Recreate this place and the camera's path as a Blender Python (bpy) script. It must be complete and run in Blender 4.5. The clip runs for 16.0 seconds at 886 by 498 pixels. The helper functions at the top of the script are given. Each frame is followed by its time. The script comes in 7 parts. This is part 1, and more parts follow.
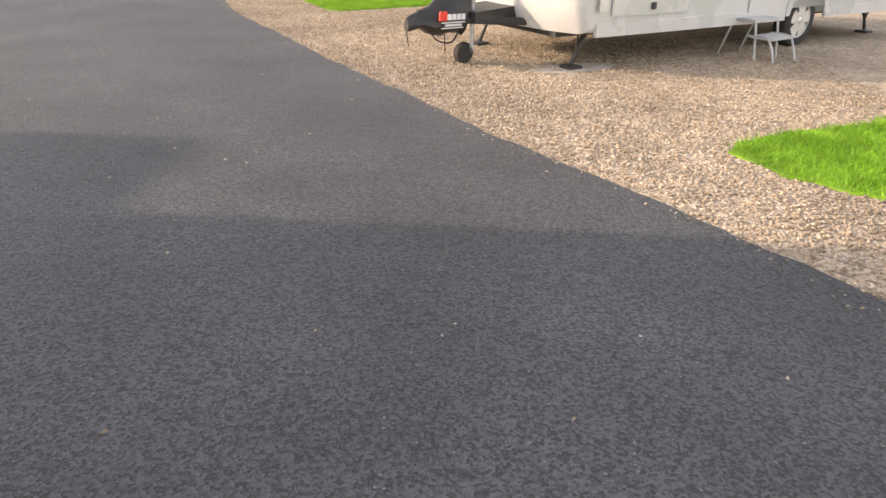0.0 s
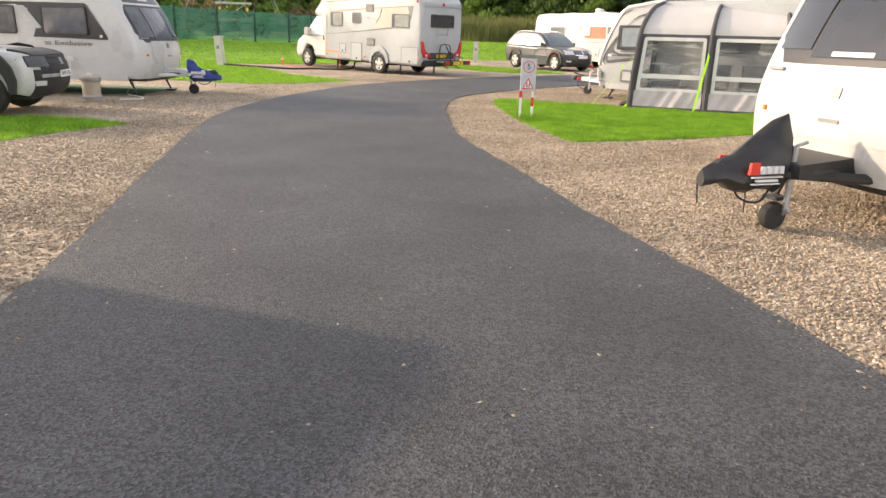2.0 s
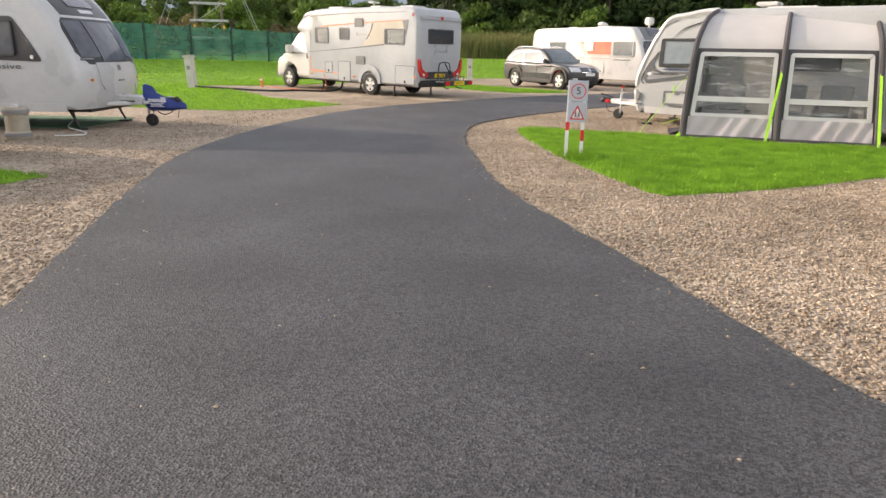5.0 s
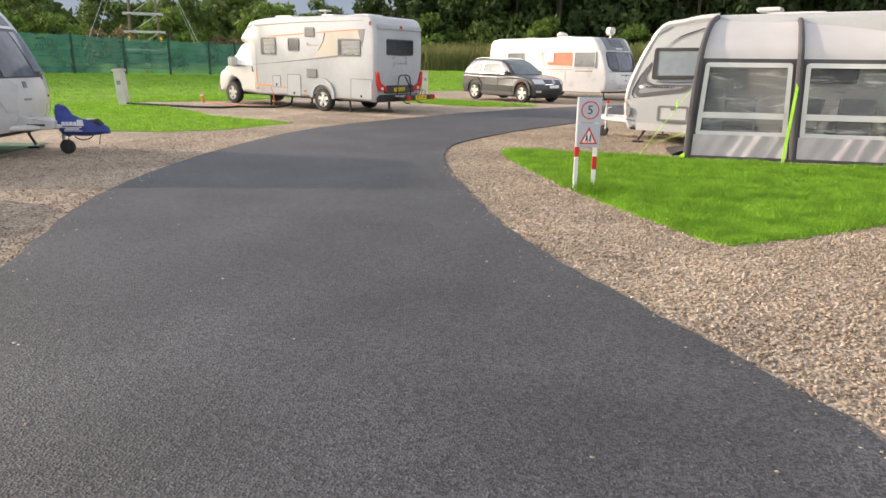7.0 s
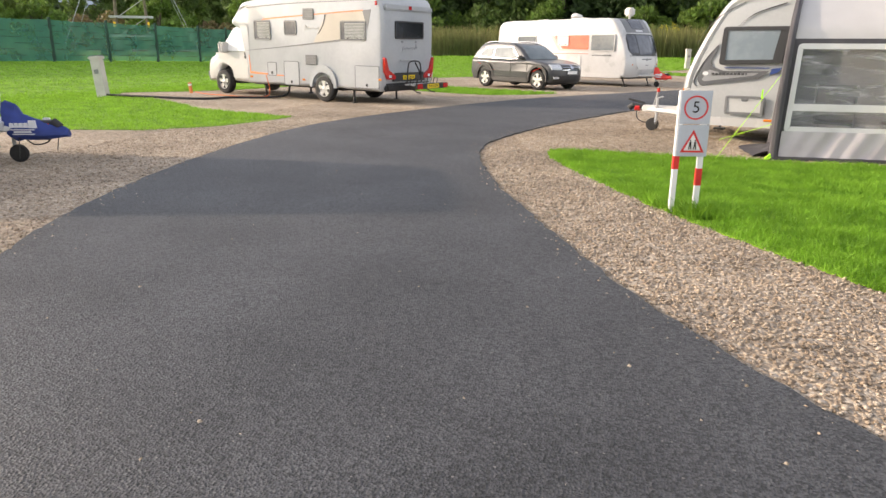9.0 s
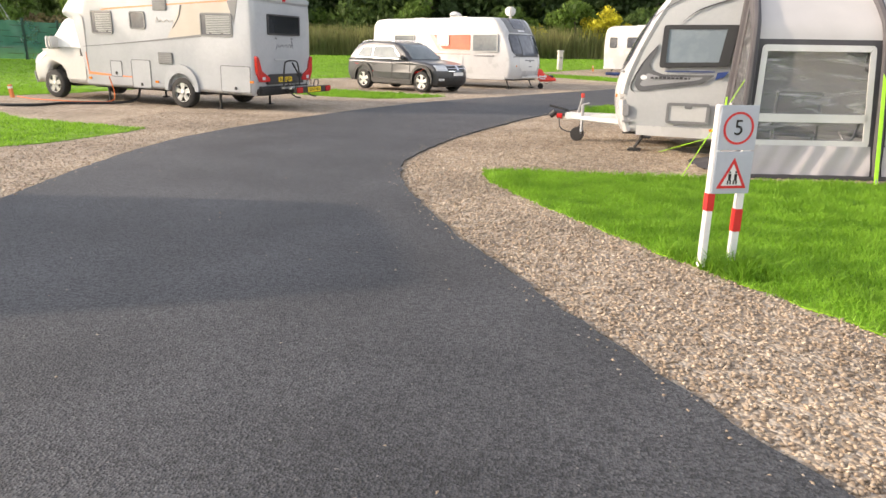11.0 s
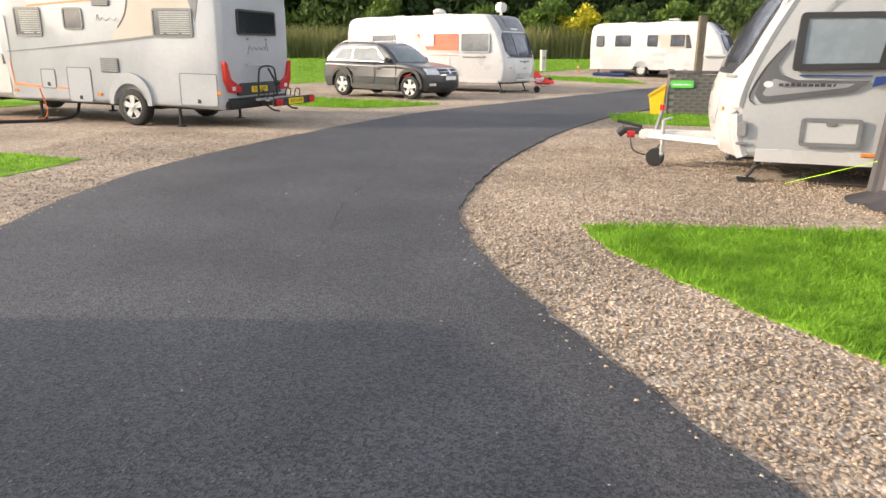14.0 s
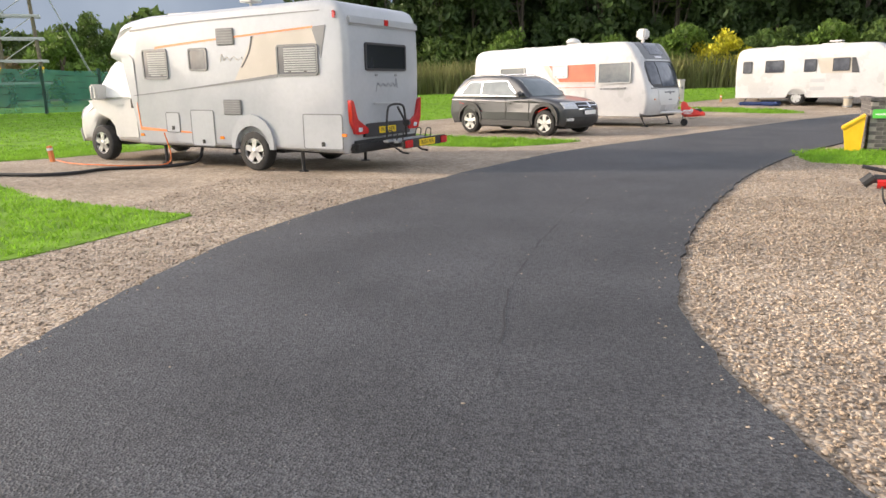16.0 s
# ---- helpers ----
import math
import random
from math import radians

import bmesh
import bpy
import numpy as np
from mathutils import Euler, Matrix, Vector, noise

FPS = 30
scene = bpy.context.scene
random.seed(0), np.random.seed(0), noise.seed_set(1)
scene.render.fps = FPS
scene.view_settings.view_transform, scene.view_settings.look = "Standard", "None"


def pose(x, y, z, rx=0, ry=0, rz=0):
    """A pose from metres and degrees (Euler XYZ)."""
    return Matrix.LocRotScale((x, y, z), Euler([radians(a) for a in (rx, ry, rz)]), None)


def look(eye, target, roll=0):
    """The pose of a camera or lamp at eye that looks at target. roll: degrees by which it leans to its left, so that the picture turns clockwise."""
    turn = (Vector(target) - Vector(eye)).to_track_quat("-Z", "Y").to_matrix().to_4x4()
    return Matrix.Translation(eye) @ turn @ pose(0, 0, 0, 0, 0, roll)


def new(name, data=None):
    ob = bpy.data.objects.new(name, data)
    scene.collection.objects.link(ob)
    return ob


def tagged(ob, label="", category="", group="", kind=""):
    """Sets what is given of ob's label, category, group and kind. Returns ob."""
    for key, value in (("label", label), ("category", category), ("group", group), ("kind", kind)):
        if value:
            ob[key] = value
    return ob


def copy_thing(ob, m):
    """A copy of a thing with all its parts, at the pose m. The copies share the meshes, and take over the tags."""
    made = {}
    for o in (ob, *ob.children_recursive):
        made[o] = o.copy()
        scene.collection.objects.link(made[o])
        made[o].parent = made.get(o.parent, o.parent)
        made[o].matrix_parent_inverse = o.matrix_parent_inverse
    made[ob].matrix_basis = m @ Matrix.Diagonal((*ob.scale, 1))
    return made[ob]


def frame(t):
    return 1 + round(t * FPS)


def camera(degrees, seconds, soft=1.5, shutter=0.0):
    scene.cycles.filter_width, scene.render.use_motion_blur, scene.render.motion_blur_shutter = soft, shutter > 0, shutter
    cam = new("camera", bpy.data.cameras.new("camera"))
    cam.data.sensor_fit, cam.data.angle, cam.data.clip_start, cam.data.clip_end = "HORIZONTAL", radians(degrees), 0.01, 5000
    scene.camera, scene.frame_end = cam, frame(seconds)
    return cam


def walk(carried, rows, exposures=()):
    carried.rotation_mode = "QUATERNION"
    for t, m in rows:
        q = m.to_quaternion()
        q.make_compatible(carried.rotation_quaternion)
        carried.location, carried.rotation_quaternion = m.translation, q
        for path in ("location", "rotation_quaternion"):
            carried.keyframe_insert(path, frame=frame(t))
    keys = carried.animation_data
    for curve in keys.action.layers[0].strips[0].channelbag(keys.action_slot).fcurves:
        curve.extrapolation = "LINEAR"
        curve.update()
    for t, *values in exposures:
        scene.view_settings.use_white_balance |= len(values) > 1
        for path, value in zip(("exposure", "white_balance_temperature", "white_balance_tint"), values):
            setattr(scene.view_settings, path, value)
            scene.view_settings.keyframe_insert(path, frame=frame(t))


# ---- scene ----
cam = camera(66.0, 16.0)
PATH = [
    (0, (1.2, 1.174, 1.42), (0.995, 2.959, 0.542), 1.3),
    (0.5, (1.008, 1.581, 1.423), (0.438, 3.347, 0.677), 2.0),
    (1, (0.709, 1.981, 1.411), (0.088, 3.761, 0.745), 2.3),
    (1.5, (0.473, 2.406, 1.406), (-0.211, 4.17, 0.759), 0.4),
    (2, (0.143, 2.786, 1.403), (-0.591, 4.547, 0.804), 1.5),
    (2.5, (-0.14, 3.159, 1.408), (-0.891, 4.926, 0.848), 1.2),
    (3, (-0.432, 3.562, 1.411), (-1.186, 5.332, 0.865), 1.1),
    (3.5, (-0.74, 3.958, 1.406), (-1.479, 5.734, 0.858), 1.0),
    (3.7, (-0.845, 4.12, 1.393), (-1.572, 5.896, 0.829), 0.9),
    (5.8, (-1.921, 5.748, 1.387), (-2.544, 7.573, 0.855), 1.2),
    (6, (-2.016, 5.898, 1.393), (-2.607, 7.735, 0.866), 1.2),
    (6.5, (-2.262, 6.29, 1.387), (-2.842, 8.13, 0.857), 0.4),
    (7, (-2.56, 6.653, 1.386), (-3.118, 8.502, 0.864), 0.7),
    (7.5, (-2.786, 7.071, 1.37), (-3.344, 8.92, 0.85), 0.3),
    (8, (-3.095, 7.422, 1.376), (-3.655, 9.265, 0.838), 0.9),
    (8.5, (-3.34, 7.893, 1.369), (-3.89, 9.732, 0.808), 0.5),
    (9, (-3.635, 8.363, 1.371), (-4.177, 10.204, 0.81), 0.3),
    (9.5, (-3.9, 8.798, 1.368), (-4.334, 10.671, 0.816), 0.0),
    (10, (-4.167, 9.266, 1.364), (-4.549, 11.15, 0.812), 0.1),
    (10.2, (-4.288, 9.449, 1.328), (-4.59, 11.347, 0.777), 0.8),
    (12.3, (-5.24, 11.207, 1.378), (-5.359, 13.119, 0.806), 1.1),
    (12.5, (-5.339, 11.355, 1.35), (-5.454, 13.267, 0.775), 1.2),
    (13, (-5.519, 11.808, 1.349), (-5.628, 13.722, 0.779), 0.7),
    (13.5, (-5.707, 12.318, 1.348), (-5.821, 14.234, 0.786), 0.4),
    (14, (-5.873, 12.808, 1.337), (-5.934, 14.729, 0.783), 0.2),
    (14.5, (-6.014, 13.268, 1.353), (-6.07, 15.188, 0.794), -0.2),
    (15, (-6.197, 13.689, 1.348), (-6.261, 15.611, 0.799), -0.2),
    (15.5, (-6.321, 14.111, 1.336), (-6.582, 16.024, 0.814), -1.3),
    (16, (-6.516, 14.543, 1.318), (-6.908, 16.449, 0.86), -1.4),
]
walk(cam, [(t, look(eye, target, roll)) for t, eye, target, roll in PATH], [(0.0, 1.93, 7900, 18), (1.5, 1.95, 7900, 17), (2.3, 1.62, 7800, 17), (3.5, 1.50, 7700, 17), (7.0, 1.56, 7350, 16), (10.0, 1.62, 7350, 16), (12.5, 1.72, 7450, 16), (16.0, 1.54, 7150, 16)])

from mathutils import geometry

# ---- light and sky ----
SUN_AZ, SUN_EL = 185.0, 19.0          # degrees: where the sun stands, from +x towards +y
sun = new("sun", bpy.data.lights.new("sun", "SUN"))
sun.data.energy, sun.data.angle, sun.data.color = 1.6, radians(0.8), (1.0, 0.89, 0.74)
_d = Vector((math.cos(radians(SUN_AZ)) * math.cos(radians(SUN_EL)), math.sin(radians(SUN_AZ)) * math.cos(radians(SUN_EL)), math.sin(radians(SUN_EL))))
sun.matrix_world = look(_d * 80, (0, 0, 0))
world = bpy.data.worlds.new("sky")
scene.world = world
world.use_nodes = True
sky = world.node_tree.nodes.new("ShaderNodeTexSky")
sky.sky_type, sky.sun_disc = "NISHITA", False
sky.sun_elevation, sky.sun_rotation = radians(SUN_EL), radians(90 - SUN_AZ)
sky.air_density, sky.dust_density, sky.ozone_density = 1.0, 0.8, 1.4
haze = world.node_tree.nodes.new("ShaderNodeHueSaturation")      # thin cloud pales the blue
haze.inputs["Saturation"].default_value = 0.5
world.node_tree.links.new(sky.outputs[0], haze.inputs["Color"])
world.node_tree.links.new(haze.outputs[0], world.node_tree.nodes["Background"].inputs[0])
world.node_tree.nodes["Background"].inputs[1].default_value = 0.15

# ---- materials ----
MATS = {}


def nodes_of(name):
    m = bpy.data.materials.new(name)
    m.use_nodes = True
    return m, m.node_tree.nodes, m.node_tree.links, m.node_tree.nodes["Principled BSDF"]


def surface(name, a, b=None, rough=0.5, metal=0.0, scale=6.0, fine=60.0, bump=0.0, coat=0.0, contrast=(0.35, 0.65), vary=0.0, spec=0.5, rough2=None):
    """A two-scale noise material: colour a to b over large patches, fine grain in relief and gloss."""
    m, nd, lk, bs = nodes_of(name)
    tc = nd.new("ShaderNodeTexCoord")
    big, small = nd.new("ShaderNodeTexNoise"), nd.new("ShaderNodeTexNoise")
    big.inputs["Scale"].default_value, small.inputs["Scale"].default_value = scale, fine
    big.inputs["Detail"].default_value, small.inputs["Detail"].default_value = 5, 3
    for n in (big, small):
        lk.new(tc.outputs["Object"], n.inputs["Vector"])
    mix = nd.new("ShaderNodeMath")
    mix.operation = "MULTIPLY_ADD"
    lk.new(small.outputs[0], mix.inputs[0])
    mix.inputs[1].default_value = 0.35
    lk.new(big.outputs[0], mix.inputs[2])
    ramp = nd.new("ShaderNodeValToRGB")
    ramp.color_ramp.elements[0].position, ramp.color_ramp.elements[1].position = contrast[0] + 0.17, contrast[1] + 0.17
    ramp.color_ramp.elements[0].color = (*a, 1)
    ramp.color_ramp.elements[1].color = (*(b or a), 1)
    lk.new(mix.outputs[0], ramp.inputs[0])
    out = ramp.outputs[0]
    if vary:
        info = nd.new("ShaderNodeNewGeometry")
        hsv = nd.new("ShaderNodeHueSaturation")
        mr = nd.new("ShaderNodeMapRange")
        mr.inputs[3].default_value, mr.inputs[4].default_value = 1 - vary, 1 + vary
        lk.new(info.outputs["Random Per Island"], mr.inputs[0])
        lk.new(mr.outputs[0], hsv.inputs["Value"])
        lk.new(out, hsv.inputs["Color"])
        out = hsv.outputs[0]
    lk.new(out, bs.inputs["Base Color"])
    bs.inputs["Metallic"].default_value = metal
    bs.inputs["Coat Weight"].default_value = coat
    bs.inputs["Specular IOR Level"].default_value = spec
    rr = nd.new("ShaderNodeMapRange")
    rr.inputs[3].default_value, rr.inputs[4].default_value = rough, rough2 if rough2 is not None else min(1, rough + 0.12)
    lk.new(big.outputs[0], rr.inputs[0])
    lk.new(rr.outputs[0], bs.inputs["Roughness"])
    if bump:
        bp = nd.new("ShaderNodeBump")
        bp.inputs["Strength"].default_value, bp.inputs["Distance"].default_value = min(1, bump * 20), bump
        lk.new(small.outputs[0], bp.inputs["Height"])
        lk.new(bp.outputs[0], bs.inputs["Normal"])
    MATS[name] = m
    return m


def tarmac_material():
    m, nd, lk, bs = nodes_of("tarmac")
    tc = nd.new("ShaderNodeTexCoord")
    vor = nd.new("ShaderNodeTexVoronoi")
    vor.inputs["Scale"].default_value = 95
    fine = nd.new("ShaderNodeTexNoise")
    fine.inputs["Scale"].default_value, fine.inputs["Detail"].default_value = 60, 6
    big = nd.new("ShaderNodeTexNoise")
    big.inputs["Scale"].default_value, big.inputs["Detail"].default_value = 0.9, 6
    for n in (vor, fine, big):
        lk.new(tc.outputs["Object"], n.inputs["Vector"])
    ramp = nd.new("ShaderNodeValToRGB")
    for e, (p, c) in zip(ramp.color_ramp.elements, ((0.15, 0.025), (0.85, 0.085))):
        e.position, e.color = p, (c * 0.98, c, c * 1.05, 1)
    sep = nd.new("ShaderNodeSeparateColor")
    lk.new(vor.outputs["Color"], sep.inputs[0])
    lk.new(sep.outputs[0], ramp.inputs[0])
    ramp2 = nd.new("ShaderNodeValToRGB")
    for e, (p, c) in zip(ramp2.color_ramp.elements, ((0.3, 0.78), (0.7, 1.3))):
        e.position, e.color = p, (c, c, c, 1)
    lk.new(big.outputs[0], ramp2.inputs[0])
    mul = nd.new("ShaderNodeMix")
    mul.data_type, mul.blend_type = "RGBA", "MULTIPLY"
    mul.inputs[0].default_value = 1
    lk.new(ramp.outputs[0], mul.inputs[6])
    lk.new(ramp2.outputs[0], mul.inputs[7])
    # stray pale chippings
    v2 = nd.new("ShaderNodeTexVoronoi")
    v2.inputs["Scale"].default_value = 42
    lk.new(tc.outputs["Object"], v2.inputs["Vector"])
    sp = nd.new("ShaderNodeSeparateColor")
    lk.new(v2.outputs["Color"], sp.inputs[0])
    rare = nd.new("ShaderNodeMath")
    rare.operation = "GREATER_THAN"
    lk.new(sp.outputs[1], rare.inputs[0])
    rare.inputs[1].default_value = 0.962
    near = nd.new("ShaderNodeMath")
    near.operation = "LESS_THAN"
    lk.new(v2.outputs["Distance"], near.inputs[0])
    near.inputs[1].default_value = 0.22
    both = nd.new("ShaderNodeMath")
    both.operation = "MULTIPLY"
    lk.new(rare.outputs[0], both.inputs[0])
    lk.new(near.outputs[0], both.inputs[1])
    mx = nd.new("ShaderNodeMix")
    mx.data_type = "RGBA"
    lk.new(both.outputs[0], mx.inputs[0])
    lk.new(mul.outputs[2], mx.inputs[6])
    mx.inputs[7].default_value = (0.17, 0.16, 0.15, 1)
    lk.new(mx.outputs[2], bs.inputs["Base Color"])
    bs.inputs["Roughness"].default_value = 0.62
    bs.inputs["Specular IOR Level"].default_value = 0.45
    add = nd.new("ShaderNodeMath")
    add.operation = "ADD"
    lk.new(vor.outputs["Distance"], add.inputs[0])
    lk.new(fine.outputs[0], add.inputs[1])
    bp = nd.new("ShaderNodeBump")
    bp.inputs["Strength"].default_value, bp.inputs["Distance"].default_value = 0.8, 0.006
    lk.new(add.outputs[0], bp.inputs["Height"])
    lk.new(bp.outputs[0], bs.inputs["Normal"])
    MATS["tarmac"] = m
    return m


def gravel_material(name, scale, stones=False):
    m, nd, lk, bs = nodes_of(name)
    tc = nd.new("ShaderNodeTexCoord")
    vor = nd.new("ShaderNodeTexVoronoi")
    vor.inputs["Scale"].default_value = scale
    big = nd.new("ShaderNodeTexNoise")
    big.inputs["Scale"].default_value, big.inputs["Detail"].default_value = 0.7, 5
    for n in (vor, big):
        lk.new(tc.outputs["Object"], n.inputs["Vector"])
    ramp = nd.new("ShaderNodeValToRGB")
    cols = ((0.0, (0.235, 0.185, 0.138)), (0.25, (0.335, 0.265, 0.20)), (0.6, (0.425, 0.345, 0.265)), (0.85, (0.51, 0.44, 0.36)), (1.0, (0.36, 0.325, 0.29)))
    for k, (p, c) in enumerate(cols):
        e = ramp.color_ramp.elements[k] if k < 2 else ramp.color_ramp.elements.new(p)
        e.position, e.color = p, (*c, 1)
    if stones:
        info = nd.new("ShaderNodeNewGeometry")
        lk.new(info.outputs["Random Per Island"], ramp.inputs[0])
    else:
        sep = nd.new("ShaderNodeSeparateColor")
        lk.new(vor.outputs["Color"], sep.inputs[0])
        lk.new(sep.outputs[0], ramp.inputs[0])
    r2 = nd.new("ShaderNodeValToRGB")
    for e, (p, c) in zip(r2.color_ramp.elements, ((0.35, (0.8, 0.78, 0.75)), (0.65, (1.1, 1.08, 1.04)))):
        e.position, e.color = p, (*c, 1)
    lk.new(big.outputs[0], r2.inputs[0])
    mul = nd.new("ShaderNodeMix")
    mul.data_type, mul.blend_type = "RGBA", "MULTIPLY"
    mul.inputs[0].default_value = 1
    lk.new(ramp.outputs[0], mul.inputs[6])
    lk.new(r2.outputs[0], mul.inputs[7])
    # clusters of darker and paler stones, so that the speckle still shows from afar
    clump = nd.new("ShaderNodeTexVoronoi")
    clump.inputs["Scale"].default_value = 13
    lk.new(tc.outputs["Object"], clump.inputs["Vector"])
    cs = nd.new("ShaderNodeSeparateColor")
    lk.new(clump.outputs["Color"], cs.inputs[0])
    cr = nd.new("ShaderNodeMapRange")
    cr.inputs[3].default_value, cr.inputs[4].default_value = 0.82, 1.14
    lk.new(cs.outputs[0], cr.inputs[0])
    hv = nd.new("ShaderNodeHueSaturation")
    lk.new(cr.outputs[0], hv.inputs["Value"])
    lk.new(mul.outputs[2], hv.inputs["Color"])
    lk.new(hv.outputs[0], bs.inputs["Base Color"])
    bs.inputs["Roughness"].default_value = 0.85
    bs.inputs["Specular IOR Level"].default_value = 0.3
    bp = nd.new("ShaderNodeBump")
    bp.invert = True
    bp.inputs["Strength"].default_value, bp.inputs["Distance"].default_value = 1.0, 0.012
    lk.new(vor.outputs["Distance"], bp.inputs["Height"])
    if not stones:
        lk.new(bp.outputs[0], bs.inputs["Normal"])
    MATS[name] = m
    return m


tarmac_material()
gravel_material("gravel", 46)
gravel_material("gravel_stone", 46, stones=True)
surface("lawn", (0.10, 0.205, 0.015), (0.195, 0.37, 0.03), rough=0.8, scale=3.0, fine=38, bump=0.02, spec=0.2)
surface("white_paint", (0.47, 0.47, 0.465), (0.53, 0.53, 0.525), rough=0.22, scale=1.3, fine=14, coat=0.3)
# motorhome white, darkened and cooled: its lack of sun is in the colour
surface("sunless_white_paint", (0.345, 0.362, 0.382), (0.395, 0.412, 0.432), rough=0.25, scale=1.3, fine=14, coat=0.3)
surface("cream_paint", (0.54, 0.53, 0.505), (0.60, 0.59, 0.57), rough=0.25, scale=1.3, fine=14, coat=0.2)
surface("silver_panel", (0.34, 0.355, 0.36), (0.39, 0.40, 0.405), rough=0.35, scale=1.1, fine=20, coat=0.2)
surface("warm_white_panel", (0.60, 0.60, 0.58), (0.66, 0.66, 0.64), rough=0.3, scale=1.0, fine=20)
surface("tinted_window", (0.018, 0.02, 0.024), (0.03, 0.034, 0.04), rough=0.04, scale=0.7, fine=6, spec=0.6)
surface("caravan_window", (0.05, 0.055, 0.07), (0.10, 0.11, 0.13), rough=0.06, scale=1.8, fine=7, spec=0.6)
surface("blind_window", (0.10, 0.115, 0.125), (0.17, 0.19, 0.20), rough=0.12, scale=1.2, fine=9, spec=0.5)
# blind behind glass, with the sky's blue-grey reflection put into its colour
surface("sky_toned_blind", (0.19, 0.235, 0.27), (0.27, 0.32, 0.36), rough=0.12, scale=1.2, fine=9, spec=0.5)
surface("charcoal_graphic", (0.075, 0.078, 0.085), (0.10, 0.103, 0.11), rough=0.35, scale=2)
surface("mid_grey_graphic", (0.22, 0.225, 0.235), (0.27, 0.275, 0.285), rough=0.35, scale=2)
surface("pale_silver_panel", (0.43, 0.44, 0.435), (0.48, 0.49, 0.485), rough=0.35, scale=1.1, fine=20)
surface("window_rim", (0.03, 0.03, 0.032), rough=0.4, scale=4)
surface("window_rim_light", (0.42, 0.42, 0.41), (0.5, 0.5, 0.49), rough=0.4, scale=4)
surface("dark_graphic", (0.035, 0.036, 0.04), (0.05, 0.05, 0.055), rough=0.3, scale=2)
surface("blind_slat", (0.26, 0.28, 0.27), (0.34, 0.36, 0.35), rough=0.5, scale=3)
surface("grey_graphic", (0.14, 0.145, 0.15), (0.18, 0.185, 0.19), rough=0.35, scale=2)
surface("light_grey_graphic", (0.42, 0.43, 0.44), rough=0.35, scale=2)
surface("champagne_graphic", (0.42, 0.38, 0.32), (0.47, 0.43, 0.37), rough=0.3, scale=2)
surface("orange_graphic", (0.72, 0.22, 0.07), (0.78, 0.27, 0.10), rough=0.35, scale=2)
surface("red_graphic", (0.58, 0.10, 0.05), (0.66, 0.14, 0.07), rough=0.35, scale=2)
surface("blue_graphic", (0.02, 0.05, 0.20), rough=0.35, scale=2)
surface("black_plastic", (0.018, 0.018, 0.019), (0.03, 0.03, 0.03), rough=0.5, scale=9, fine=120, bump=0.001)
surface("grey_plastic", (0.20, 0.205, 0.21), (0.25, 0.25, 0.255), rough=0.5, scale=6)
surface("white_plastic", (0.56, 0.56, 0.54), (0.64, 0.64, 0.62), rough=0.45, scale=5, fine=40)
surface("rubber", (0.014, 0.014, 0.014), (0.03, 0.029, 0.028), rough=0.75, scale=12, fine=90, bump=0.002)
surface("alloy", (0.55, 0.55, 0.56), (0.66, 0.66, 0.67), rough=0.28, metal=0.8, scale=8)
surface("galvanised", (0.34, 0.35, 0.36), (0.46, 0.47, 0.48), rough=0.45, metal=0.6, scale=14, fine=60)
surface("dark_steel", (0.03, 0.03, 0.032), (0.06, 0.055, 0.05), rough=0.55, metal=0.3, scale=12, fine=60, bump=0.001)
surface("car_grey", (0.045, 0.048, 0.054), (0.058, 0.061, 0.067), rough=0.36, metal=0.3, scale=0.8, coat=0.45)
surface("car_black", (0.01, 0.01, 0.011), (0.015, 0.015, 0.016), rough=0.2, metal=0.3, scale=0.8, coat=0.8)
# glass base lightened and blued to carry the reflected sky
surface("car_glass", (0.10, 0.125, 0.13), (0.16, 0.19, 0.20), rough=0.03, scale=0.8, fine=4, spec=0.8)
surface("chrome", (0.7, 0.7, 0.72), rough=0.12, metal=1.0, scale=3)
surface("headlamp", (0.45, 0.48, 0.5), (0.7, 0.72, 0.75), rough=0.06, scale=14, fine=40, coat=1.0)
surface("red_lens", (0.42, 0.012, 0.012), (0.55, 0.02, 0.018), rough=0.12, scale=14, coat=0.6)
surface("amber_lens", (0.75, 0.22, 0.02), rough=0.2, scale=6, coat=0.5)
surface("yellow_plate", (0.78, 0.55, 0.02), rough=0.4, scale=6)
surface("white_plate", (0.75, 0.75, 0.73), rough=0.4, scale=6)
surface("lettering", (0.012, 0.012, 0.012), rough=0.5, scale=6)
surface("pale_lettering", (0.66, 0.66, 0.68), rough=0.5, scale=6)
surface("blue_cover", (0.012, 0.03, 0.16), (0.02, 0.045, 0.22), rough=0.55, scale=7, fine=240, bump=0.002)
surface("black_cover", (0.014, 0.014, 0.015), (0.026, 0.026, 0.027), rough=0.38, scale=7, fine=200, bump=0.002)
surface("red_cover", (0.62, 0.03, 0.02), (0.70, 0.05, 0.03), rough=0.5, scale=7, fine=200, bump=0.002)
surface("awning_roof", (0.46, 0.445, 0.43), (0.52, 0.50, 0.485), rough=0.75, scale=1.4, fine=300, bump=0.003)
surface("awning_dark", (0.065, 0.06, 0.066), (0.09, 0.085, 0.09), rough=0.75, scale=2, fine=300, bump=0.002)
surface("awning_skirt", (0.42, 0.385, 0.395), (0.52, 0.48, 0.49), rough=0.7, scale=2, fine=300, bump=0.002)
surface("awning_side_skirt", (0.17, 0.162, 0.172), (0.21, 0.20, 0.21), rough=0.7, scale=2, fine=300, bump=0.002)
surface("awning_white", (0.62, 0.60, 0.58), (0.70, 0.68, 0.66), rough=0.6, scale=2)
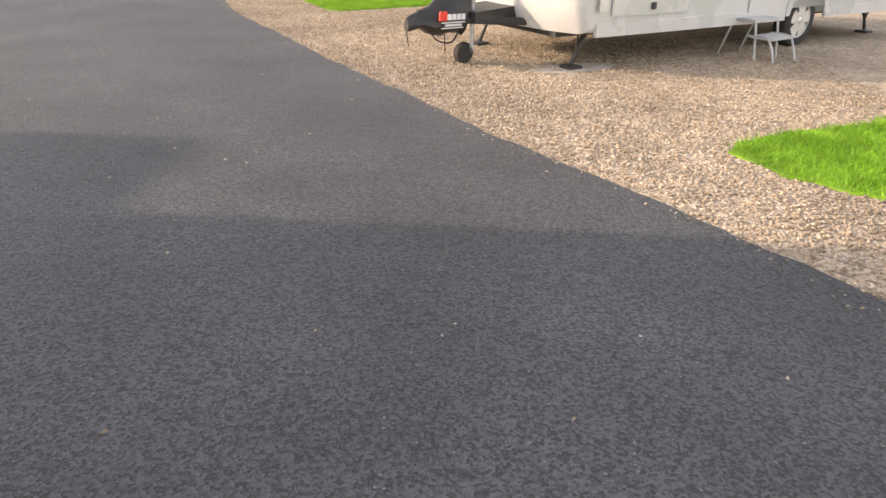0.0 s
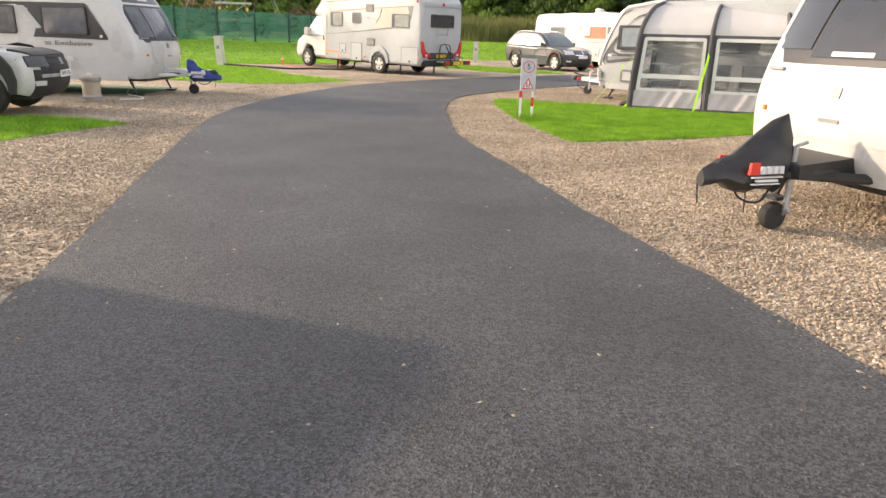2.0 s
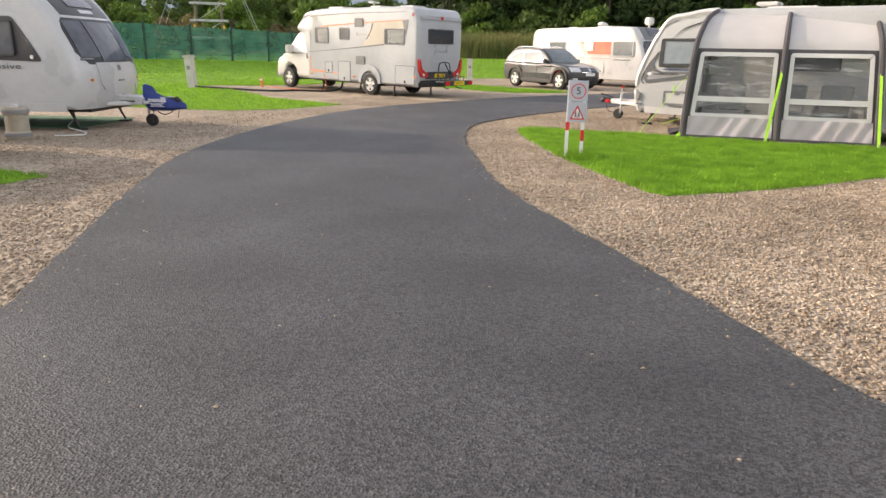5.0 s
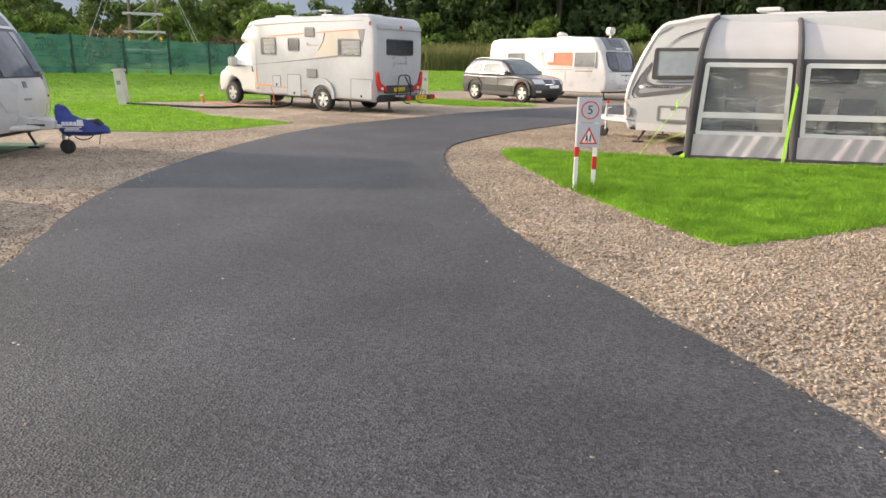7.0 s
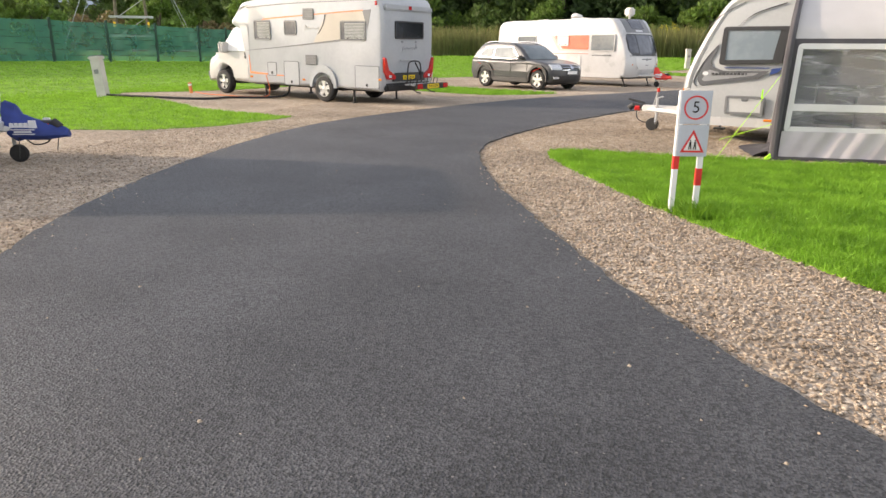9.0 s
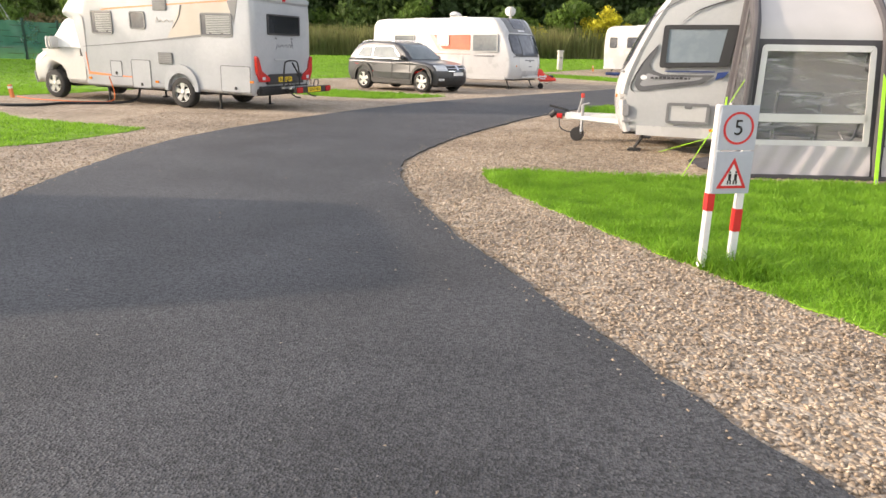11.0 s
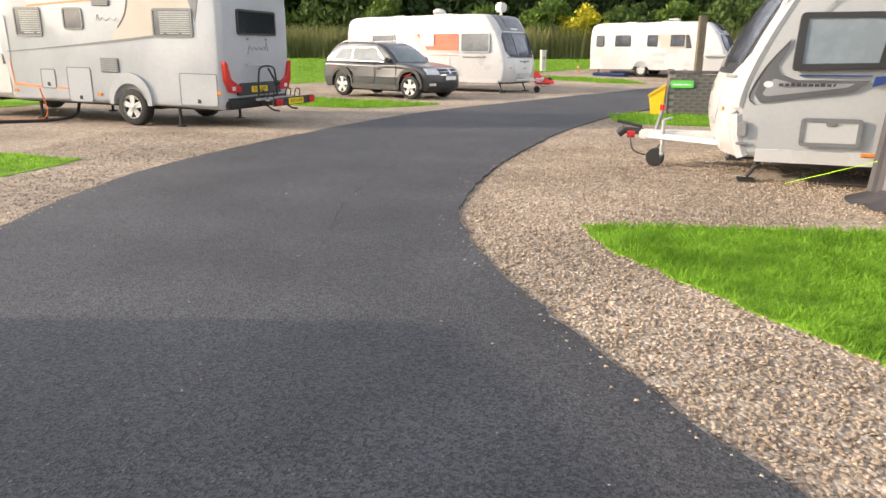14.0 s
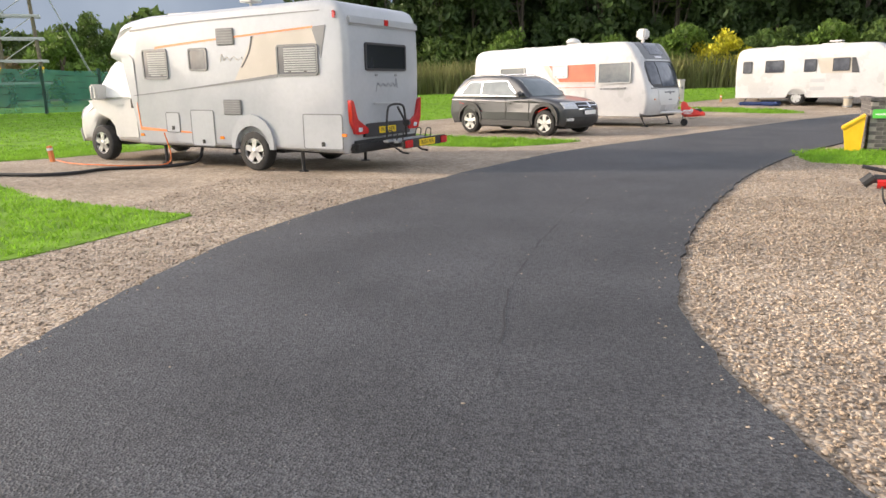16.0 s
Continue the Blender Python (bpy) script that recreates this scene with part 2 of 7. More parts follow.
surface("lime_strap", (0.42, 0.85, 0.03), (0.50, 0.95, 0.06), rough=0.6, scale=8, fine=200)
surface("brick", (0.06, 0.057, 0.058), (0.15, 0.138, 0.13), rough=0.8, scale=7, fine=70, bump=0.004)
surface("mortar", (0.22, 0.205, 0.19), (0.28, 0.26, 0.24), rough=0.9, scale=7, fine=80, bump=0.003)
surface("bin_yellow", (0.80, 0.46, 0.01), (0.86, 0.52, 0.02), rough=0.45, scale=5)
surface("sign_green", (0.08, 0.52, 0.07), (0.10, 0.58, 0.09), rough=0.45, scale=5)
surface("sign_grey", (0.42, 0.46, 0.52), (0.47, 0.51, 0.57), rough=0.35, scale=3, fine=30)
surface("sign_white", (0.76, 0.76, 0.75), (0.8, 0.8, 0.79), rough=0.4, scale=3)
surface("sign_red", (0.66, 0.03, 0.03), rough=0.4, scale=4)
surface("bollard_paint", (0.50, 0.475, 0.43), (0.60, 0.57, 0.52), rough=0.6, scale=4, fine=30, bump=0.002)
surface("fence_post", (0.008, 0.04, 0.03), (0.012, 0.055, 0.04), rough=0.6, scale=6)
surface("barrel_plastic", (0.34, 0.30, 0.23), (0.42, 0.37, 0.29), rough=0.5, scale=5)
surface("hose", (0.012, 0.012, 0.013), rough=0.5, scale=12)
surface("orange_cable", (0.72, 0.16, 0.03), rough=0.5, scale=12)
surface("concrete", (0.36, 0.33, 0.285), (0.46, 0.43, 0.38), rough=0.9, scale=5, fine=60, bump=0.004)
surface("seam_bitumen", (0.044, 0.044, 0.046), (0.055, 0.055, 0.056), rough=0.8, scale=9)
surface("timber", (0.10, 0.085, 0.06), (0.17, 0.14, 0.10), rough=0.8, scale=5, fine=60, bump=0.004)
surface("bark", (0.05, 0.04, 0.03), (0.10, 0.085, 0.065), rough=0.9, scale=4, fine=30, bump=0.02)
surface("blue_mat", (0.015, 0.03, 0.10), (0.02, 0.045, 0.14), rough=0.8, scale=5)
surface("green_mat", (0.06, 0.16, 0.08), (0.09, 0.2, 0.11), rough=0.8, scale=5)
surface("sunscreen", (0.74, 0.74, 0.73), (0.8, 0.8, 0.79), rough=0.6, scale=6, fine=9, bump=0.03)


def leaf_material(name, a, b, trans=0.25, scale=0.5, vary=0.45):
    m = surface(name, a, b, rough=0.55, scale=scale, fine=3, vary=vary, spec=0.3)
    nd, lk = m.node_tree.nodes, m.node_tree.links
    bs, out = nd["Principled BSDF"], nd["Material Output"]
    tr, mx = nd.new("ShaderNodeBsdfTranslucent"), nd.new("ShaderNodeMixShader")
    tr.inputs[0].default_value = (*[c * 1.2 for c in b], 1)
    mx.inputs[0].default_value = trans
    lk.new(bs.outputs[0], mx.inputs[1])
    lk.new(tr.outputs[0], mx.inputs[2])
    lk.new(mx.outputs[0], out.inputs[0])
    return m


leaf_material("grass_blade", (0.105, 0.235, 0.016), (0.22, 0.42, 0.04), 0.4, 3.0, 0.26)
leaf_material("leaf_dark", (0.022, 0.044, 0.014), (0.062, 0.105, 0.03))
leaf_material("leaf_mid", (0.045, 0.085, 0.018), (0.11, 0.17, 0.04))
leaf_material("leaf_light", (0.07, 0.13, 0.02), (0.15, 0.24, 0.045))
leaf_material("leaf_yellow", (0.36, 0.33, 0.02), (0.55, 0.50, 0.04))
leaf_material("reed", (0.085, 0.115, 0.035), (0.25, 0.24, 0.095), scale=0.3)
leaf_material("heath", (0.12, 0.07, 0.05), (0.20, 0.17, 0.07))


def mesh_net():
    """Green debris netting: woven, half open."""
    m, nd, lk, bs = nodes_of("green_net")
    tc = nd.new("ShaderNodeTexCoord")
    n = nd.new("ShaderNodeTexNoise")
    n.inputs["Scale"].default_value, n.inputs["Detail"].default_value = 1.1, 5
    lk.new(tc.outputs["Object"], n.inputs["Vector"])
    ramp = nd.new("ShaderNodeValToRGB")
    for e, (p, c) in zip(ramp.color_ramp.elements, ((0.3, (0.03, 0.165, 0.12)), (0.7, (0.07, 0.27, 0.19)))):
        e.position, e.color = p, (*c, 1)
    lk.new(n.outputs[0], ramp.inputs[0])
    lk.new(ramp.outputs[0], bs.inputs["Base Color"])
    bs.inputs["Roughness"].default_value = 0.8
    bs.inputs["Alpha"].default_value = 0.68
    MATS["green_net"] = m


def clear_film():
    """Clear awning film: see-through with gloss and creases."""
    m, nd, lk, bs = nodes_of("clear_film")
    tc = nd.new("ShaderNodeTexCoord")
    n = nd.new("ShaderNodeTexNoise")
    n.inputs["Scale"].default_value, n.inputs["Detail"].default_value, n.inputs["Distortion"].default_value = 5.0, 4, 2.0
    mp = nd.new("ShaderNodeMapping")
    mp.inputs["Scale"].default_value, mp.inputs["Rotation"].default_value = (0.5, 1, 2.6), (0, radians(25), 0)
    lk.new(tc.outputs["Object"], mp.inputs[0])
    lk.new(mp.outputs[0], n.inputs["Vector"])
    bs.inputs["Roughness"].default_value = 0.14
    mc = nd.new("ShaderNodeMapping")
    mc.inputs["Scale"].default_value, mc.inputs["Rotation"].default_value = (0.9, 1, 7.0), (0, radians(28), 0)
    cr = nd.new("ShaderNodeTexNoise")
    cr.inputs["Scale"].default_value, cr.inputs["Detail"].default_value, cr.inputs["Distortion"].default_value = 1.6, 5, 1.2
    lk.new(tc.outputs["Object"], mc.inputs[0])
    lk.new(mc.outputs[0], cr.inputs["Vector"])
    ca = nd.new("ShaderNodeValToRGB")       # light caught on creases is painted as pale streaks, the rest is nearly clear
    ca.color_ramp.elements[0].position, ca.color_ramp.elements[0].color = 0.46, (0.24, 0.24, 0.24, 1)
    ca.color_ramp.elements[1].position, ca.color_ramp.elements[1].color = 0.68, (0.52, 0.52, 0.52, 1)
    cc = nd.new("ShaderNodeValToRGB")
    cc.color_ramp.elements[0].position, cc.color_ramp.elements[0].color = 0.46, (0.32, 0.33, 0.35, 1)
    cc.color_ramp.elements[1].position, cc.color_ramp.elements[1].color = 0.68, (0.74, 0.74, 0.75, 1)
    lk.new(cr.outputs[0], ca.inputs[0])
    lk.new(cr.outputs[0], cc.inputs[0])
    lk.new(ca.outputs[0], bs.inputs["Alpha"])
    lk.new(cc.outputs[0], bs.inputs["Base Color"])
    bp = nd.new("ShaderNodeBump")
    bp.inputs["Strength"].default_value, bp.inputs["Distance"].default_value = 1.0, 0.14
    lk.new(n.outputs[0], bp.inputs["Height"])
    lk.new(bp.outputs[0], bs.inputs["Normal"])
    MATS["clear_film"] = m


mesh_net()
clear_film()

# ---- mesh helpers ----


def link_mesh(name, bm, material, sharp=35):
    me = bpy.data.meshes.new(name)
    bmesh.ops.recalc_face_normals(bm, faces=bm.faces)
    bm.to_mesh(me)
    bm.free()
    me.shade_smooth()
    me.set_sharp_from_angle(angle=radians(sharp))
    me.materials.append(MATS[material])
    return new(name, me)


def part(name, bm, material, parent, label="", sharp=35):
    ob = link_mesh(name, bm, material, sharp)
    ob.parent = parent
    return tagged(ob, label)


def thing(name, m, label, category, group="", kind=""):
    ob = new(name)
    ob.empty_display_size = 0.3
    ob.matrix_world = m
    return tagged(ob, label, category, group, kind)


def box(bm, x0, y0, z0, x1, y1, z1, bevel=0.0, m=None):
    geo = bmesh.ops.create_cube(bm, size=1.0)
    vs = geo["verts"]
    for v in vs:
        v.co = Vector(((x0 + x1) / 2 + v.co.x * (x1 - x0), (y0 + y1) / 2 + v.co.y * (y1 - y0), (z0 + z1) / 2 + v.co.z * (z1 - z0)))
    if bevel:
        es = {e for v in vs for e in v.link_edges}
        r = bmesh.ops.bevel(bm, geom=list(es), offset=bevel, segments=2, affect="EDGES")
        vs = list({v for f in r["faces"] for v in f.verts} | {v for v in vs if v.is_valid})
    if m is not None:
        bmesh.ops.transform(bm, matrix=m, verts=[v for v in vs if v.is_valid])
    return bm


def rod(bm, a, b, r, n=8, r2=None):
    a, b = Vector(a), Vector(b)
    d = b - a
    m = Matrix.Translation((a + b) / 2) @ d.to_track_quat("Z", "Y").to_matrix().to_4x4()
    bmesh.ops.create_cone(bm, cap_ends=True, segments=n, radius1=r, radius2=r if r2 is None else r2, depth=d.length, matrix=m)
    return bm


def tube(bm, pts, r, n=6):
    pts = [Vector(p) for p in pts]
    rings = []
    for k, p in enumerate(pts):
        d = (pts[min(k + 1, len(pts) - 1)] - pts[max(k - 1, 0)]).normalized()
        q = d.to_track_quat("Z", "Y")
        rings.append([bm.verts.new(p + q @ Vector((r * math.cos(2 * math.pi * j / n), r * math.sin(2 * math.pi * j / n), 0))) for j in range(n)])
    for a, b in zip(rings, rings[1:]):
        for j in range(n):
            bm.faces.new((a[j], a[(j + 1) % n], b[(j + 1) % n], b[j]))
    bm.faces.new(rings[0][::-1])
    bm.faces.new(rings[-1])
    return bm


def spline(pts, n=6, closed=False):
    """Catmull-Rom through points of any dimension."""
    P = [np.array(p, float) for p in pts]
    out = []
    N = len(P)
    for k in range(N if closed else N - 1):
        p0 = P[(k - 1) % N] if closed or k else P[0]
        p1, p2 = P[k], P[(k + 1) % N]
        p3 = P[(k + 2) % N] if closed or k + 2 < N else P[-1]
        for j in range(n):
            t = j / n
            out.append(0.5 * (2 * p1 + (p2 - p0) * t + (2 * p0 - 5 * p1 + 4 * p2 - p3) * t * t + (3 * p1 - p0 - 3 * p2 + p3) * t ** 3))
    if not closed:
        out.append(P[-1])
    return [tuple(float(c) for c in p) for p in out]


def rounded(pts, r, n=4):
    """A polygon with its corners rounded."""
    out = []
    N = len(pts)
    for k in range(N):
        p, a, b = (Vector(pts[i % N]).to_2d() for i in (k, k - 1, k + 1))
        u, v = (a - p), (b - p)
        d = min(r, u.length * 0.45, v.length * 0.45)
        s, e = p + u.normalized() * d, p + v.normalized() * d
        for j in range(n + 1):
            t = j / n
            out.append(tuple((1 - t) ** 2 * s + 2 * t * (1 - t) * p + t * t * e))
    return out


def rrect(x0, z0, x1, z1, r=0.05):
    return rounded([(x0, z0), (x1, z0), (x1, z1), (x0, z1)], r)


def plate(bm, outline, y0, y1, warp=None):
    """A flat piece with a given x-z outline, from y0 to y1."""
    ring = []
    for y in (y0, y1):
        ring.append([bm.verts.new(warp(x, y, z) if warp else (x, y, z)) for x, z in outline])
    bm.faces.new(ring[0])
    bm.faces.new(ring[1][::-1])
    n = len(outline)
    for k in range(n):
        bm.faces.new((ring[0][k], ring[1][k], ring[1][(k + 1) % n], ring[0][(k + 1) % n]))
    return bm


def ring_plate(bm, outer, inner, y0, y1, warp=None):
    """A flat frame between two outlines with as many points each."""
    n = len(outer)
    v = [[bm.verts.new(warp(x, y, z) if warp else (x, y, z)) for x, z in o] for y in (y0, y1) for o in (outer, inner)]
    for k in range(n):
        j = (k + 1) % n
        bm.faces.new((v[0][k], v[0][j], v[1][j], v[1][k]))
        bm.faces.new((v[2][k], v[3][k], v[3][j], v[2][j]))
        bm.faces.new((v[0][k], v[2][k], v[2][j], v[0][j]))
        bm.faces.new((v[1][k], v[1][j], v[3][j], v[3][k]))
    return bm


def inset_polygon(pts, d):
    out = []
    n = len(pts)
    area = sum(pts[k][0] * pts[(k + 1) % n][1] - pts[(k + 1) % n][0] * pts[k][1] for k in range(n))
    s = 1 if area > 0 else -1
    for k in range(n):
        p, a, b = (Vector(pts[i % n][:2]) for i in (k, k - 1, k + 1))
        u, v = (p - a).normalized(), (b - p).normalized()
        nu, nv = Vector((-u.y, u.x)) * s, Vector((-v.y, v.x)) * s
        q = nu + nv
        q = q / max(0.5, q.length_squared) * 2 if q.length > 1e-6 else nu
        out.append(tuple(p + q * d))
    return out


class Hull:
    """A body of one side outline drawn out across its width, with rounded edges; warp bends it."""

    def __init__(self, outline, width, r=0.07, warp=None):
        self.o, self.w, self.r = outline, width, r
        self.warp = warp or (lambda x, y, z: (x, y, z))
        self.s = [0.0]
        for a, b in zip(outline, outline[1:]):
            self.s.append(self.s[-1] + math.hypot(b[0] - a[0], b[1] - a[1]))

    def body(self, segs=4, mid=6):
        bm = bmesh.new()
        h, r = self.w / 2, self.r
        sl = [(h - r + r * math.cos(radians(90 * k / segs)), r - r * math.sin(radians(90 * k / segs))) for k in range(segs + 1)]
        ys = sl + [((h - r) * (1 - 2 * k / mid), 0) for k in range(1, mid)] + [(-y, d) for y, d in sl[::-1]]
        rows = []
        for y, d in ys:
            rows.append([bm.verts.new(self.warp(x, y, z)) for x, z in (inset_polygon(self.o, d) if d > 1e-6 else self.o)])
        n = len(self.o)
        for a, b in zip(rows, rows[1:]):
            for k in range(n):
                bm.faces.new((a[k], a[(k + 1) % n], b[(k + 1) % n], b[k]))
        bmesh.ops.triangulate(bm, faces=[bm.faces.new(rows[0][::-1]), bm.faces.new(rows[-1])])
        return bm

    def at(self, s, y, off):
        s = min(max(s, 0), self.s[-1] - 1e-6)
        k = max(i for i, v in enumerate(self.s) if v <= s)
        k = min(k, len(self.o) - 2)
        a, b = self.o[k], self.o[k + 1]
        t = (s - self.s[k]) / max(1e-9, self.s[k + 1] - self.s[k])
        nx, nz = b[1] - a[1], a[0] - b[0]
        l = math.hypot(nx, nz) or 1
        return self.warp(a[0] + (b[0] - a[0]) * t + nx / l * off, y, a[1] + (b[1] - a[1]) * t + nz / l * off)

    def level(self, z, last=False):
        """The way along the outline at which it first (or last) stands at this height."""
        found = [self.s[k] + (self.s[k + 1] - self.s[k]) * (z - a[1]) / (b[1] - a[1]) for k, (a, b) in enumerate(zip(self.o, self.o[1:])) if a[1] != b[1] and min(a[1], b[1]) <= z <= max(a[1], b[1])]
        return found[-1] if last else found[0]

    def strip(self, s0, s1, y0, y1, off=0.008, ns=10, ny=6, shape=None):
        """A thin skin over the outline from s0 to s1 and y0 to y1; shape(u) gives the half width's share."""
        bm = bmesh.new()
        grid, base = [], []
        yc, hy = (y0 + y1) / 2, (y1 - y0) / 2
        for i in range(ns + 1):
            u = i / ns
            f = shape(u) if shape else 1
            s = s0 + (s1 - s0) * u
            ys = [yc + hy * f * (2 * j / ny - 1) for j in range(ny + 1)]
            grid.append([bm.verts.new(self.at(s, y, off)) for y in ys])
            base.append([bm.verts.new(self.at(s, y, -0.01)) for y in ys])
        for i in range(ns):
            for j in range(ny):
                bm.faces.new((grid[i][j], grid[i][j + 1], grid[i + 1][j + 1], grid[i + 1][j]))
        rim = [(i, 0) for i in range(ns)] + [(ns, j) for j in range(ny)] + [(i, ny) for i in range(ns, 0, -1)] + [(0, j) for j in range(ny, 0, -1)]
        for (i, j), (k, l) in zip(rim, rim[1:] + rim[:1]):
            bm.faces.new((grid[i][j], grid[k][l], base[k][l], base[i][j]))
        return bm


def lathe(bm, prof, n=28, m=None, closed=False):
    """Turns a (radius, y) outline about the y axis."""
    rings = []
    for r, y in prof:
        rings.append([bm.verts.new((m or Matrix()) @ Vector((r * math.cos(2 * math.pi * k / n), y, r * math.sin(2 * math.pi * k / n)))) for k in range(n)])
    for a, b in zip(rings, rings[1:] + rings[:1] if closed else rings[1:]):
        for k in range(n):
            bm.faces.new((a[k], a[(k + 1) % n], b[(k + 1) % n], b[k]))
    if not closed:
        bm.faces.new(rings[0])
        bm.faces.new(rings[-1][::-1])
    return bm


def wheel(parent, x, y, r, w, out, spokes=5, rim=0.64, twin=False, material="alloy"):
    """A wheel with its axis along y; out is +1 or -1, the side that is seen."""
    tyre = part("wheel", lathe(bmesh.new(), [(r * rim, -w / 2), (r * 0.86, -w / 2), (r * 0.96, -w * 0.42), (r, -w * 0.28), (r, w * 0.28), (r * 0.96, w * 0.42), (r * 0.86, w / 2), (r * rim, w / 2)], closed=True), "rubber", parent)
    tyre.location = (x, y, r)
    bm = bmesh.new()
    lathe(bm, [(r * rim, out * w * 0.30), (r * rim, out * w * 0.46), (r * rim * 0.93, out * w * 0.46), (r * rim * 0.90, out * w * 0.30)], closed=True)
    lathe(bm, [(0.001, out * w * 0.24), (r * 0.13, out * w * 0.24), (r * 0.13, out * w * 0.44), (r * 0.11, out * w * 0.46), (0.001, out * w * 0.46)], 14)
    for k in range(spokes):
        a0 = 2 * math.pi * (k + 0.25) / spokes
        for da in ((-0.16, 0.16) if twin else (0,)):
            a = a0 + da
            d, t = Vector((math.cos(a), 0, math.sin(a))), Vector((-math.sin(a), 0, math.cos(a)))
            wi, wo = (0.045, 0.03) if twin else (0.075, 0.11)
            q = []
            for yy in (out * w * 0.33, out * w * 0.43):
                for rr, ww in ((r * 0.08, wi), (r * rim * 0.94, wo)):
                    q += [bm.verts.new(d * rr + t * ww * r / 0.33 * 0.8 + Vector((0, yy, 0))), bm.verts.new(d * rr - t * ww * r / 0.33 * 0.8 + Vector((0, yy, 0)))]
            for f in ((0, 1, 3, 2), (4, 6, 7, 5), (0, 2, 6, 4), (1, 5, 7, 3), (0, 4, 5, 1), (2, 3, 7, 6)):
                bm.faces.new([q[i] for i in f])
    part("rim", bm, material, tyre, "alloy spoked rim")
    back = part("hub", lathe(bmesh.new(), [(0.001, out * w * 0.10), (r * rim * 0.98, out * w * 0.10), (r * rim * 0.98, out * w * 0.2), (0.001, out * w * 0.2)], 20), "dark_steel", tyre)
    return tyre


def text_mesh(body, height, material, parent, m, name="lettering"):
    cu = bpy.data.curves.new(name, "FONT")
    cu.body, cu.size, cu.extrude, cu.align_x, cu.align_y = body, height * 1.4, 0.001, "CENTER", "CENTER"
    tmp = bpy.data.objects.new(name, cu)
    scene.collection.objects.link(tmp)
    me = bpy.data.meshes.new_from_object(tmp.evaluated_get(bpy.context.evaluated_depsgraph_get()))
    bpy.data.objects.remove(tmp)
    me.materials.clear()
    me.materials.append(MATS[material])
    ob = new(name, me)
    ob.parent = parent
    ob.matrix_local = m
    return ob


def word_bars(bm, x0, z0, x1, h, y0, y1, n=8, seed=1):
    """Small upright bars in a row, for script too ornate to letter."""
    rnd = random.Random(seed)
    step = (x1 - x0) / n
    for k in range(n):
        hh = h * rnd.choice((0.60, 0.62, 0.65, 0.80))
        box(bm, x0 + step * k, min(y0, y1), z0, x0 + step * (k + rnd.uniform(0.68, 0.86)), max(y0, y1), z0 + hh)
    return bm

# ---- the ground ----


def smoothstep(t):
    t = min(max(t, 0.0), 1.0)
    return t * t * (3 - 2 * t)


def ground_z(x, y):
    """The site is level; the land rises a little behind the last pitches and towards the fence."""
    back = 0.93 * smoothstep((y - 43.5) / 18)
    left = 0.80 * smoothstep((-18.5 - x) / 15)
    pitch = 0.07 * smoothstep((-13 - x) / 3) * smoothstep((y - 19) / 4)      # the motorhome's pitch tilts a little
    return max(back, left, pitch) + 0.4 * smoothstep((max(y - 70, -x - 45, 0)) / 60)


def refine(bm, x0, x1, y0, y1, step):
    for axis, a, b in ((0, x0, x1), (1, y0, y1)):
        v = math.ceil((a + 60) / step) * step - 60 + (axis if step == 1.5 else 0)
        while v < b:
            co, no = [0, 0, 0], [0, 0, 0]
            co[axis], no[axis] = v, 1
            bmesh.ops.bisect_plane(bm, geom=bm.verts[:] + bm.edges[:] + bm.faces[:], plane_co=co, plane_no=no)
            v += step


def sheet(name, outline, up, material, step=2.0, skirt=0.06, label="", kind="structure", category=""):
    """A sheet of ground with an outline, lying a little above the land, with an edge."""
    bm = bmesh.new()
    pts, _, tris, *_ = geometry.delaunay_2d_cdt([Vector(p) for p in outline], [], [list(range(len(outline)))], 1, 1e-5)
    vs = [bm.verts.new((p[0], p[1], 0)) for p in pts]
    for t in tris:
        bm.faces.new([vs[k] for k in t])
    xs, ys = [p[0] for p in outline], [p[1] for p in outline]
    refine(bm, min(xs), max(xs), min(ys), max(ys), step)
    rim = [e for e in bm.edges if e.is_boundary]
    r = bmesh.ops.extrude_edge_only(bm, edges=rim)
    low = {v for v in r["geom"] if isinstance(v, bmesh.types.BMVert)}
    for v in bm.verts:
        v.co.z = ground_z(v.co.x, v.co.y) + (up - skirt if v in low else up)
    ob = link_mesh(name, bm, material, 50)
    return tagged(ob, label, category, "", kind)


def jagged(pts, step, amp, seed=0):
    """A line cut into short pieces with an uneven edge."""
    out = []
    for a, b in zip(pts, pts[1:]):
        n = max(1, int(math.hypot(b[0] - a[0], b[1] - a[1]) / step))
        for k in range(n):
            x, y = a[0] + (b[0] - a[0]) * k / n, a[1] + (b[1] - a[1]) * k / n
            e = amp * (noise.noise((x * 5, y * 5, seed)) + 0.6 * noise.noise((x * 17, y * 17, seed + 3)))
            l = math.hypot(b[0] - a[0], b[1] - a[1])
            out.append((x - (b[1] - a[1]) / l * e, y + (b[0] - a[0]) / l * e))
    return out + [pts[-1]]


# ground: one sheet to the horizon
bm = bmesh.new()
_xs = [-600, -300, -150, -90] + list(np.arange(-60, 40.1, 1.5)) + [60, 100, 200, 600]
_ys = [-600, -200, -80, -40] + list(np.arange(-20, 100.1, 1.5)) + [120, 160, 250, 600]
_g = [[bm.verts.new((x, y, ground_z(x, y))) for x in _xs] for y in _ys]
for r0, r1 in zip(_g, _g[1:]):
    for k in range(len(_xs) - 1):
        bm.faces.new((r0[k], r0[k + 1], r1[k + 1], r1[k]))
ground = tagged(link_mesh("ground", bm, "gravel"), "buff and brown pea gravel ground", "gravel", "", "structure")

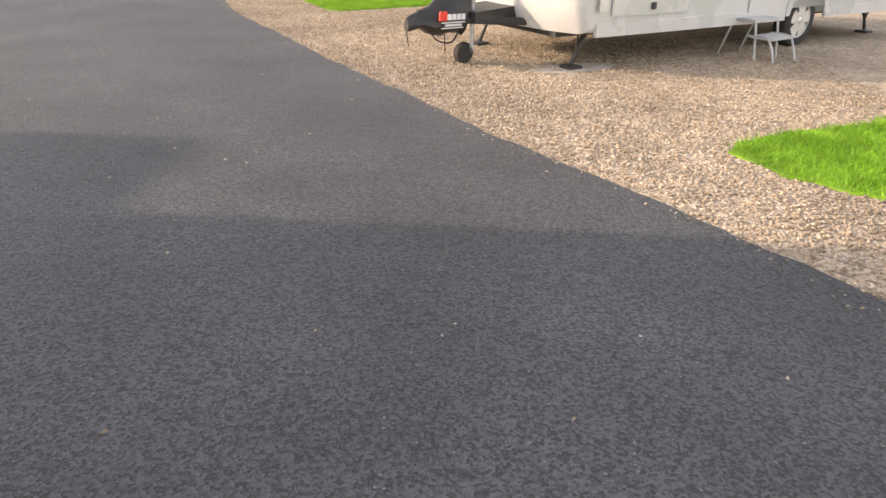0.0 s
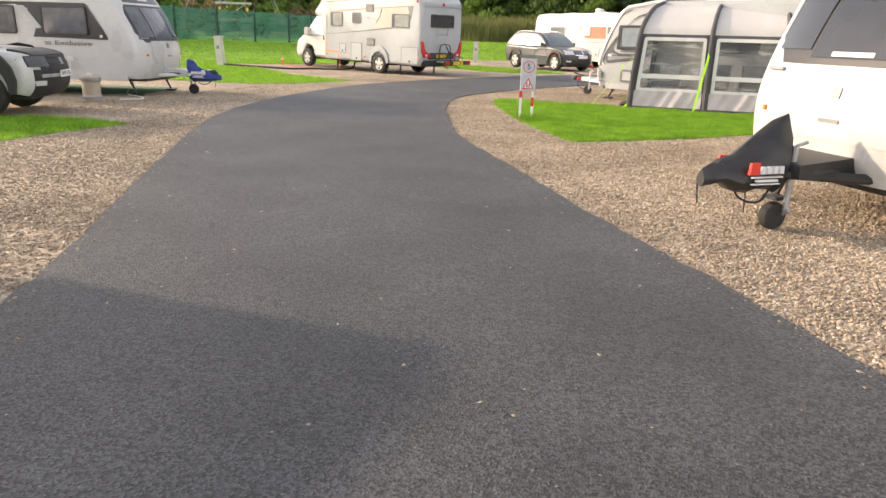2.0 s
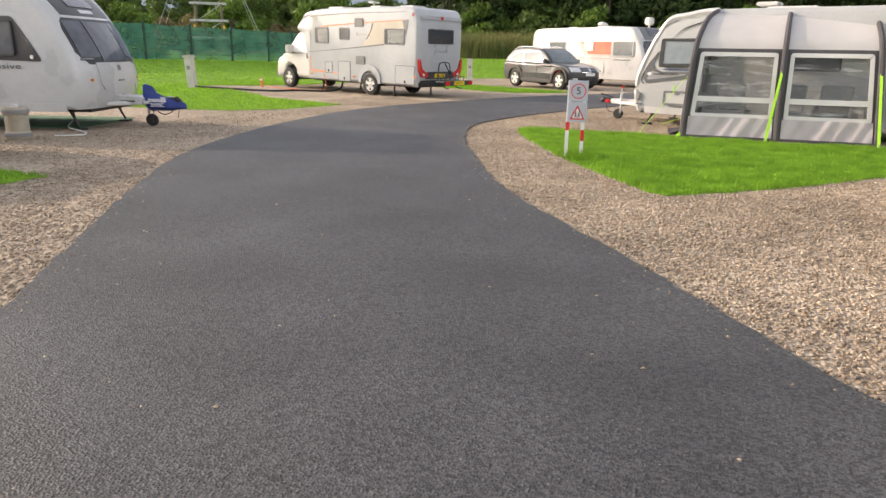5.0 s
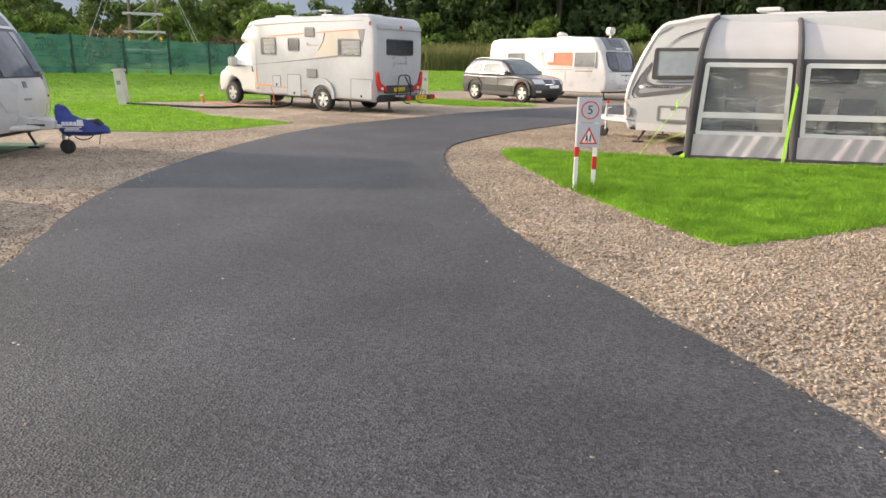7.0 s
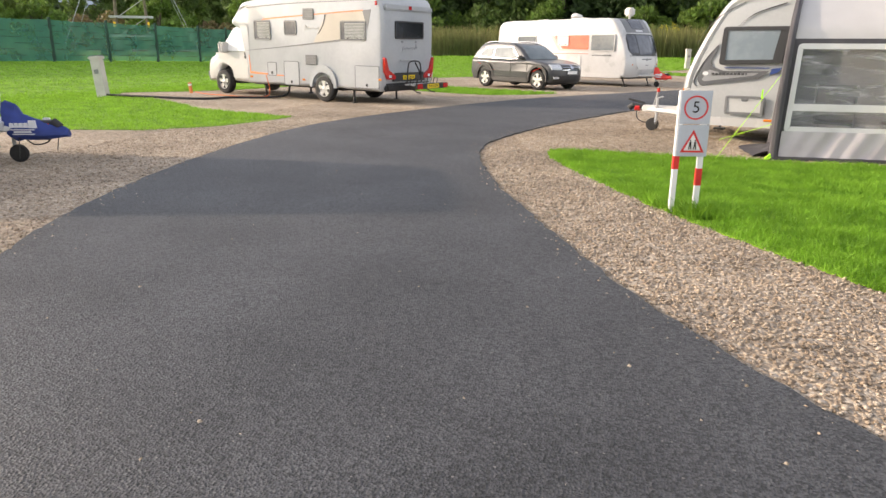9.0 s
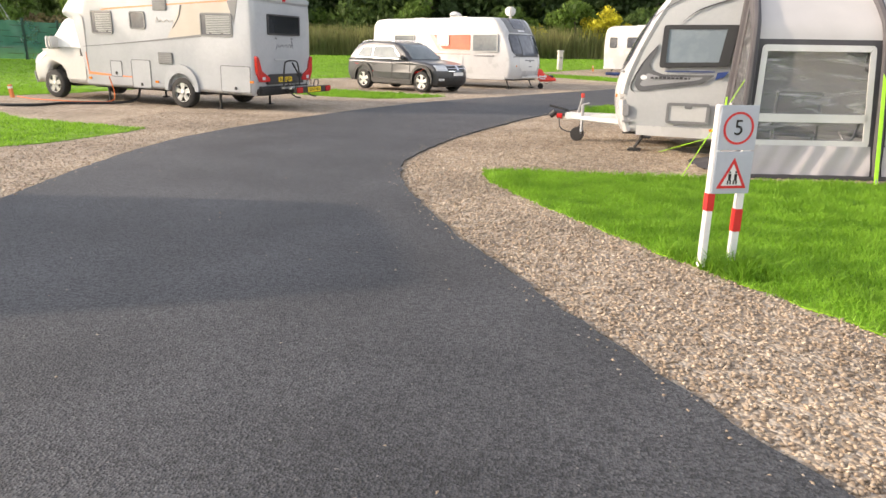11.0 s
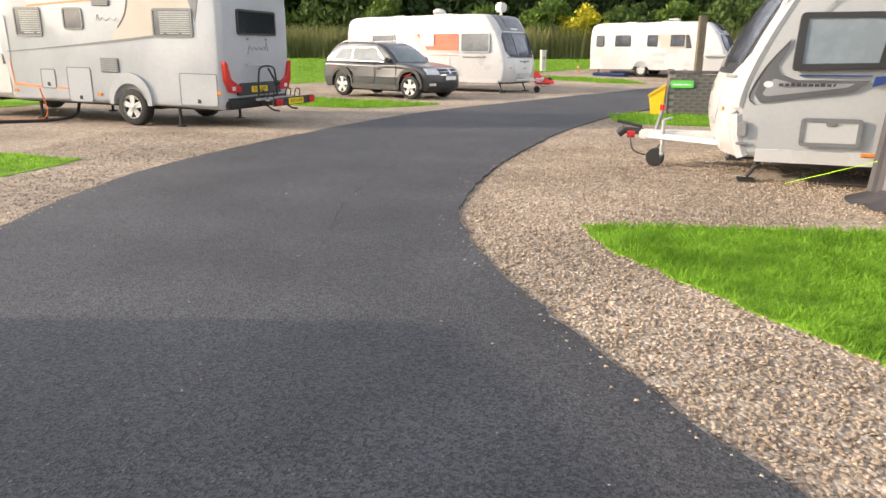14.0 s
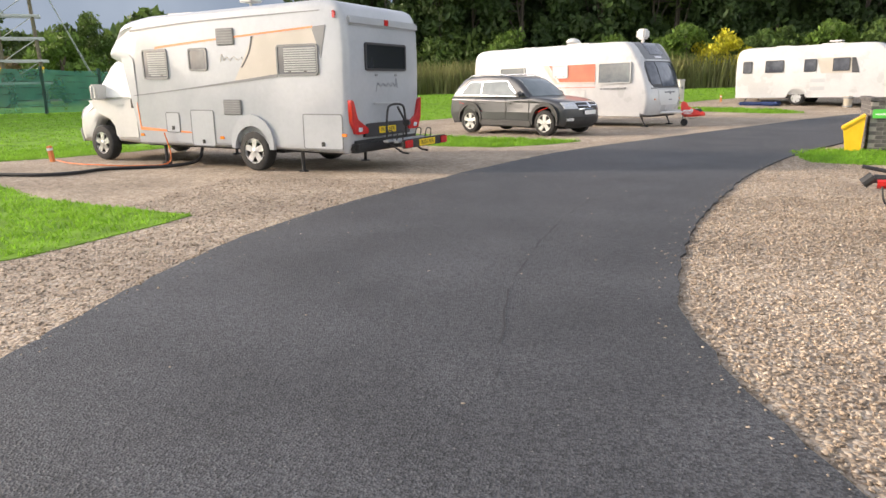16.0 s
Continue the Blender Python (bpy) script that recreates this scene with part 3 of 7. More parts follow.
ROAD_R = spline([(6, -9), (4.6, -2), (3.45, 2.6), (3, 3.45), (2.74, 3.86), (2.46, 4.2), (1.94, 4.86), (0.98, 5.93), (0.24, 6.95), (-0.75, 8.2), (-1.65, 9.45), (-2.45, 10.55), (-3.05, 11.35), (-3.6, 12.2), (-4.12, 13.2), (-4.74, 14.5), (-5.1, 15.3), (-5.28, 15.8), (-5.72, 17.1), (-5.9, 18.2), (-5.88, 19.1), (-5.65, 20.3), (-5.3, 21.7), (-4.62, 23.7), (-3.95, 25.4), (-2.4, 28.4), (0.3, 32.2), (4.2, 36.67), (10.65, 43.68), (21.97, 51.76), (39.38, 59.37)], 4)
ROAD_L = spline([(-1.5, -9), (-1.2, -2), (-1.6, 1.6), (-2.45, 3.7), (-3.17, 4.86), (-3.69, 5.68), (-4.26, 6.49), (-5.27, 7.94), (-6.75, 10.1), (-7.96, 12.1), (-8.75, 14.2), (-9.25, 16.3), (-9.55, 18.4), (-9.6, 20.2), (-9.3, 22), (-8.75, 23.9), (-7.85, 26.5), (-6.7, 29), (-5.1, 31.4), (-2.16, 35.54), (2.44, 41.84), (8.29, 47.9), (18.93, 54.56), (38, 65)], 4)


def resample(pts, n):
    d = [0.0]
    for a, b in zip(pts, pts[1:]):
        d.append(d[-1] + math.hypot(b[0] - a[0], b[1] - a[1]))
    t = np.linspace(0, d[-1], n)
    return list(zip(np.interp(t, d, [p[0] for p in pts]), np.interp(t, d, [p[1] for p in pts])))


def road_strip(right, left, up=0.022, n=620, across=6):
    right, left = (jagged(resample(e, n), 9, 0.035, k)[:n] for k, e in enumerate((right, left)))
    bm = bmesh.new()
    rows = []
    for r, l in zip(right, left):
        row = [(r, up - 0.06)] + [((r[0] + (l[0] - r[0]) * k / across, r[1] + (l[1] - r[1]) * k / across), up) for k in range(across + 1)] + [(l, up - 0.06)]
        rows.append([bm.verts.new((x, y, ground_z(x, y) + z)) for (x, y), z in row])
    for a, b in zip(rows, rows[1:]):
        for k in range(across + 2):
            bm.faces.new((a[k], a[k + 1], b[k + 1], b[k]))
    return tagged(link_mesh("road", bm, "tarmac", 50), "dark grey tarmac site road with loose chippings", "road", "", "structure")


road_strip(ROAD_R, ROAD_L)

LAWN_A = [(-8.25, 10.45), (-8.3, 9.3), (-8.2, 8.3), (-8.6, 7.0), (-9.6, 6.6), (-14.0, 5.2), (-20.0, 3.0), (-20.5, 5.0), (-15.0, 7.4), (-11.4, 9.4), (-9.4, 10.55)]
LAWN_B = [(-10.75, 21.35), (-10.95, 20.3), (-11.2, 19.3), (-12, 18.35), (-13.2, 18), (-14.6, 17.95), (-18, 17), (-24, 14.6), (-60, 2), (-75, 40), (-48, 90), (-28, 75), (-24.88, 53.88), (-20.41, 37.85), (-16, 31.2), (-16.6, 28.7), (-17.4, 27.2), (-18.9, 25.9), (-18.6, 25.2), (-16.5, 24), (-13.6, 22.35)]
LAWN_C = [(-6.55, 31.45), (-7.4, 30.4), (-8.4, 29.9), (-9.8, 30.3), (-11.5, 31.4), (-15.13, 33.38), (-19.24, 36.73), (-20.29, 39.85), (-15.06, 36.24), (-11.21, 33.93), (-9.2, 32.7), (-7.6, 32)]
LAWN_D = [(-4.47, 48.95), (-7.7, 47.9), (-11.65, 45.88), (-14.06, 41.76), (-16.85, 40.68), (-21.48, 45.58), (-24.79, 54.22), (-28, 75), (-28, 95), (60, 95), (60, 75), (16.69, 59.37), (6.38, 55.1), (-0.21, 51.91), (-2.29, 50.25)]
LAWN_E = [(2.27, 44.63), (0.93, 44.63), (-0.85, 46.11), (-3.79, 48.26), (-3.14, 48.95), (-0.22, 48.08), (1.85, 46.33)]
LAWN_F = [(-4.9, 18.15), (-4.85, 17.5), (-4.4, 16.45), (-3.75, 15.2), (-3.1, 14.05), (-2.45, 13.1), (-2.05, 12.5), (-1.85, 12.42), (-1.2, 12.97), (-0.5, 13.65), (0.4, 14.7), (1.43, 15.85), (4.4, 18.5), (7.5, 21.0), (7.2, 21.8), (4.6, 19.4), (2.6, 18.2), (0.9, 17.95), (-2.0, 17.95), (-4.2, 18.1)]
LAWN_G = [(-2.75, 28.2), (-2.85, 26.7), (-2.2, 26.25), (-0.6, 25.8), (3.4, 25.2), (4.2, 25.9), (2.4, 27.3), (-0.6, 28.4), (-2.0, 28.9)]
LAWN_H = [(2.66, 5.85), (2.72, 6.1), (3.1, 6.4), (3.75, 6.75), (5.4, 7.9), (9.0, 10.6), (9.6, 8.9), (5.6, 5.4), (4.2, 4.7), (3.3, 5.1), (2.86, 5.4)]
LAWNS = dict(A=LAWN_A, B=LAWN_B, C=LAWN_C, D=LAWN_D, E=LAWN_E, F=LAWN_F, G=LAWN_G, H=LAWN_H)
for k, (key, o) in enumerate(LAWNS.items()):
    o = jagged([*o, o[0]], 0.12 if key in "AFHG" else 0.4, 0.08, 7 + k)[:-1]
    sheet("lawn", o, 0.010, "lawn", 1.5, 0.016, "mown bright green grass between the pitches", "structure", "lawn")

# ---- vehicles ----


def arch(x, r, z, n=10):
    """The points of a wheel arch, from front to back or back to front as x runs down."""
    a = math.asin(min(1, max(-1, (z - r * 0.98) / r)))
    return [(x - r * math.cos(a + (math.pi - 2 * a) * k / n), r * 0.98 + r * math.sin(a + (math.pi - 2 * a) * k / n)) for k in range(n + 1)]


def steady(parent, x, y, z, lean, foot):
    """A corner steady: a folded steel leg with a pad."""
    bm = bmesh.new()
    rod(bm, (x, y, z), (x + lean, y, 0.05), 0.022, 8)
    rod(bm, (x + lean * 0.2, y - 0.07, z), (x + lean * 0.6, y, 0.18), 0.012, 6)
    rod(bm, (x + lean * 0.2, y + 0.07, z), (x + lean * 0.6, y, 0.18), 0.012, 6)
    leg = part("leg", bm, "dark_steel", parent, "black steel corner steady")
    part("foot", box(bmesh.new(), x + lean - foot, y - foot, 0.0, x + lean + foot, y + foot, 0.035, 0.008), "black_plastic", leg)


def hitch(parent, x, z, cover=None, jx=0.46, arm="white_plastic"):
    """The A-frame, coupling and jockey wheel ahead of the hull."""
    bm = bmesh.new()
    for s in (-1, 1):
        rod(bm, (x - 0.5, s * 0.55, z + 0.02), (x + 0.75, s * 0.05, z + 0.06), 0.04, 6)
    box(bm, x - 0.1, -0.09, z + 0.02, x + 0.85, 0.09, z + 0.13, 0.02)
    part("drawbar", bm, arm, parent, "pale A-frame drawbar")
    bm = bmesh.new()
    rod(bm, (x + 0.8, 0, z + 0.10), (x + 1.02, 0, z + 0.11), 0.04, 10)
    rod(bm, (x + 1.02, 0, z + 0.13), (x + 1.10, 0, z + 0.06), 0.05, 10)
    if not cover:
        rod(bm, (x + 0.82, 0, z + 0.16), (x + 1.12, 0, z + 0.22), 0.018, 8)
    cp = part("coupling", bm, "black_plastic", parent, "black tow coupling")
    part("grip", rod(bmesh.new(), (x + 0.90, 0, z + 0.07), (x + 0.99, 0, z + 0.07), 0.055, 10), "red_lens", cp, "red coupling grip")
    bm = bmesh.new()
    rod(bm, (x + jx, 0.12, 0.16), (x + jx, 0.12, z + 0.26), 0.024, 10)
    rod(bm, (x + jx, 0.12, z + 0.26), (x + jx - 0.10, 0.12, z + 0.29), 0.014, 8)
    rod(bm, (x + jx, 0.07, 0.11), (x + jx, 0.16, 0.17), 0.02, 8)
    jw = part("jockey_wheel", bm, "galvanised", parent, "galvanised jockey wheel stem")
    part("tyre", lathe(bmesh.new(), [(0.03, 0.03), (0.10, 0.03), (0.11, 0.05), (0.11, 0.09), (0.10, 0.11), (0.03, 0.11)], 20, Matrix.Translation((x + jx + 0.07, 0, 0.112))), "rubber", jw)
    if not cover:
        lever = part("handle", rod(bmesh.new(), (x + 0.66, 0, z + 0.1), (x + 0.60, 0, z + 0.36), 0.022, 8), "grey_plastic", parent, "handbrake lever")
        part("knob", rod(bmesh.new(), (x + 0.60, 0, z + 0.36), (x + 0.60, 0, z + 0.43), 0.03, 8), "red_lens", lever, "red lever knob")
    bm = bmesh.new()
    tube(bm, spline([(x + 0.95, 0.04, z + 0.05), (x + 0.9, 0.09, z - 0.12), (x + 0.7, 0.1, z - 0.16), (x + 0.55, 0.06, z + 0.02)], 5), 0.009)
    part("cable", bm, "hose", parent)
    if cover:
        mat, mark, word, toe = cover
        bm = bmesh.new()
        ribs = [(0.49, 0.15, 0.45, -0.02), (0.52, 0.185, 0.49, -0.11), (0.60, 0.19, 0.45, -0.09), (0.70, 0.19, 0.375, -0.075), (0.82, 0.19, 0.29, -0.10), (0.93, 0.17, 0.20, -0.08), (1.05, 0.13, 0.155, -0.01), (1.14, 0.10, 0.12, -0.03), (1.19, 0.05, 0.09, -0.04)]
        if toe:      # a boot-shaped cover: low along the drawbar, tall only against the lever
            ribs = [(0.49, 0.15, 0.36, -0.06), (0.53, 0.17, 0.37, -0.10), (0.62, 0.18, 0.34, -0.10), (0.68, 0.18, 0.22, -0.09), (0.80, 0.18, 0.165, -0.10), (0.95, 0.16, 0.13, -0.09), (1.08, 0.13, 0.09, -0.07), (1.16, 0.10, 0.06, -0.06), (1.20, 0.05, 0.03, -0.06)]
        rings = []
        for k, (dx, w, hi, lo) in enumerate(ribs):
            ring = []
            for j in range(14):
                a = 2 * math.pi * j / 14
                cy, cz = math.cos(a), math.sin(a)
                crease = 1 + 0.045 * math.sin(5 * a + 1.9 * k) + 0.03 * math.sin(3 * a - 2.7 * k)
                ring.append(bm.verts.new((x + dx - 0.04 * cz * (k < 2), w * (abs(cy) ** 0.7) * (1 if cy > 0 else -1) * crease * (1 - 0.80 * ((cz + 1) / 2) ** 2.2), z + (hi + lo) / 2 + (hi - lo) / 2 * cz * crease)))
            rings.append(ring)
        for a, b in zip(rings, rings[1:]):
            for j in range(14):
                bm.faces.new((a[j], a[(j + 1) % 14], b[(j + 1) % 14], b[j]))
        bm.faces.new(rings[0])
        bm.faces.new(rings[-1])
        cv = part("hitch_cover", bm, mat, parent, f"{word} fabric hitch cover with printed marks", 28)
        for s in (-1, 1):
            for k, (a, b, zz, hh) in enumerate(((0.82, 0.91, 0.085, 0.09), (0.765, 0.81, 0.09, 0.055), (0.71, 0.755, 0.09, 0.055), (0.655, 0.70, 0.09, 0.055), (0.60, 0.645, 0.09, 0.055), (0.60, 0.88, 0.06, 0.010), (0.64, 0.84, 0.03, 0.018), (0.62, 0.88, 0.008, 0.009))):
                yy = s * 0.168
                part("print", plate(bmesh.new(), rounded([(x + a, z + zz - 0.02), (x + b, z + zz - 0.02), (x + b - 0.008, z + zz + hh - 0.02), (x + a + 0.004, z + zz + hh - 0.02)], 0.004), yy, yy + s * 0.024), mark if k else "red_cover" if mat == "black_cover" else mark, cv, "printed mark")
        for dx, l in ((0.66, 0.26), (1.12, 0.16)):
            bm = rod(bmesh.new(), (x + dx, -0.12, z - 0.05), (x + dx - 0.03, -0.13, z - 0.05 - l), 0.006, 5)
            part("tie", bm, "black_plastic", cv)


def side_window(parent, hull_w, s, outline, glass, rim, out=0.014, depth=0.035, catch=True):
    """A top-hung window standing a little proud of the side: frame, pane, catches."""
    y = s * hull_w / 2
    bm = bmesh.new()
    cx, cz = sum(p[0] for p in outline) / len(outline), sum(p[1] for p in outline) / len(outline)
    inner = inset_polygon(outline, 0.03)
    ring_plate(bm, outline, inner, y - s * 0.01, y + s * depth)
    fr = part("window", bm, rim, parent, "framed side window")
    part("pane", plate(bmesh.new(), inner, y - s * 0.005, y + s * (depth - 0.012)), glass, fr, "tinted acrylic pane")
    if catch:
        zl = min(p[1] for p in outline)
        for dx in (-0.16, 0.16):
            bm = box(bmesh.new(), cx + dx - 0.03, min(y + s * depth, y + s * (depth - 0.02)), zl + 0.05, cx + dx + 0.03, max(y + s * depth, y + s * (depth - 0.02)), zl + 0.075, 0.004)
            part("catch", bm, "black_plastic", fr)
    return fr


SIDE = {"warp": None}      # how the side of the hull at work bends in towards its front


def hatch(parent, w, s, x0, z0, x1, z1, material="white_paint", r=0.05, seal="light_grey_graphic", lock=True):
    y = s * w / 2
    o = rrect(x0, z0, x1, z1, r)
    d = part("hatch", plate(bmesh.new(), inset_polygon(o, 0.012), y, y + s * 0.008, SIDE["warp"]), material, parent, "flush locker door")
    part("seal", ring_plate(bmesh.new(), o, inset_polygon(o, 0.018), y, y + s * 0.010, SIDE["warp"]), seal, d)
    if lock:
        bm = bmesh.new()
        cx = (x0 + x1) / 2
        box(bm, cx - 0.03, min(y, y + s * 0.022), z0 + 0.05, cx + 0.03, max(y, y + s * 0.022), z0 + 0.12, 0.005)
        part("handle", bm, "black_plastic", d)


def caravan_profile(L, H, z0, nose, ax, wr):
    """Front, roof, back and floor, with the wheel arch; nose gives how far the front leans."""
    f, b = L / 2, -L / 2
    front = spline([(f - 0.10, z0), (f - 0.02, z0 + 0.22), (f, z0 + 0.55), (f - 0.10 * nose, z0 + 0.92), (f - 0.36 * nose, z0 + 1.42), (f - 0.68 * nose, z0 + 1.80), (f - 1.12 * nose, H - 0.08), (f - 1.65 * nose, H - 0.01), (f - 2.3, H)], 5)
    back = spline([(b + 0.9, H), (b + 0.35, H - 0.04), (b + 0.10, H - 0.22), (b + 0.02, H - 0.6), (b, z0 + 1.0), (b + 0.02, z0 + 0.4), (b + 0.06, z0)], 4)
    return front + back + arch(ax, wr + 0.06, z0 + 0.02)


def caravan(m, label, style, L=6.3, H=2.58, z0=0.36, nose=1.0, ax=-0.45, side=-1, cover=None, group="touring caravans"):
    """side: the side that is seen, -1 right and +1 left."""
    root = thing("caravan", m, label, "caravan", group)
    W, wr = 2.26, 0.32

    def warp(x, y, z):
        k = smoothstep((x - (L / 2 - 1.5)) / 1.5)
        bow = 0.20 * k * (abs(y) / (W / 2)) ** 2.6
        return (x - bow, y * (1 - 0.035 * k), z)

    SIDE["warp"] = lambda x, y, z: (x, y * (1 - 0.035 * smoothstep((x - (L / 2 - 1.5)) / 1.5)), z)
    prof = caravan_profile(L, H, z0, nose, ax, wr)
    hull = Hull(prof, W, 0.09, warp)
    part("body", hull.body(), style.get("body", "white_paint"), root, style.get("body_label", "white moulded body shell"))
    S = hull.level
    # skirt rails
    for s in (-1, 1):
        for x0, x1 in ((ax + wr + 0.12, L / 2 - 0.42), (-L / 2 + 0.06, ax - wr - 0.12)):
            xs = [x0 + (x1 - x0) * k / 8 for k in range(9)]
            part("skirt", plate(bmesh.new(), [(x, z0 - 0.03) for x in xs] + [(x, z0 + 0.10) for x in xs[::-1]], s * (W / 2 - 0.03), s * (W / 2 + 0.010), SIDE["warp"]), style.get("skirt", "white_paint"), root, "side skirt rail")
        bm = bmesh.new()
        a = arch(ax, wr + 0.06, z0 + 0.02)
        b = arch(ax, wr + 0.13, z0 + 0.02)
        n = len(a)
        vs = [[bm.verts.new((x, s * (W / 2 + dy), z)) for x, z in o] for o, dy in ((a, 0.0), (a, 0.025), (b, 0.025), (b, 0.0))]
        for p, q in zip(vs, vs[1:]):
            for k in range(n - 1):
                bm.faces.new((p[k], p[k + 1], q[k + 1], q[k]))
        part("wheel_arch", bm, style.get("skirt", "white_paint"), root, "wheel arch trim")
        wheel(root, ax, s * (W / 2 - 0.13), wr, 0.19, s, 5, 0.66)
    part("chassis", box(bmesh.new(), -L / 2 + 0.3, -0.75, z0 - 0.06, L / 2 - 0.2, 0.75, z0 + 0.05), "dark_steel", root, "black steel chassis")
    for x, lean in ((L / 2 - 0.55, 0.16), (-L / 2 + 0.5, -0.16)):
        for y in (-0.82, 0.82):
            steady(root, x, y, z0, lean, 0.09)
    # front windows: a wide middle pane and two side panes below the roofline
    w0, w1 = style.get("screen", (z0 + 0.86, z0 + 1.58))
    sur = part("front_window", hull.strip(S(w0 - 0.05), S(w1 + 0.05), -0.98, 0.98, 0.006, 12, 12, lambda u: 0.80 + 0.20 * min(1, 4 * u, 3 * (1 - u) + 0.35)), "window_rim", root, "dark surround of the front windows")
    for y0, y1 in ((-0.92, -0.47), (-0.43, 0.43), (0.47, 0.92)):
        part("pane", hull.strip(S(w0 + (0.06 if abs(y0) > 0.44 or abs(y1) > 0.44 else 0)), S(w1), y0, y1, 0.016, 10, 5), style.get("glass", "caravan_window"), sur, "tinted acrylic pane")
    if style.get("sunroof"):
        t0, t1 = S(w1 + 0.10), S(H - 0.03)
        dark = part("front_cap", hull.strip(t0, t1, -0.80, 0.80, 0.008, 12, 8), style["sunroof"], root, "dark front panel above the windows")
        part("skylight", hull.strip(t0 + 0.18, t1 - 0.08, -0.42, 0.42, 0.02, 10, 5), style.get("glass", "caravan_window"), dark, "tinted roof light")
        bm = hull.strip(t0 + 0.05, t0 + 0.12, -0.22, 0.22, 0.016, 2, 4)
        part("badge", bm, "pale_lettering", dark)
    # moulded locker lid and badge on the nose
    lid = part("locker_lid", hull.strip(S(z0 + 0.30), S(z0 + 0.76), -0.66, 0.66, 0.010, 6, 10, lambda u: 0.80 + 0.20 * min(1, 3 * u)), style.get("lid", style.get("body", "white_paint")), root, "front gas locker lid")
    part("badge", hull.strip(S(z0 + 0.62), S(z0 + 0.71), -0.05, 0.05, 0.018, 2, 2), "grey_graphic", lid, "small grey badge")
    part("handle", hull.strip(S(z0 + 0.44), S(z0 + 0.47), -0.10, 0.10, 0.02, 2, 2), "grey_plastic", lid)
    for s in (-1, 1):
        part("grab_handle", hull.strip(S(z0 + 0.80), S(z0 + 0.825), min(s * 0.70, s * 0.95), max(s * 0.70, s * 0.95), 0.03, 2, 4), style.get("grab", "grey_plastic"), root, "front grab handle")
        part("marker_lamp", hull.strip(S(z0 + 0.46), S(z0 + 0.50), s * 0.84 - 0.018, s * 0.84 + 0.018, 0.016, 2, 2), "amber_lens", root)
    style["decor"](root, hull, W, L, H, z0, side)
    # roof
    for x, sx, sy, hh in style.get("vents", ((0.4, 0.45, 0.40, 0.07), (-1.7, 0.30, 0.30, 0.06))):
        part("roof_vent", box(bmesh.new(), x - sx, -sy, H - 0.02, x + sx, sy, H + hh, 0.03), "cream_paint", root, "white roof vent")
    if style.get("fairing"):
        x = L / 2 - 0.14
        fa = part("drawbar_fairing", plate(bmesh.new(), rounded([(x, z0 + 0.02), (x + 0.60, z0 + 0.05), (x + 0.60, z0 + 0.16), (x, z0 + 0.21)], 0.02), -0.26, 0.26), style["fairing"], root, style.get("fairing_label", "white drawbar fairing"))
        for s in (-1, 1):
            part("slot", plate(bmesh.new(), rrect(x + 0.22, z0 + 0.085, x + 0.48, z0 + 0.115, 0.01), s * 0.255, s * 0.264), "dark_graphic", fa, "dark grab slot")
    hitch(root, L / 2 - 0.06, z0 + 0.02, cover, style.get("jockey", 0.46), arm=style.get("arm", "white_plastic"))
    return root


def deco_plain(root, hull, W, L, H, z0, side):
    for x0, x1 in ((L / 2 - 2.9, L / 2 - 1.7), (-1.6, -0.6)):
        side_window(root, W, side, rrect(x0, z0 + 0.98, x1, z0 + 1.55, 0.08), "caravan_window", "window_rim")
    part("door", plate(bmesh.new(), rrect(-0.45, z0 + 0.06, 0.2, z0 + 1.95, 0.08), side * W / 2, side * (W / 2 + 0.012)), "white_paint", root)


def graphic(root, W, s, outline, material, off=0.004, label="", r=0.0):
    o = rounded(outline, r) if r else outline
    return part("decal", plate(bmesh.new(), o, s * W / 2 - s * 0.002, s * (W / 2 + off), SIDE["warp"]), material, root, label)


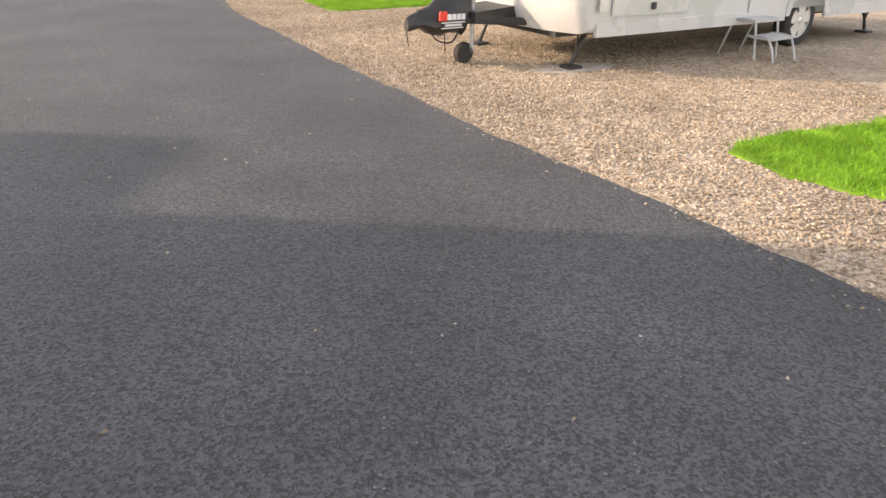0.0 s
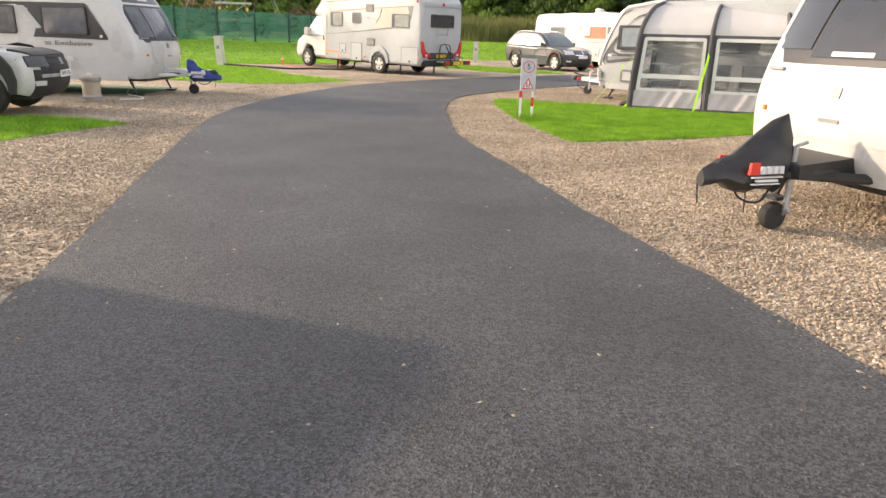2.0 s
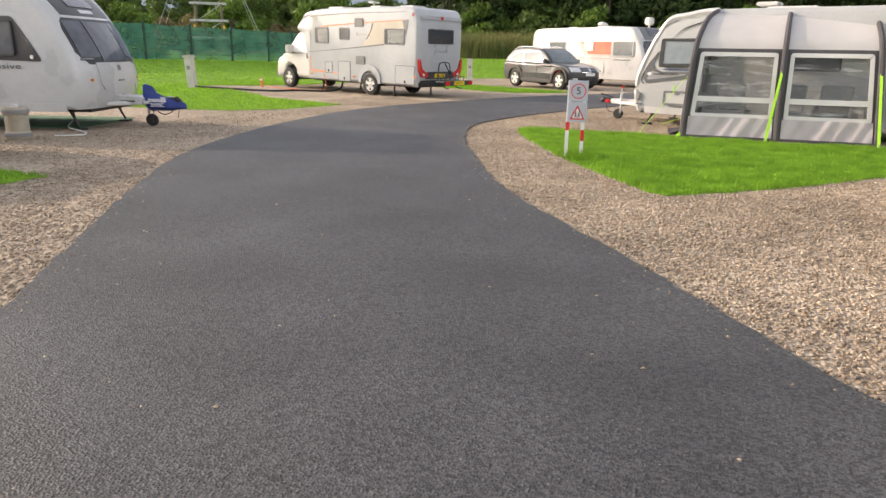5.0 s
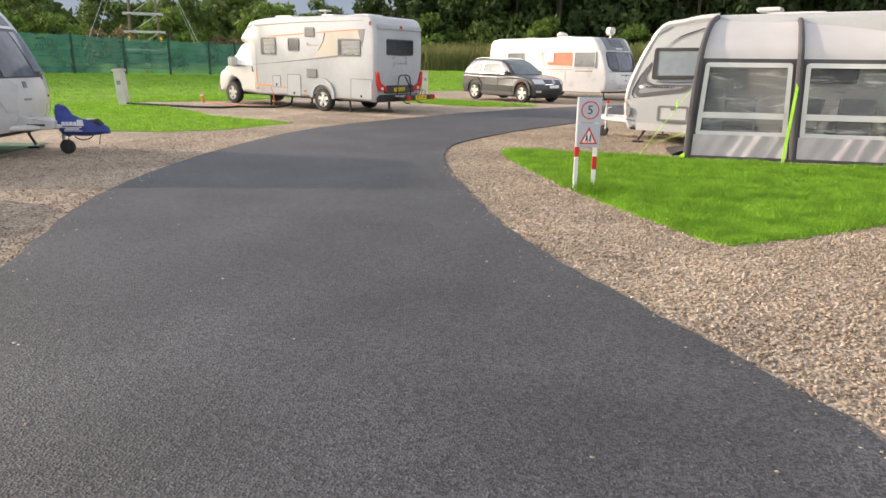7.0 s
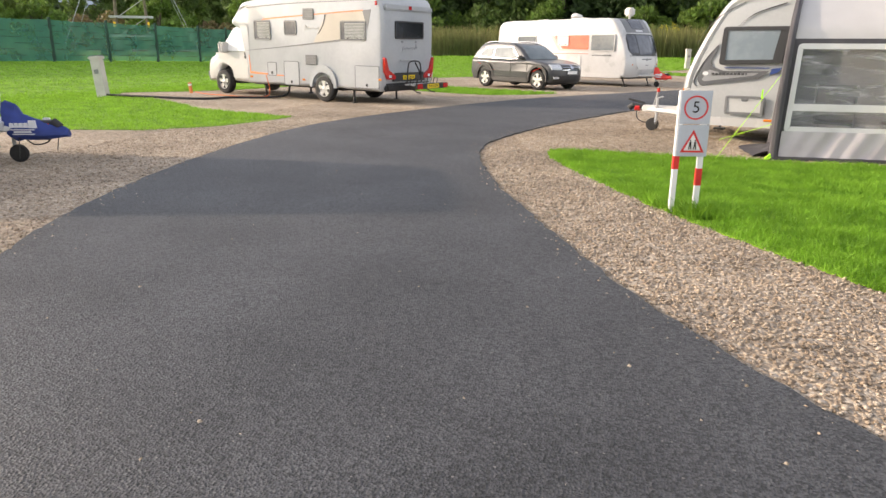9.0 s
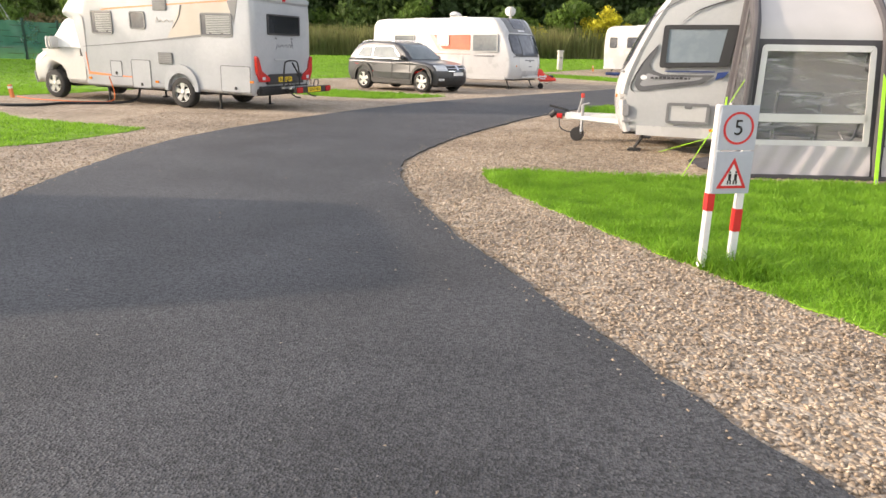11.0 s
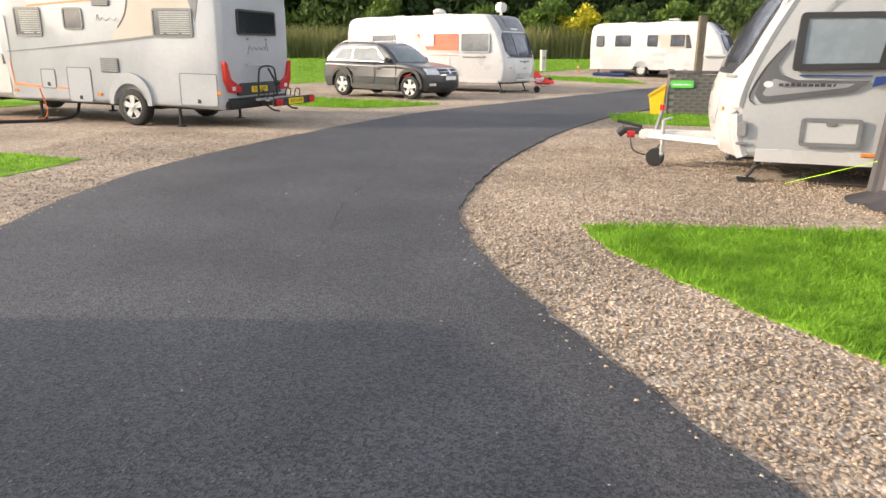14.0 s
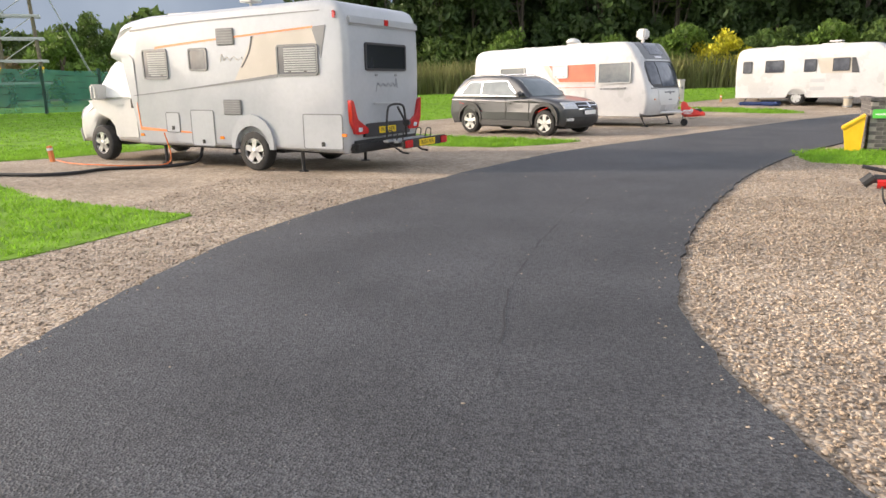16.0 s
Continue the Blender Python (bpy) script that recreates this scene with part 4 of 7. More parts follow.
def deco_seagull(root, hull, W, L, H, z0, side):
    """Dark window band sweeping to a point, with pale streaks."""
    s, f = side, L / 2
    graphic(root, W, s, [(f - 0.72, z0 + 0.77), (f - 0.78, z0 + 0.90), (f - 1.12, z0 + 1.47), (-2.4, z0 + 1.47), (-2.5, z0 + 0.86)], "dark_graphic", 0.005, "dark grey window band", 0.05)
    for x0, x1 in ((f - 2.06, f - 1.12), (-0.35, 0.5), (-1.9, -1.0)):
        side_window(root, W, s, rrect(x0, z0 + 0.85, x1, z0 + 1.40, 0.06), "caravan_window", "window_rim")
    for k in range(4):
        graphic(root, W, s, [(f - 2.32, z0 + 1.35 - 0.09 * k), (f - 3.1, z0 + 1.38 - 0.08 * k), (f - 3.1, z0 + 1.35 - 0.08 * k), (f - 2.32, z0 + 1.325 - 0.09 * k)], "light_grey_graphic", 0.009)
    graphic(root, W, s, [(f - 2.08, z0 + 0.98), (f - 2.40, z0 + 1.40), (f - 2.52, z0 + 1.40), (f - 2.18, z0 + 0.96)], "light_grey_graphic", 0.009)
    text_mesh("Exclusive", 0.10, "dark_graphic", root, pose(f - 1.46, s * (W / 2 + 0.004), z0 + 0.69, 90, 0, 0 if s < 0 else 180) @ Matrix.Diagonal((1.55, 0.9, 1, 1)))
    part("badge", plate(bmesh.new(), rrect(f - 2.06, z0 + 0.65, f - 1.93, z0 + 0.72, 0.01), s * W / 2, s * (W / 2 + 0.005)), "mid_grey_graphic", root)
    bm = bmesh.new()
    lathe(bm, [(0.001, 0), (0.035, 0), (0.035, 0.008), (0.001, 0.008)], 14, Matrix.Translation((f - 0.86, s * W / 2 if s > 0 else s * W / 2 - 0.012, z0 + 0.84)))
    part("lamp", bm, "chrome", root)
    bm = box(bmesh.new(), f - 1.62, min(s * W / 2, s * (W / 2 + 0.05)), z0 + 0.34, f - 1.48, max(s * W / 2, s * (W / 2 + 0.05)), z0 + 0.44, 0.012)
    part("socket", bm, "white_plastic", root, "white water inlet box")
    tube(bm := bmesh.new(), spline([(f - 1.55, s * (W / 2 + 0.05), z0 + 0.35), (f - 1.56, s * (W / 2 + 0.12), z0 + 0.1), (f - 1.6, s * (W / 2 + 0.35), 0.34)], 5), 0.012)
    part("pipe", bm, "white_plastic", root, "pale water pipe")


def deco_conn(root, hull, W, L, H, z0, side):
    """Silver side with dark swooshes round a big framed window."""
    s, f = side, L / 2
    top = hull.level(H - 0.005)
    part("front_cap", hull.strip(0.0, top, -1.0, 1.0, 0.004, 30, 8), "white_paint", root, "white moulded front cap")
    part("roof", hull.strip(top, hull.level(H - 0.05, True), -1.04, 1.04, 0.006, 6, 6), "white_paint", root, "white roof skin")
    for e in (-1, 1):
        part("edge_trim", tube(bmesh.new(), [hull.at(top * k / 40, e * (W / 2 - 0.045), -0.03) for k in range(41)], 0.062, 8), "white_paint", root, "white rounded front edge")
    graphic(root, W, s, [(2.56, 1.46), (2.75, 1.22), (2.84, 0.94), (2.77, 0.85), (1.96, 0.98), (1.81, 1.09), (2.47, 1.085), (2.62, 1.14), (2.66, 1.22), (2.57, 1.40)], "charcoal_graphic", 0.010, "dark grey swoosh", 0.03)
    graphic(root, W, s, [(2.77, 0.94), (2.72, 0.92), (2.02, 1.02), (1.95, 1.06), (2.48, 1.05), (2.68, 1.10)], "mid_grey_graphic", 0.013, "lighter grey inlay", 0.03)
    graphic(root, W, s, [(2.72 + 0.045 * math.cos(k * 0.524), 1.04 + 0.032 * math.sin(k * 0.524)) for k in range(12)], "pale_lettering", 0.016, "pale oval badge")
    graphic(root, W, s, spline([(2.56, 1.48), (2.76, 1.22), (2.89, 0.93), (2.82, 0.83)], 6) + spline([(2.83, 0.845), (2.872, 0.93), (2.745, 1.215), (2.57, 1.45)], 6), "dark_graphic", 0.012, "thin dark outline")
    graphic(root, W, s, [(1.81, 1.03), (1.70, 1.07), (1.65, 1.14), (1.79, 1.125)], "blue_graphic", 0.013, "blue tail")
    graphic(root, W, s, [(2.45, 1.122), (1.82, 1.126), (1.82, 1.138), (2.45, 1.136)], "blue_graphic", 0.013)
    graphic(root, W, s, spline([(2.88, 1.49), (2.77, 1.69), (2.55, 1.90), (2.25, 2.06)], 6) + spline([(2.25, 2.075), (2.54, 1.925), (2.75, 1.715), (2.88, 1.50)], 6), "grey_graphic", 0.010)
    graphic(root, W, s, spline([(2.32, 1.73), (2.11, 1.89), (1.70, 2.03)], 6) + spline([(1.70, 2.045), (2.09, 1.915), (2.31, 1.74)], 6), "dark_graphic", 0.010)
    bm = bmesh.new()
    word_bars(bm, 2.05, 1.025, 2.64, 0.042, s * W / 2 + s * 0.002, s * (W / 2 + 0.004), 11, 9)
    part("lettering", bm, "dark_graphic", root, "dark model script")
    side_window(root, W, s, rounded([(2.53, 1.17), (1.66, 1.20), (1.57, 1.72), (2.51, 1.72)], 0.05), "sky_toned_blind", "window_rim", depth=0.04)
    part("surround", ring_plate(bmesh.new(), [(2.515, 1.185), (1.665, 1.21), (1.585, 1.71), (2.50, 1.71)], [(2.45, 1.24), (1.79, 1.255), (1.73, 1.665), (2.445, 1.665)], s * (W / 2 + 0.026), s * (W / 2 + 0.043)), "window_rim", root, "wide black window surround")
    side_window(root, W, s, rrect(-0.68, 1.17, 0.12, 1.77, 0.05), "caravan_window", "window_rim")
    yo = lambda d: (min(s * W / 2, s * (W / 2 + d)), max(s * W / 2, s * (W / 2 + d)))
    o = rrect(1.83, 0.44, 2.38, 0.72, 0.04)
    d = part("hatch", plate(bmesh.new(), o, s * W / 2, s * (W / 2 + 0.014)), "pale_silver_panel", root, "locker door with grey surround")
    part("seal", ring_plate(bmesh.new(), o, inset_polygon(o, 0.04), s * W / 2, s * (W / 2 + 0.024)), "grey_graphic", d)
    part("handle", box(bmesh.new(), 2.05, yo(0.03)[0], 0.64, 2.15, yo(0.03)[1], 0.69, 0.01), "grey_graphic", d)
    part("socket", box(bmesh.new(), 2.87, yo(0.01)[0] - 0.03, 0.51, 2.96, yo(0.01)[1], 0.67, 0.012), "grey_plastic", root, "grey socket flap")
    part("vent", box(bmesh.new(), 2.84, yo(0.0)[0] - 0.03, 0.425, 2.96, yo(0.0)[1], 0.455, 0.006), "grey_plastic", root)
    part("marker_lamp", box(bmesh.new(), 1.68, yo(0.03)[0], 0.355, 1.81, yo(0.03)[1], 0.39, 0.008), "amber_lens", root)
    bm = bmesh.new()
    rod(bm, (f - 2.3, 0, H), (f - 2.3, 0, H + 0.1), 0.04, 8)
    box(bm, f - 2.5, -0.22, H + 0.1, f - 2.1, 0.22, H + 0.17, 0.02)
    part("aerial", bm, "cream_paint", root, "white television aerial")


def deco_unicorn(root, hull, W, L, H, z0, side):
    s, f = side, L / 2 + 0.38
    graphic(root, W, s, [(f - 3.75, z0 + 1.06), (f - 4.2, z0 + 1.60), (f - 2.4, z0 + 1.60), (f - 2.4, z0 + 1.04)], "red_graphic", 0.006, "red window panel", 0.04)
    graphic(root, W, s, [(f - 4.25, z0 + 1.62), (f - 4.45, z0 + 1.62), (f - 3.95, z0 + 1.0), (f - 2.4, z0 + 0.98), (f - 2.4, z0 + 1.02), (f - 3.85, z0 + 1.05)], "champagne_graphic", 0.010, "", 0.02)
    graphic(root, W, s, [(f - 2.4, z0 + 0.87), (f - 4.6, z0 + 0.87), (f - 4.6, z0 + 0.89), (f - 2.4, z0 + 0.89)], "red_graphic", 0.006)
    side_window(root, W, s, rrect(f - 2.28, z0 + 0.98, f - 1.12, z0 + 1.62, 0.06), "blind_window", "window_rim_light")
    side_window(root, W, s, rrect(f - 4.05, z0 + 1.18, f - 3.42, z0 + 1.60, 0.06), "white_plastic", "window_rim_light")
    side_window(root, W, s, rrect(f - 6.3, z0 + 1.10, f - 5.2, z0 + 1.60, 0.06), "blind_window", "window_rim_light")
    bm = bmesh.new()
    word_bars(bm, f - 2.2, z0 + 0.80, f - 1.25, 0.07, s * W / 2, s * (W / 2 + 0.005), 8, 2)
    part("lettering", bm, "grey_graphic", root, "grey model script")
    hatch(root, W, s, f - 3.1, z0 + 0.22, f - 2.75, z0 + 0.80, "white_paint", 0.03)
    part("badge", hull.strip(hull.level(z0 + 0.66), hull.level(z0 + 0.70), -0.34, 0.34, 0.014, 2, 8), "grey_graphic", root, "smile-shaped grey badge")
    bm = bmesh.new()
    lathe(bm, [(0.001, 0), (0.24, 0.02), (0.26, 0.10), (0.2, 0.17), (0.001, 0.2)], 20, Matrix.Translation((f - 4.0, 0.0, H)) @ pose(0, 0, 0.05, 70, 0, 0))
    part("satellite_dish", bm, "cream_paint", root, "white roof dish")
    bm = bmesh.new()
    rod(bm, (f - 1.55, 0.3, H - 0.05), (f - 1.55, 0.3, H + 0.12), 0.05, 8)
    box(bm, f - 1.72, 0.12, H + 0.10, f - 1.40, 0.48, H + 0.42, 0.06)
    part("aerial", bm, "cream_paint", root, "white upright aerial")


def deco_far(root, hull, W, L, H, z0, side):
    s, f = side, L / 2
    for x0, x1 in ((-f + 0.35, -f + 0.75), (-f + 1.35, -f + 2.15), (f - 2.75, f - 2.1), (f - 3.9, f - 3.4)):
        side_window(root, W, s, rrect(x0, z0 + 1.08, x1, z0 + 1.62, 0.05), "caravan_window", "window_rim")
    graphic(root, W, s, [(f - 1.75, z0 + 1.0), (f - 2.1, z0 + 1.65), (f - 3.4, z0 + 1.65), (f - 3.2, z0 + 1.0)], "champagne_graphic", 0.006, "beige side graphic", 0.05)
    graphic(root, W, s, [(f - 1.72, z0 + 1.0), (f - 1.9, z0 + 1.62), (f - 2.05, z0 + 1.62), (f - 2.0, z0 + 1.0)], "dark_graphic", 0.010)
    for z in (0.62, 0.28):
        part("vent", box(bmesh.new(), f - 3.6, min(s * W / 2, s * (W / 2 + 0.02)), z0 + z, f - 3.0, max(s * W / 2, s * (W / 2 + 0.02)), z0 + z + 0.16, 0.01), "light_grey_graphic", root, "grey fridge vent")
    bm = bmesh.new()
    rod(bm, (f - 3.0, 0, H), (f - 3.0, 0, H + 0.12), 0.04, 8)
    box(bm, f - 3.25, -0.2, H + 0.12, f - 2.75, 0.2, H + 0.19, 0.02)
    part("aerial", bm, "cream_paint", root)


def deco_elegance(root, hull, W, L, H, z0, side):
    s, f = side, L / 2 + 0.55
    side_window(root, W, s, rrect(f - 2.55, z0 + 1.02, f - 1.35, z0 + 1.58, 0.08), "caravan_window", "window_rim")
    side_window(root, W, s, rrect(-1.4, z0 + 1.02, -0.5, z0 + 1.58, 0.08), "caravan_window", "window_rim")
    graphic(root, W, s, [(f - 1.35, z0 + 0.83), (f - 1.75, z0 + 0.89), (f - 2.7, z0 + 0.91), (f - 2.7, z0 + 0.86), (f - 1.75, z0 + 0.85)], "red_graphic", 0.006, "red and grey side flash")
    graphic(root, W, s, [(f - 1.38, z0 + 0.80), (f - 1.75, z0 + 0.84), (f - 2.7, z0 + 0.845), (f - 2.7, z0 + 0.815), (f - 1.75, z0 + 0.81)], "grey_graphic", 0.006)
    hatch(root, W, s, f - 2.3, z0 + 0.16, f - 1.15, z0 + 0.52, "white_paint", 0.03)
    part("socket", box(bmesh.new(), f - 1.06, min(s * W / 2, s * (W / 2 + 0.02)), z0 + 0.22, f - 0.94, max(s * W / 2, s * (W / 2 + 0.02)), z0 + 0.40, 0.012), "cream_paint", root, "cream inlet flap")
    part("door", plate(bmesh.new(), rrect(-0.2, z0 + 0.05, 0.45, z0 + 1.95, 0.08), s * W / 2, s * (W / 2 + 0.012)), "white_paint", root, "white entrance door")
    part("lettering", hull.strip(hull.level(z0 + 0.93), hull.level(z0 + 0.965), -0.2, 0.2, 0.02, 2, 10), "pale_lettering", root, "pale script on the window")


# black-covered caravan near the start
EL = pose(3.32, 11.05, 0, 0, 0, 220)
caravan(EL, "white touring caravan with a black hitch cover on gravel", dict(decor=deco_elegance, sunroof=None, glass="tinted_window", screen=(1.30, 2.02), arm="black_plastic", fairing="black_plastic", fairing_label="black drawbar fairing"), 6.5, 2.6, 0.38, 1.0, -0.75, 1, ("black_cover", "pale_lettering", "black", False))
SW = pose(-14.40, 13.70, 0, 0, 0, 20)
caravan(SW, "white touring caravan with dark window band and blue hitch cover", dict(decor=deco_seagull, sunroof="dark_graphic", screen=(1.14, 1.78), fairing="white_paint"), 6.2, 2.55, 0.36, 1.05, -0.4, -1, ("blue_cover", "pale_lettering", "blue", True))
CN = pose(0.09, 20.28, 0, 0, 0, 164)
caravan(CN, "silver and white touring caravan with dark swoosh graphics beside an awning", dict(decor=deco_conn, jockey=0.57, sunroof=None, body="silver_panel", lid="white_paint", body_label="silver-grey body shell", screen=(1.18, 1.86)), 6.36, 2.25, 0.29, 0.95, -0.7, 1)
UN = pose(-6.86, 39.35, ground_z(-6.86, 39.35), 0, 0, -33)
caravan(UN, "white touring caravan with a red panel and red hitch cover", dict(decor=deco_unicorn, sunroof="grey_graphic", lid="warm_white_panel"), 7.2, 2.6, 0.36, 0.75, -0.9, -1, ("red_cover", "pale_lettering", "red", True))
FA = pose(4.05, 49.0, ground_z(4.05, 49.0), 0, 0, -33)
caravan(FA, "white touring caravan with dark windows on a far pitch", dict(decor=deco_far, sunroof="grey_graphic"), 6.9, 2.58, 0.36, 0.9, -0.7, -1)
# the unseen pitch beside the start, inferred from its shade over the road
SH = pose(-6.6, 2.5, 0, 0, 0, 4)
caravan(SH, "unseen white touring caravan inferred from its shade on the road", dict(decor=deco_plain, sunroof=None), 6.6, 2.6, 0.36, 0.5, -0.5, 1)


def shade_awning(m):
    root = thing("awning", m, "small unseen porch awning added for the step in the road's shade", "awning")
    part("roof", box(bmesh.new(), -1.3, -0.95, 2.18, 1.3, 0.62, 2.24, 0.02), "awning_roof", root)
    for x in (-1.3, 1.27):
        part("side_panel", box(bmesh.new(), x, -0.95, 0, x + 0.03, 0.6, 2.18), "awning_dark", root)
    part("front_panel", box(bmesh.new(), -1.27, 0.57, 0, 1.27, 0.6, 2.18), "awning_dark", root)


# unseen awning, added so that its shadow makes the step on the tarmac
shade_awning(pose(-8.55, 4.20, 0, 0, 0, 4))
# unseen second caravan, added to widen the shade towards the start
caravan(pose(-8.0, -1.0, 0, 0, 0, 7), "unseen white touring caravan added to shade the road at the start", dict(decor=deco_plain, sunroof=None), 6.6, 2.6, 0.36, 0.5, -0.5, 1)


def strap_plate(root, m, w, h, material, body, name="number_plate"):
    ob = part(name, box(bmesh.new(), -w / 2, -0.006, -h / 2, w / 2, 0.006, h / 2, 0.004), material, root, "number plate")
    ob.matrix_local = m
    text_mesh(body, h * 0.62, "lettering", ob, pose(0, -0.007, 0, 90, 0, 0))
    return ob


def motorhome(m):
    root = thing("motorhome", m, "white coachbuilt motorhome with orange stripes and beige panel", "motorhome")
    W, z0 = 2.22, 0.36
    SIDE["warp"] = None
    ax, fx, wr = -1.45, 2.72, 0.345
    body = spline([(1.52, z0), (1.50, 1.2), (1.52, 1.84)], 2) + spline([(2.28, 1.90), (2.50, 2.00), (2.48, 2.14), (2.14, 2.40), (1.62, 2.58), (0.9, 2.68)], 4) + spline([(-2.85, 2.735), (-3.22, 2.70), (-3.40, 2.54), (-3.46, 2.15), (-3.46, 1.2), (-3.44, 0.60), (-3.36, z0)], 4) + arch(ax, wr + 0.045, z0 + 0.02)
    hull = Hull(body, W, 0.10, lambda x, y, z: (x - 0.30 * smoothstep((x - 1.5) / 0.9) * (abs(y) / 1.11) ** 2.4, y * (1 - 0.10 * smoothstep((x - 1.5) / 0.9)), z))
    part("body", hull.body(), "sunless_white_paint", root, "white coachbuilt body")
    cab = Hull(spline([(3.64, 0.34), (3.70, 0.55), (3.68, 0.80), (3.56, 1.00), (3.28, 1.16), (3.00, 1.29), (2.58, 1.64), (2.28, 1.92), (1.7, 2.0)], 4) + [(1.45, 1.96), (1.45, 0.34)] + arch(fx, wr + 0.07, 0.38), 2.02, 0.16, lambda x, y, z: (x - 0.22 * smoothstep((x - 2.3) / 1.2) * (abs(y) / 1.0) ** 2.5, y * (1 - 0.10 * smoothstep((z - 1.2) / 0.9) - 0.05 * smoothstep((x - 2.4) / 1.1)), z))
    cb = part("cab", cab.body(), "cream_paint", root, "pale silver-white cab")
    part("sunscreen", cab.strip(cab.level(1.28), cab.level(1.88), -0.88, 0.88, 0.02, 8, 8), "sunscreen", cb, "white insulating screen over the windscreen")
    part("headlamp", cab.strip(cab.level(0.82), cab.level(1.04), 0.55, 0.92, 0.012, 4, 4), "headlamp", cb)
    part("headlamp", cab.strip(cab.level(0.82), cab.level(1.04), -0.92, -0.55, 0.012, 4, 4), "headlamp", cb)
    part("bumper", cab.strip(cab.level(0.36), cab.level(0.62), -0.95, 0.95, 0.03, 4, 8), "grey_plastic", cb)

    def tumble(x, y, z):
        return (x, y * (1 - 0.10 * smoothstep((z - 1.2) / 0.9)), z)

    for s in (-1, 1):
        y = s * 1.01
        part("sunscreen", plate(bmesh.new(), rounded([(1.62, 1.24), (2.78, 1.24), (2.22, 1.82), (1.62, 1.84)], 0.06), y, y + s * 0.03, tumble), "sunscreen", cb, "white insulating side screen")
        part("cab_door", plate(bmesh.new(), rounded([(1.60, 0.48), (2.24, 0.48), (2.28, 0.80), (2.70, 0.93), (3.02, 1.18), (1.60, 1.20)], 0.05), y, y + s * 0.014, tumble), "cream_paint", cb, "cab door")
        part("handle", box(bmesh.new(), 1.64, y - 0.02, 1.04, 1.72, y + 0.03, 1.22, 0.01), "black_plastic", cb)
        bm = bmesh.new()
        box(bm, 2.42, s * 0.98, 1.20, 2.52, s * 1.24, 1.48, 0.03)
        mir = part("mirror", bm, "cream_paint", cb, "white door mirror")
        part("mirror_cover", box(bmesh.new(), 2.50, min(s * 1.0, s * 1.26), 1.19, 2.60, max(s * 1.0, s * 1.26), 1.49, 0.03), "cream_paint", mir)
        wheel(root, fx, s * 0.92, wr, 0.22, s, 5, 0.62, True)
        wheel(root, ax, s * 1.02, wr, 0.22, s, 5, 0.62, True)
        bm = bmesh.new()
        a, b = arch(ax, wr + 0.045, z0 + 0.02), arch(ax, wr + 0.14, z0 + 0.02)
        vs = [[bm.verts.new((x, s * (W / 2 + dy), z)) for x, z in o] for o, dy in ((a, -0.03), (a, 0.05), (b, 0.045), (b, -0.03))]
        for p, q in zip(vs, vs[1:]):
            for k in range(len(a) - 1):
                bm.faces.new((p[k], p[k + 1], q[k + 1], q[k]))
        part("wheel_arch", bm, "sunless_white_paint", root, "moulded wheel arch")
        side_window(root, W, s, rrect(-2.93, 1.59, -2.08, 2.08, 0.07), "caravan_window", "grey_graphic", depth=0.022)
        side_window(root, W, s, rrect(-0.51, 1.70, -0.05, 2.09, 0.07), "caravan_window", "grey_graphic", depth=0.022, catch=False)
        side_window(root, W, s, rrect(0.49, 1.57, 1.15, 2.10, 0.07), "caravan_window", "grey_graphic", depth=0.022)
        for x0, x1, za, zb in ((-2.88, -2.23, 1.64, 2.03), (0.54, 1.01, 1.62, 2.05)):
            for k in range(11):
                zz = za + (zb - za) * (k + 0.2) / 11
                part("blind_slat", box(bmesh.new(), x0, s * (W / 2 + 0.012) - 0.003, zz, x1, s * (W / 2 + 0.012) + 0.003, zz + 0.021), "blind_slat", root)
        graphic(root, W, s, [(-1.57, 2.23), (-2.86, 2.31), (-2.92, 2.10), (-2.94, 1.60), (-2.10, 1.60), (-1.12, 1.53), (-1.30, 1.80)], "champagne_graphic", 0.005, "beige side panel")
        graphic(root, W, s, [(-2.82, 2.33), (-3.10, 2.35), (-2.98, 1.85), (-2.90, 2.10)], "grey_graphic", 0.007)
        graphic(root, W, s, spline([(1.48, 1.285), (0.4, 1.375), (-0.8, 1.49), (-2.08, 1.625)], 5) + spline([(-2.08, 1.575), (-0.8, 1.455), (0.4, 1.355), (1.48, 1.27)], 5), "grey_graphic", 0.009)
        graphic(root, W, s, spline([(1.42, 2.455), (-0.4, 2.54), (-3.0, 2.575)], 5) + spline([(-3.0, 2.562), (-0.4, 2.515), (1.42, 2.42)], 5), "grey_graphic", 0.006)
        graphic(root, W, s, spline([(0.80, 2.10), (0.66, 2.15), (-0.6, 2.225), (-2.84, 2.345)], 5) + spline([(-2.84, 2.315), (-0.6, 2.195), (0.66, 2.115), (0.80, 2.09)], 5), "orange_graphic", 0.008, "orange stripe")
        graphic(root, W, s, [(1.44, 1.15), (1.40, 0.64), (-0.45, 0.60), (-0.45, 0.615), (0.8, 0.67), (1.37, 0.70), (1.42, 1.15)], "orange_graphic", 0.006)
        graphic(root, W, s, spline([(-1.55, 2.235), (-1.47, 1.98), (-1.28, 1.74)], 5) + spline([(-1.31, 1.74), (-1.50, 1.98), (-1.59, 2.235)], 5), "dark_graphic", 0.010)
        yy = s * (W / 2 + 0.004)
        bm = tube(bmesh.new(), spline([(-0.82, yy, 1.85), (-0.86, yy, 1.97), (-0.90, yy, 1.86), (-0.97, yy, 1.92), (-1.04, yy, 1.86), (-1.13, yy, 1.92), (-1.22, yy, 1.86), (-1.30, yy, 1.91), (-1.35, yy, 1.81)], 5), 0.006, 5)
        part("lettering", bm, "champagne_graphic", root, "pale model script")
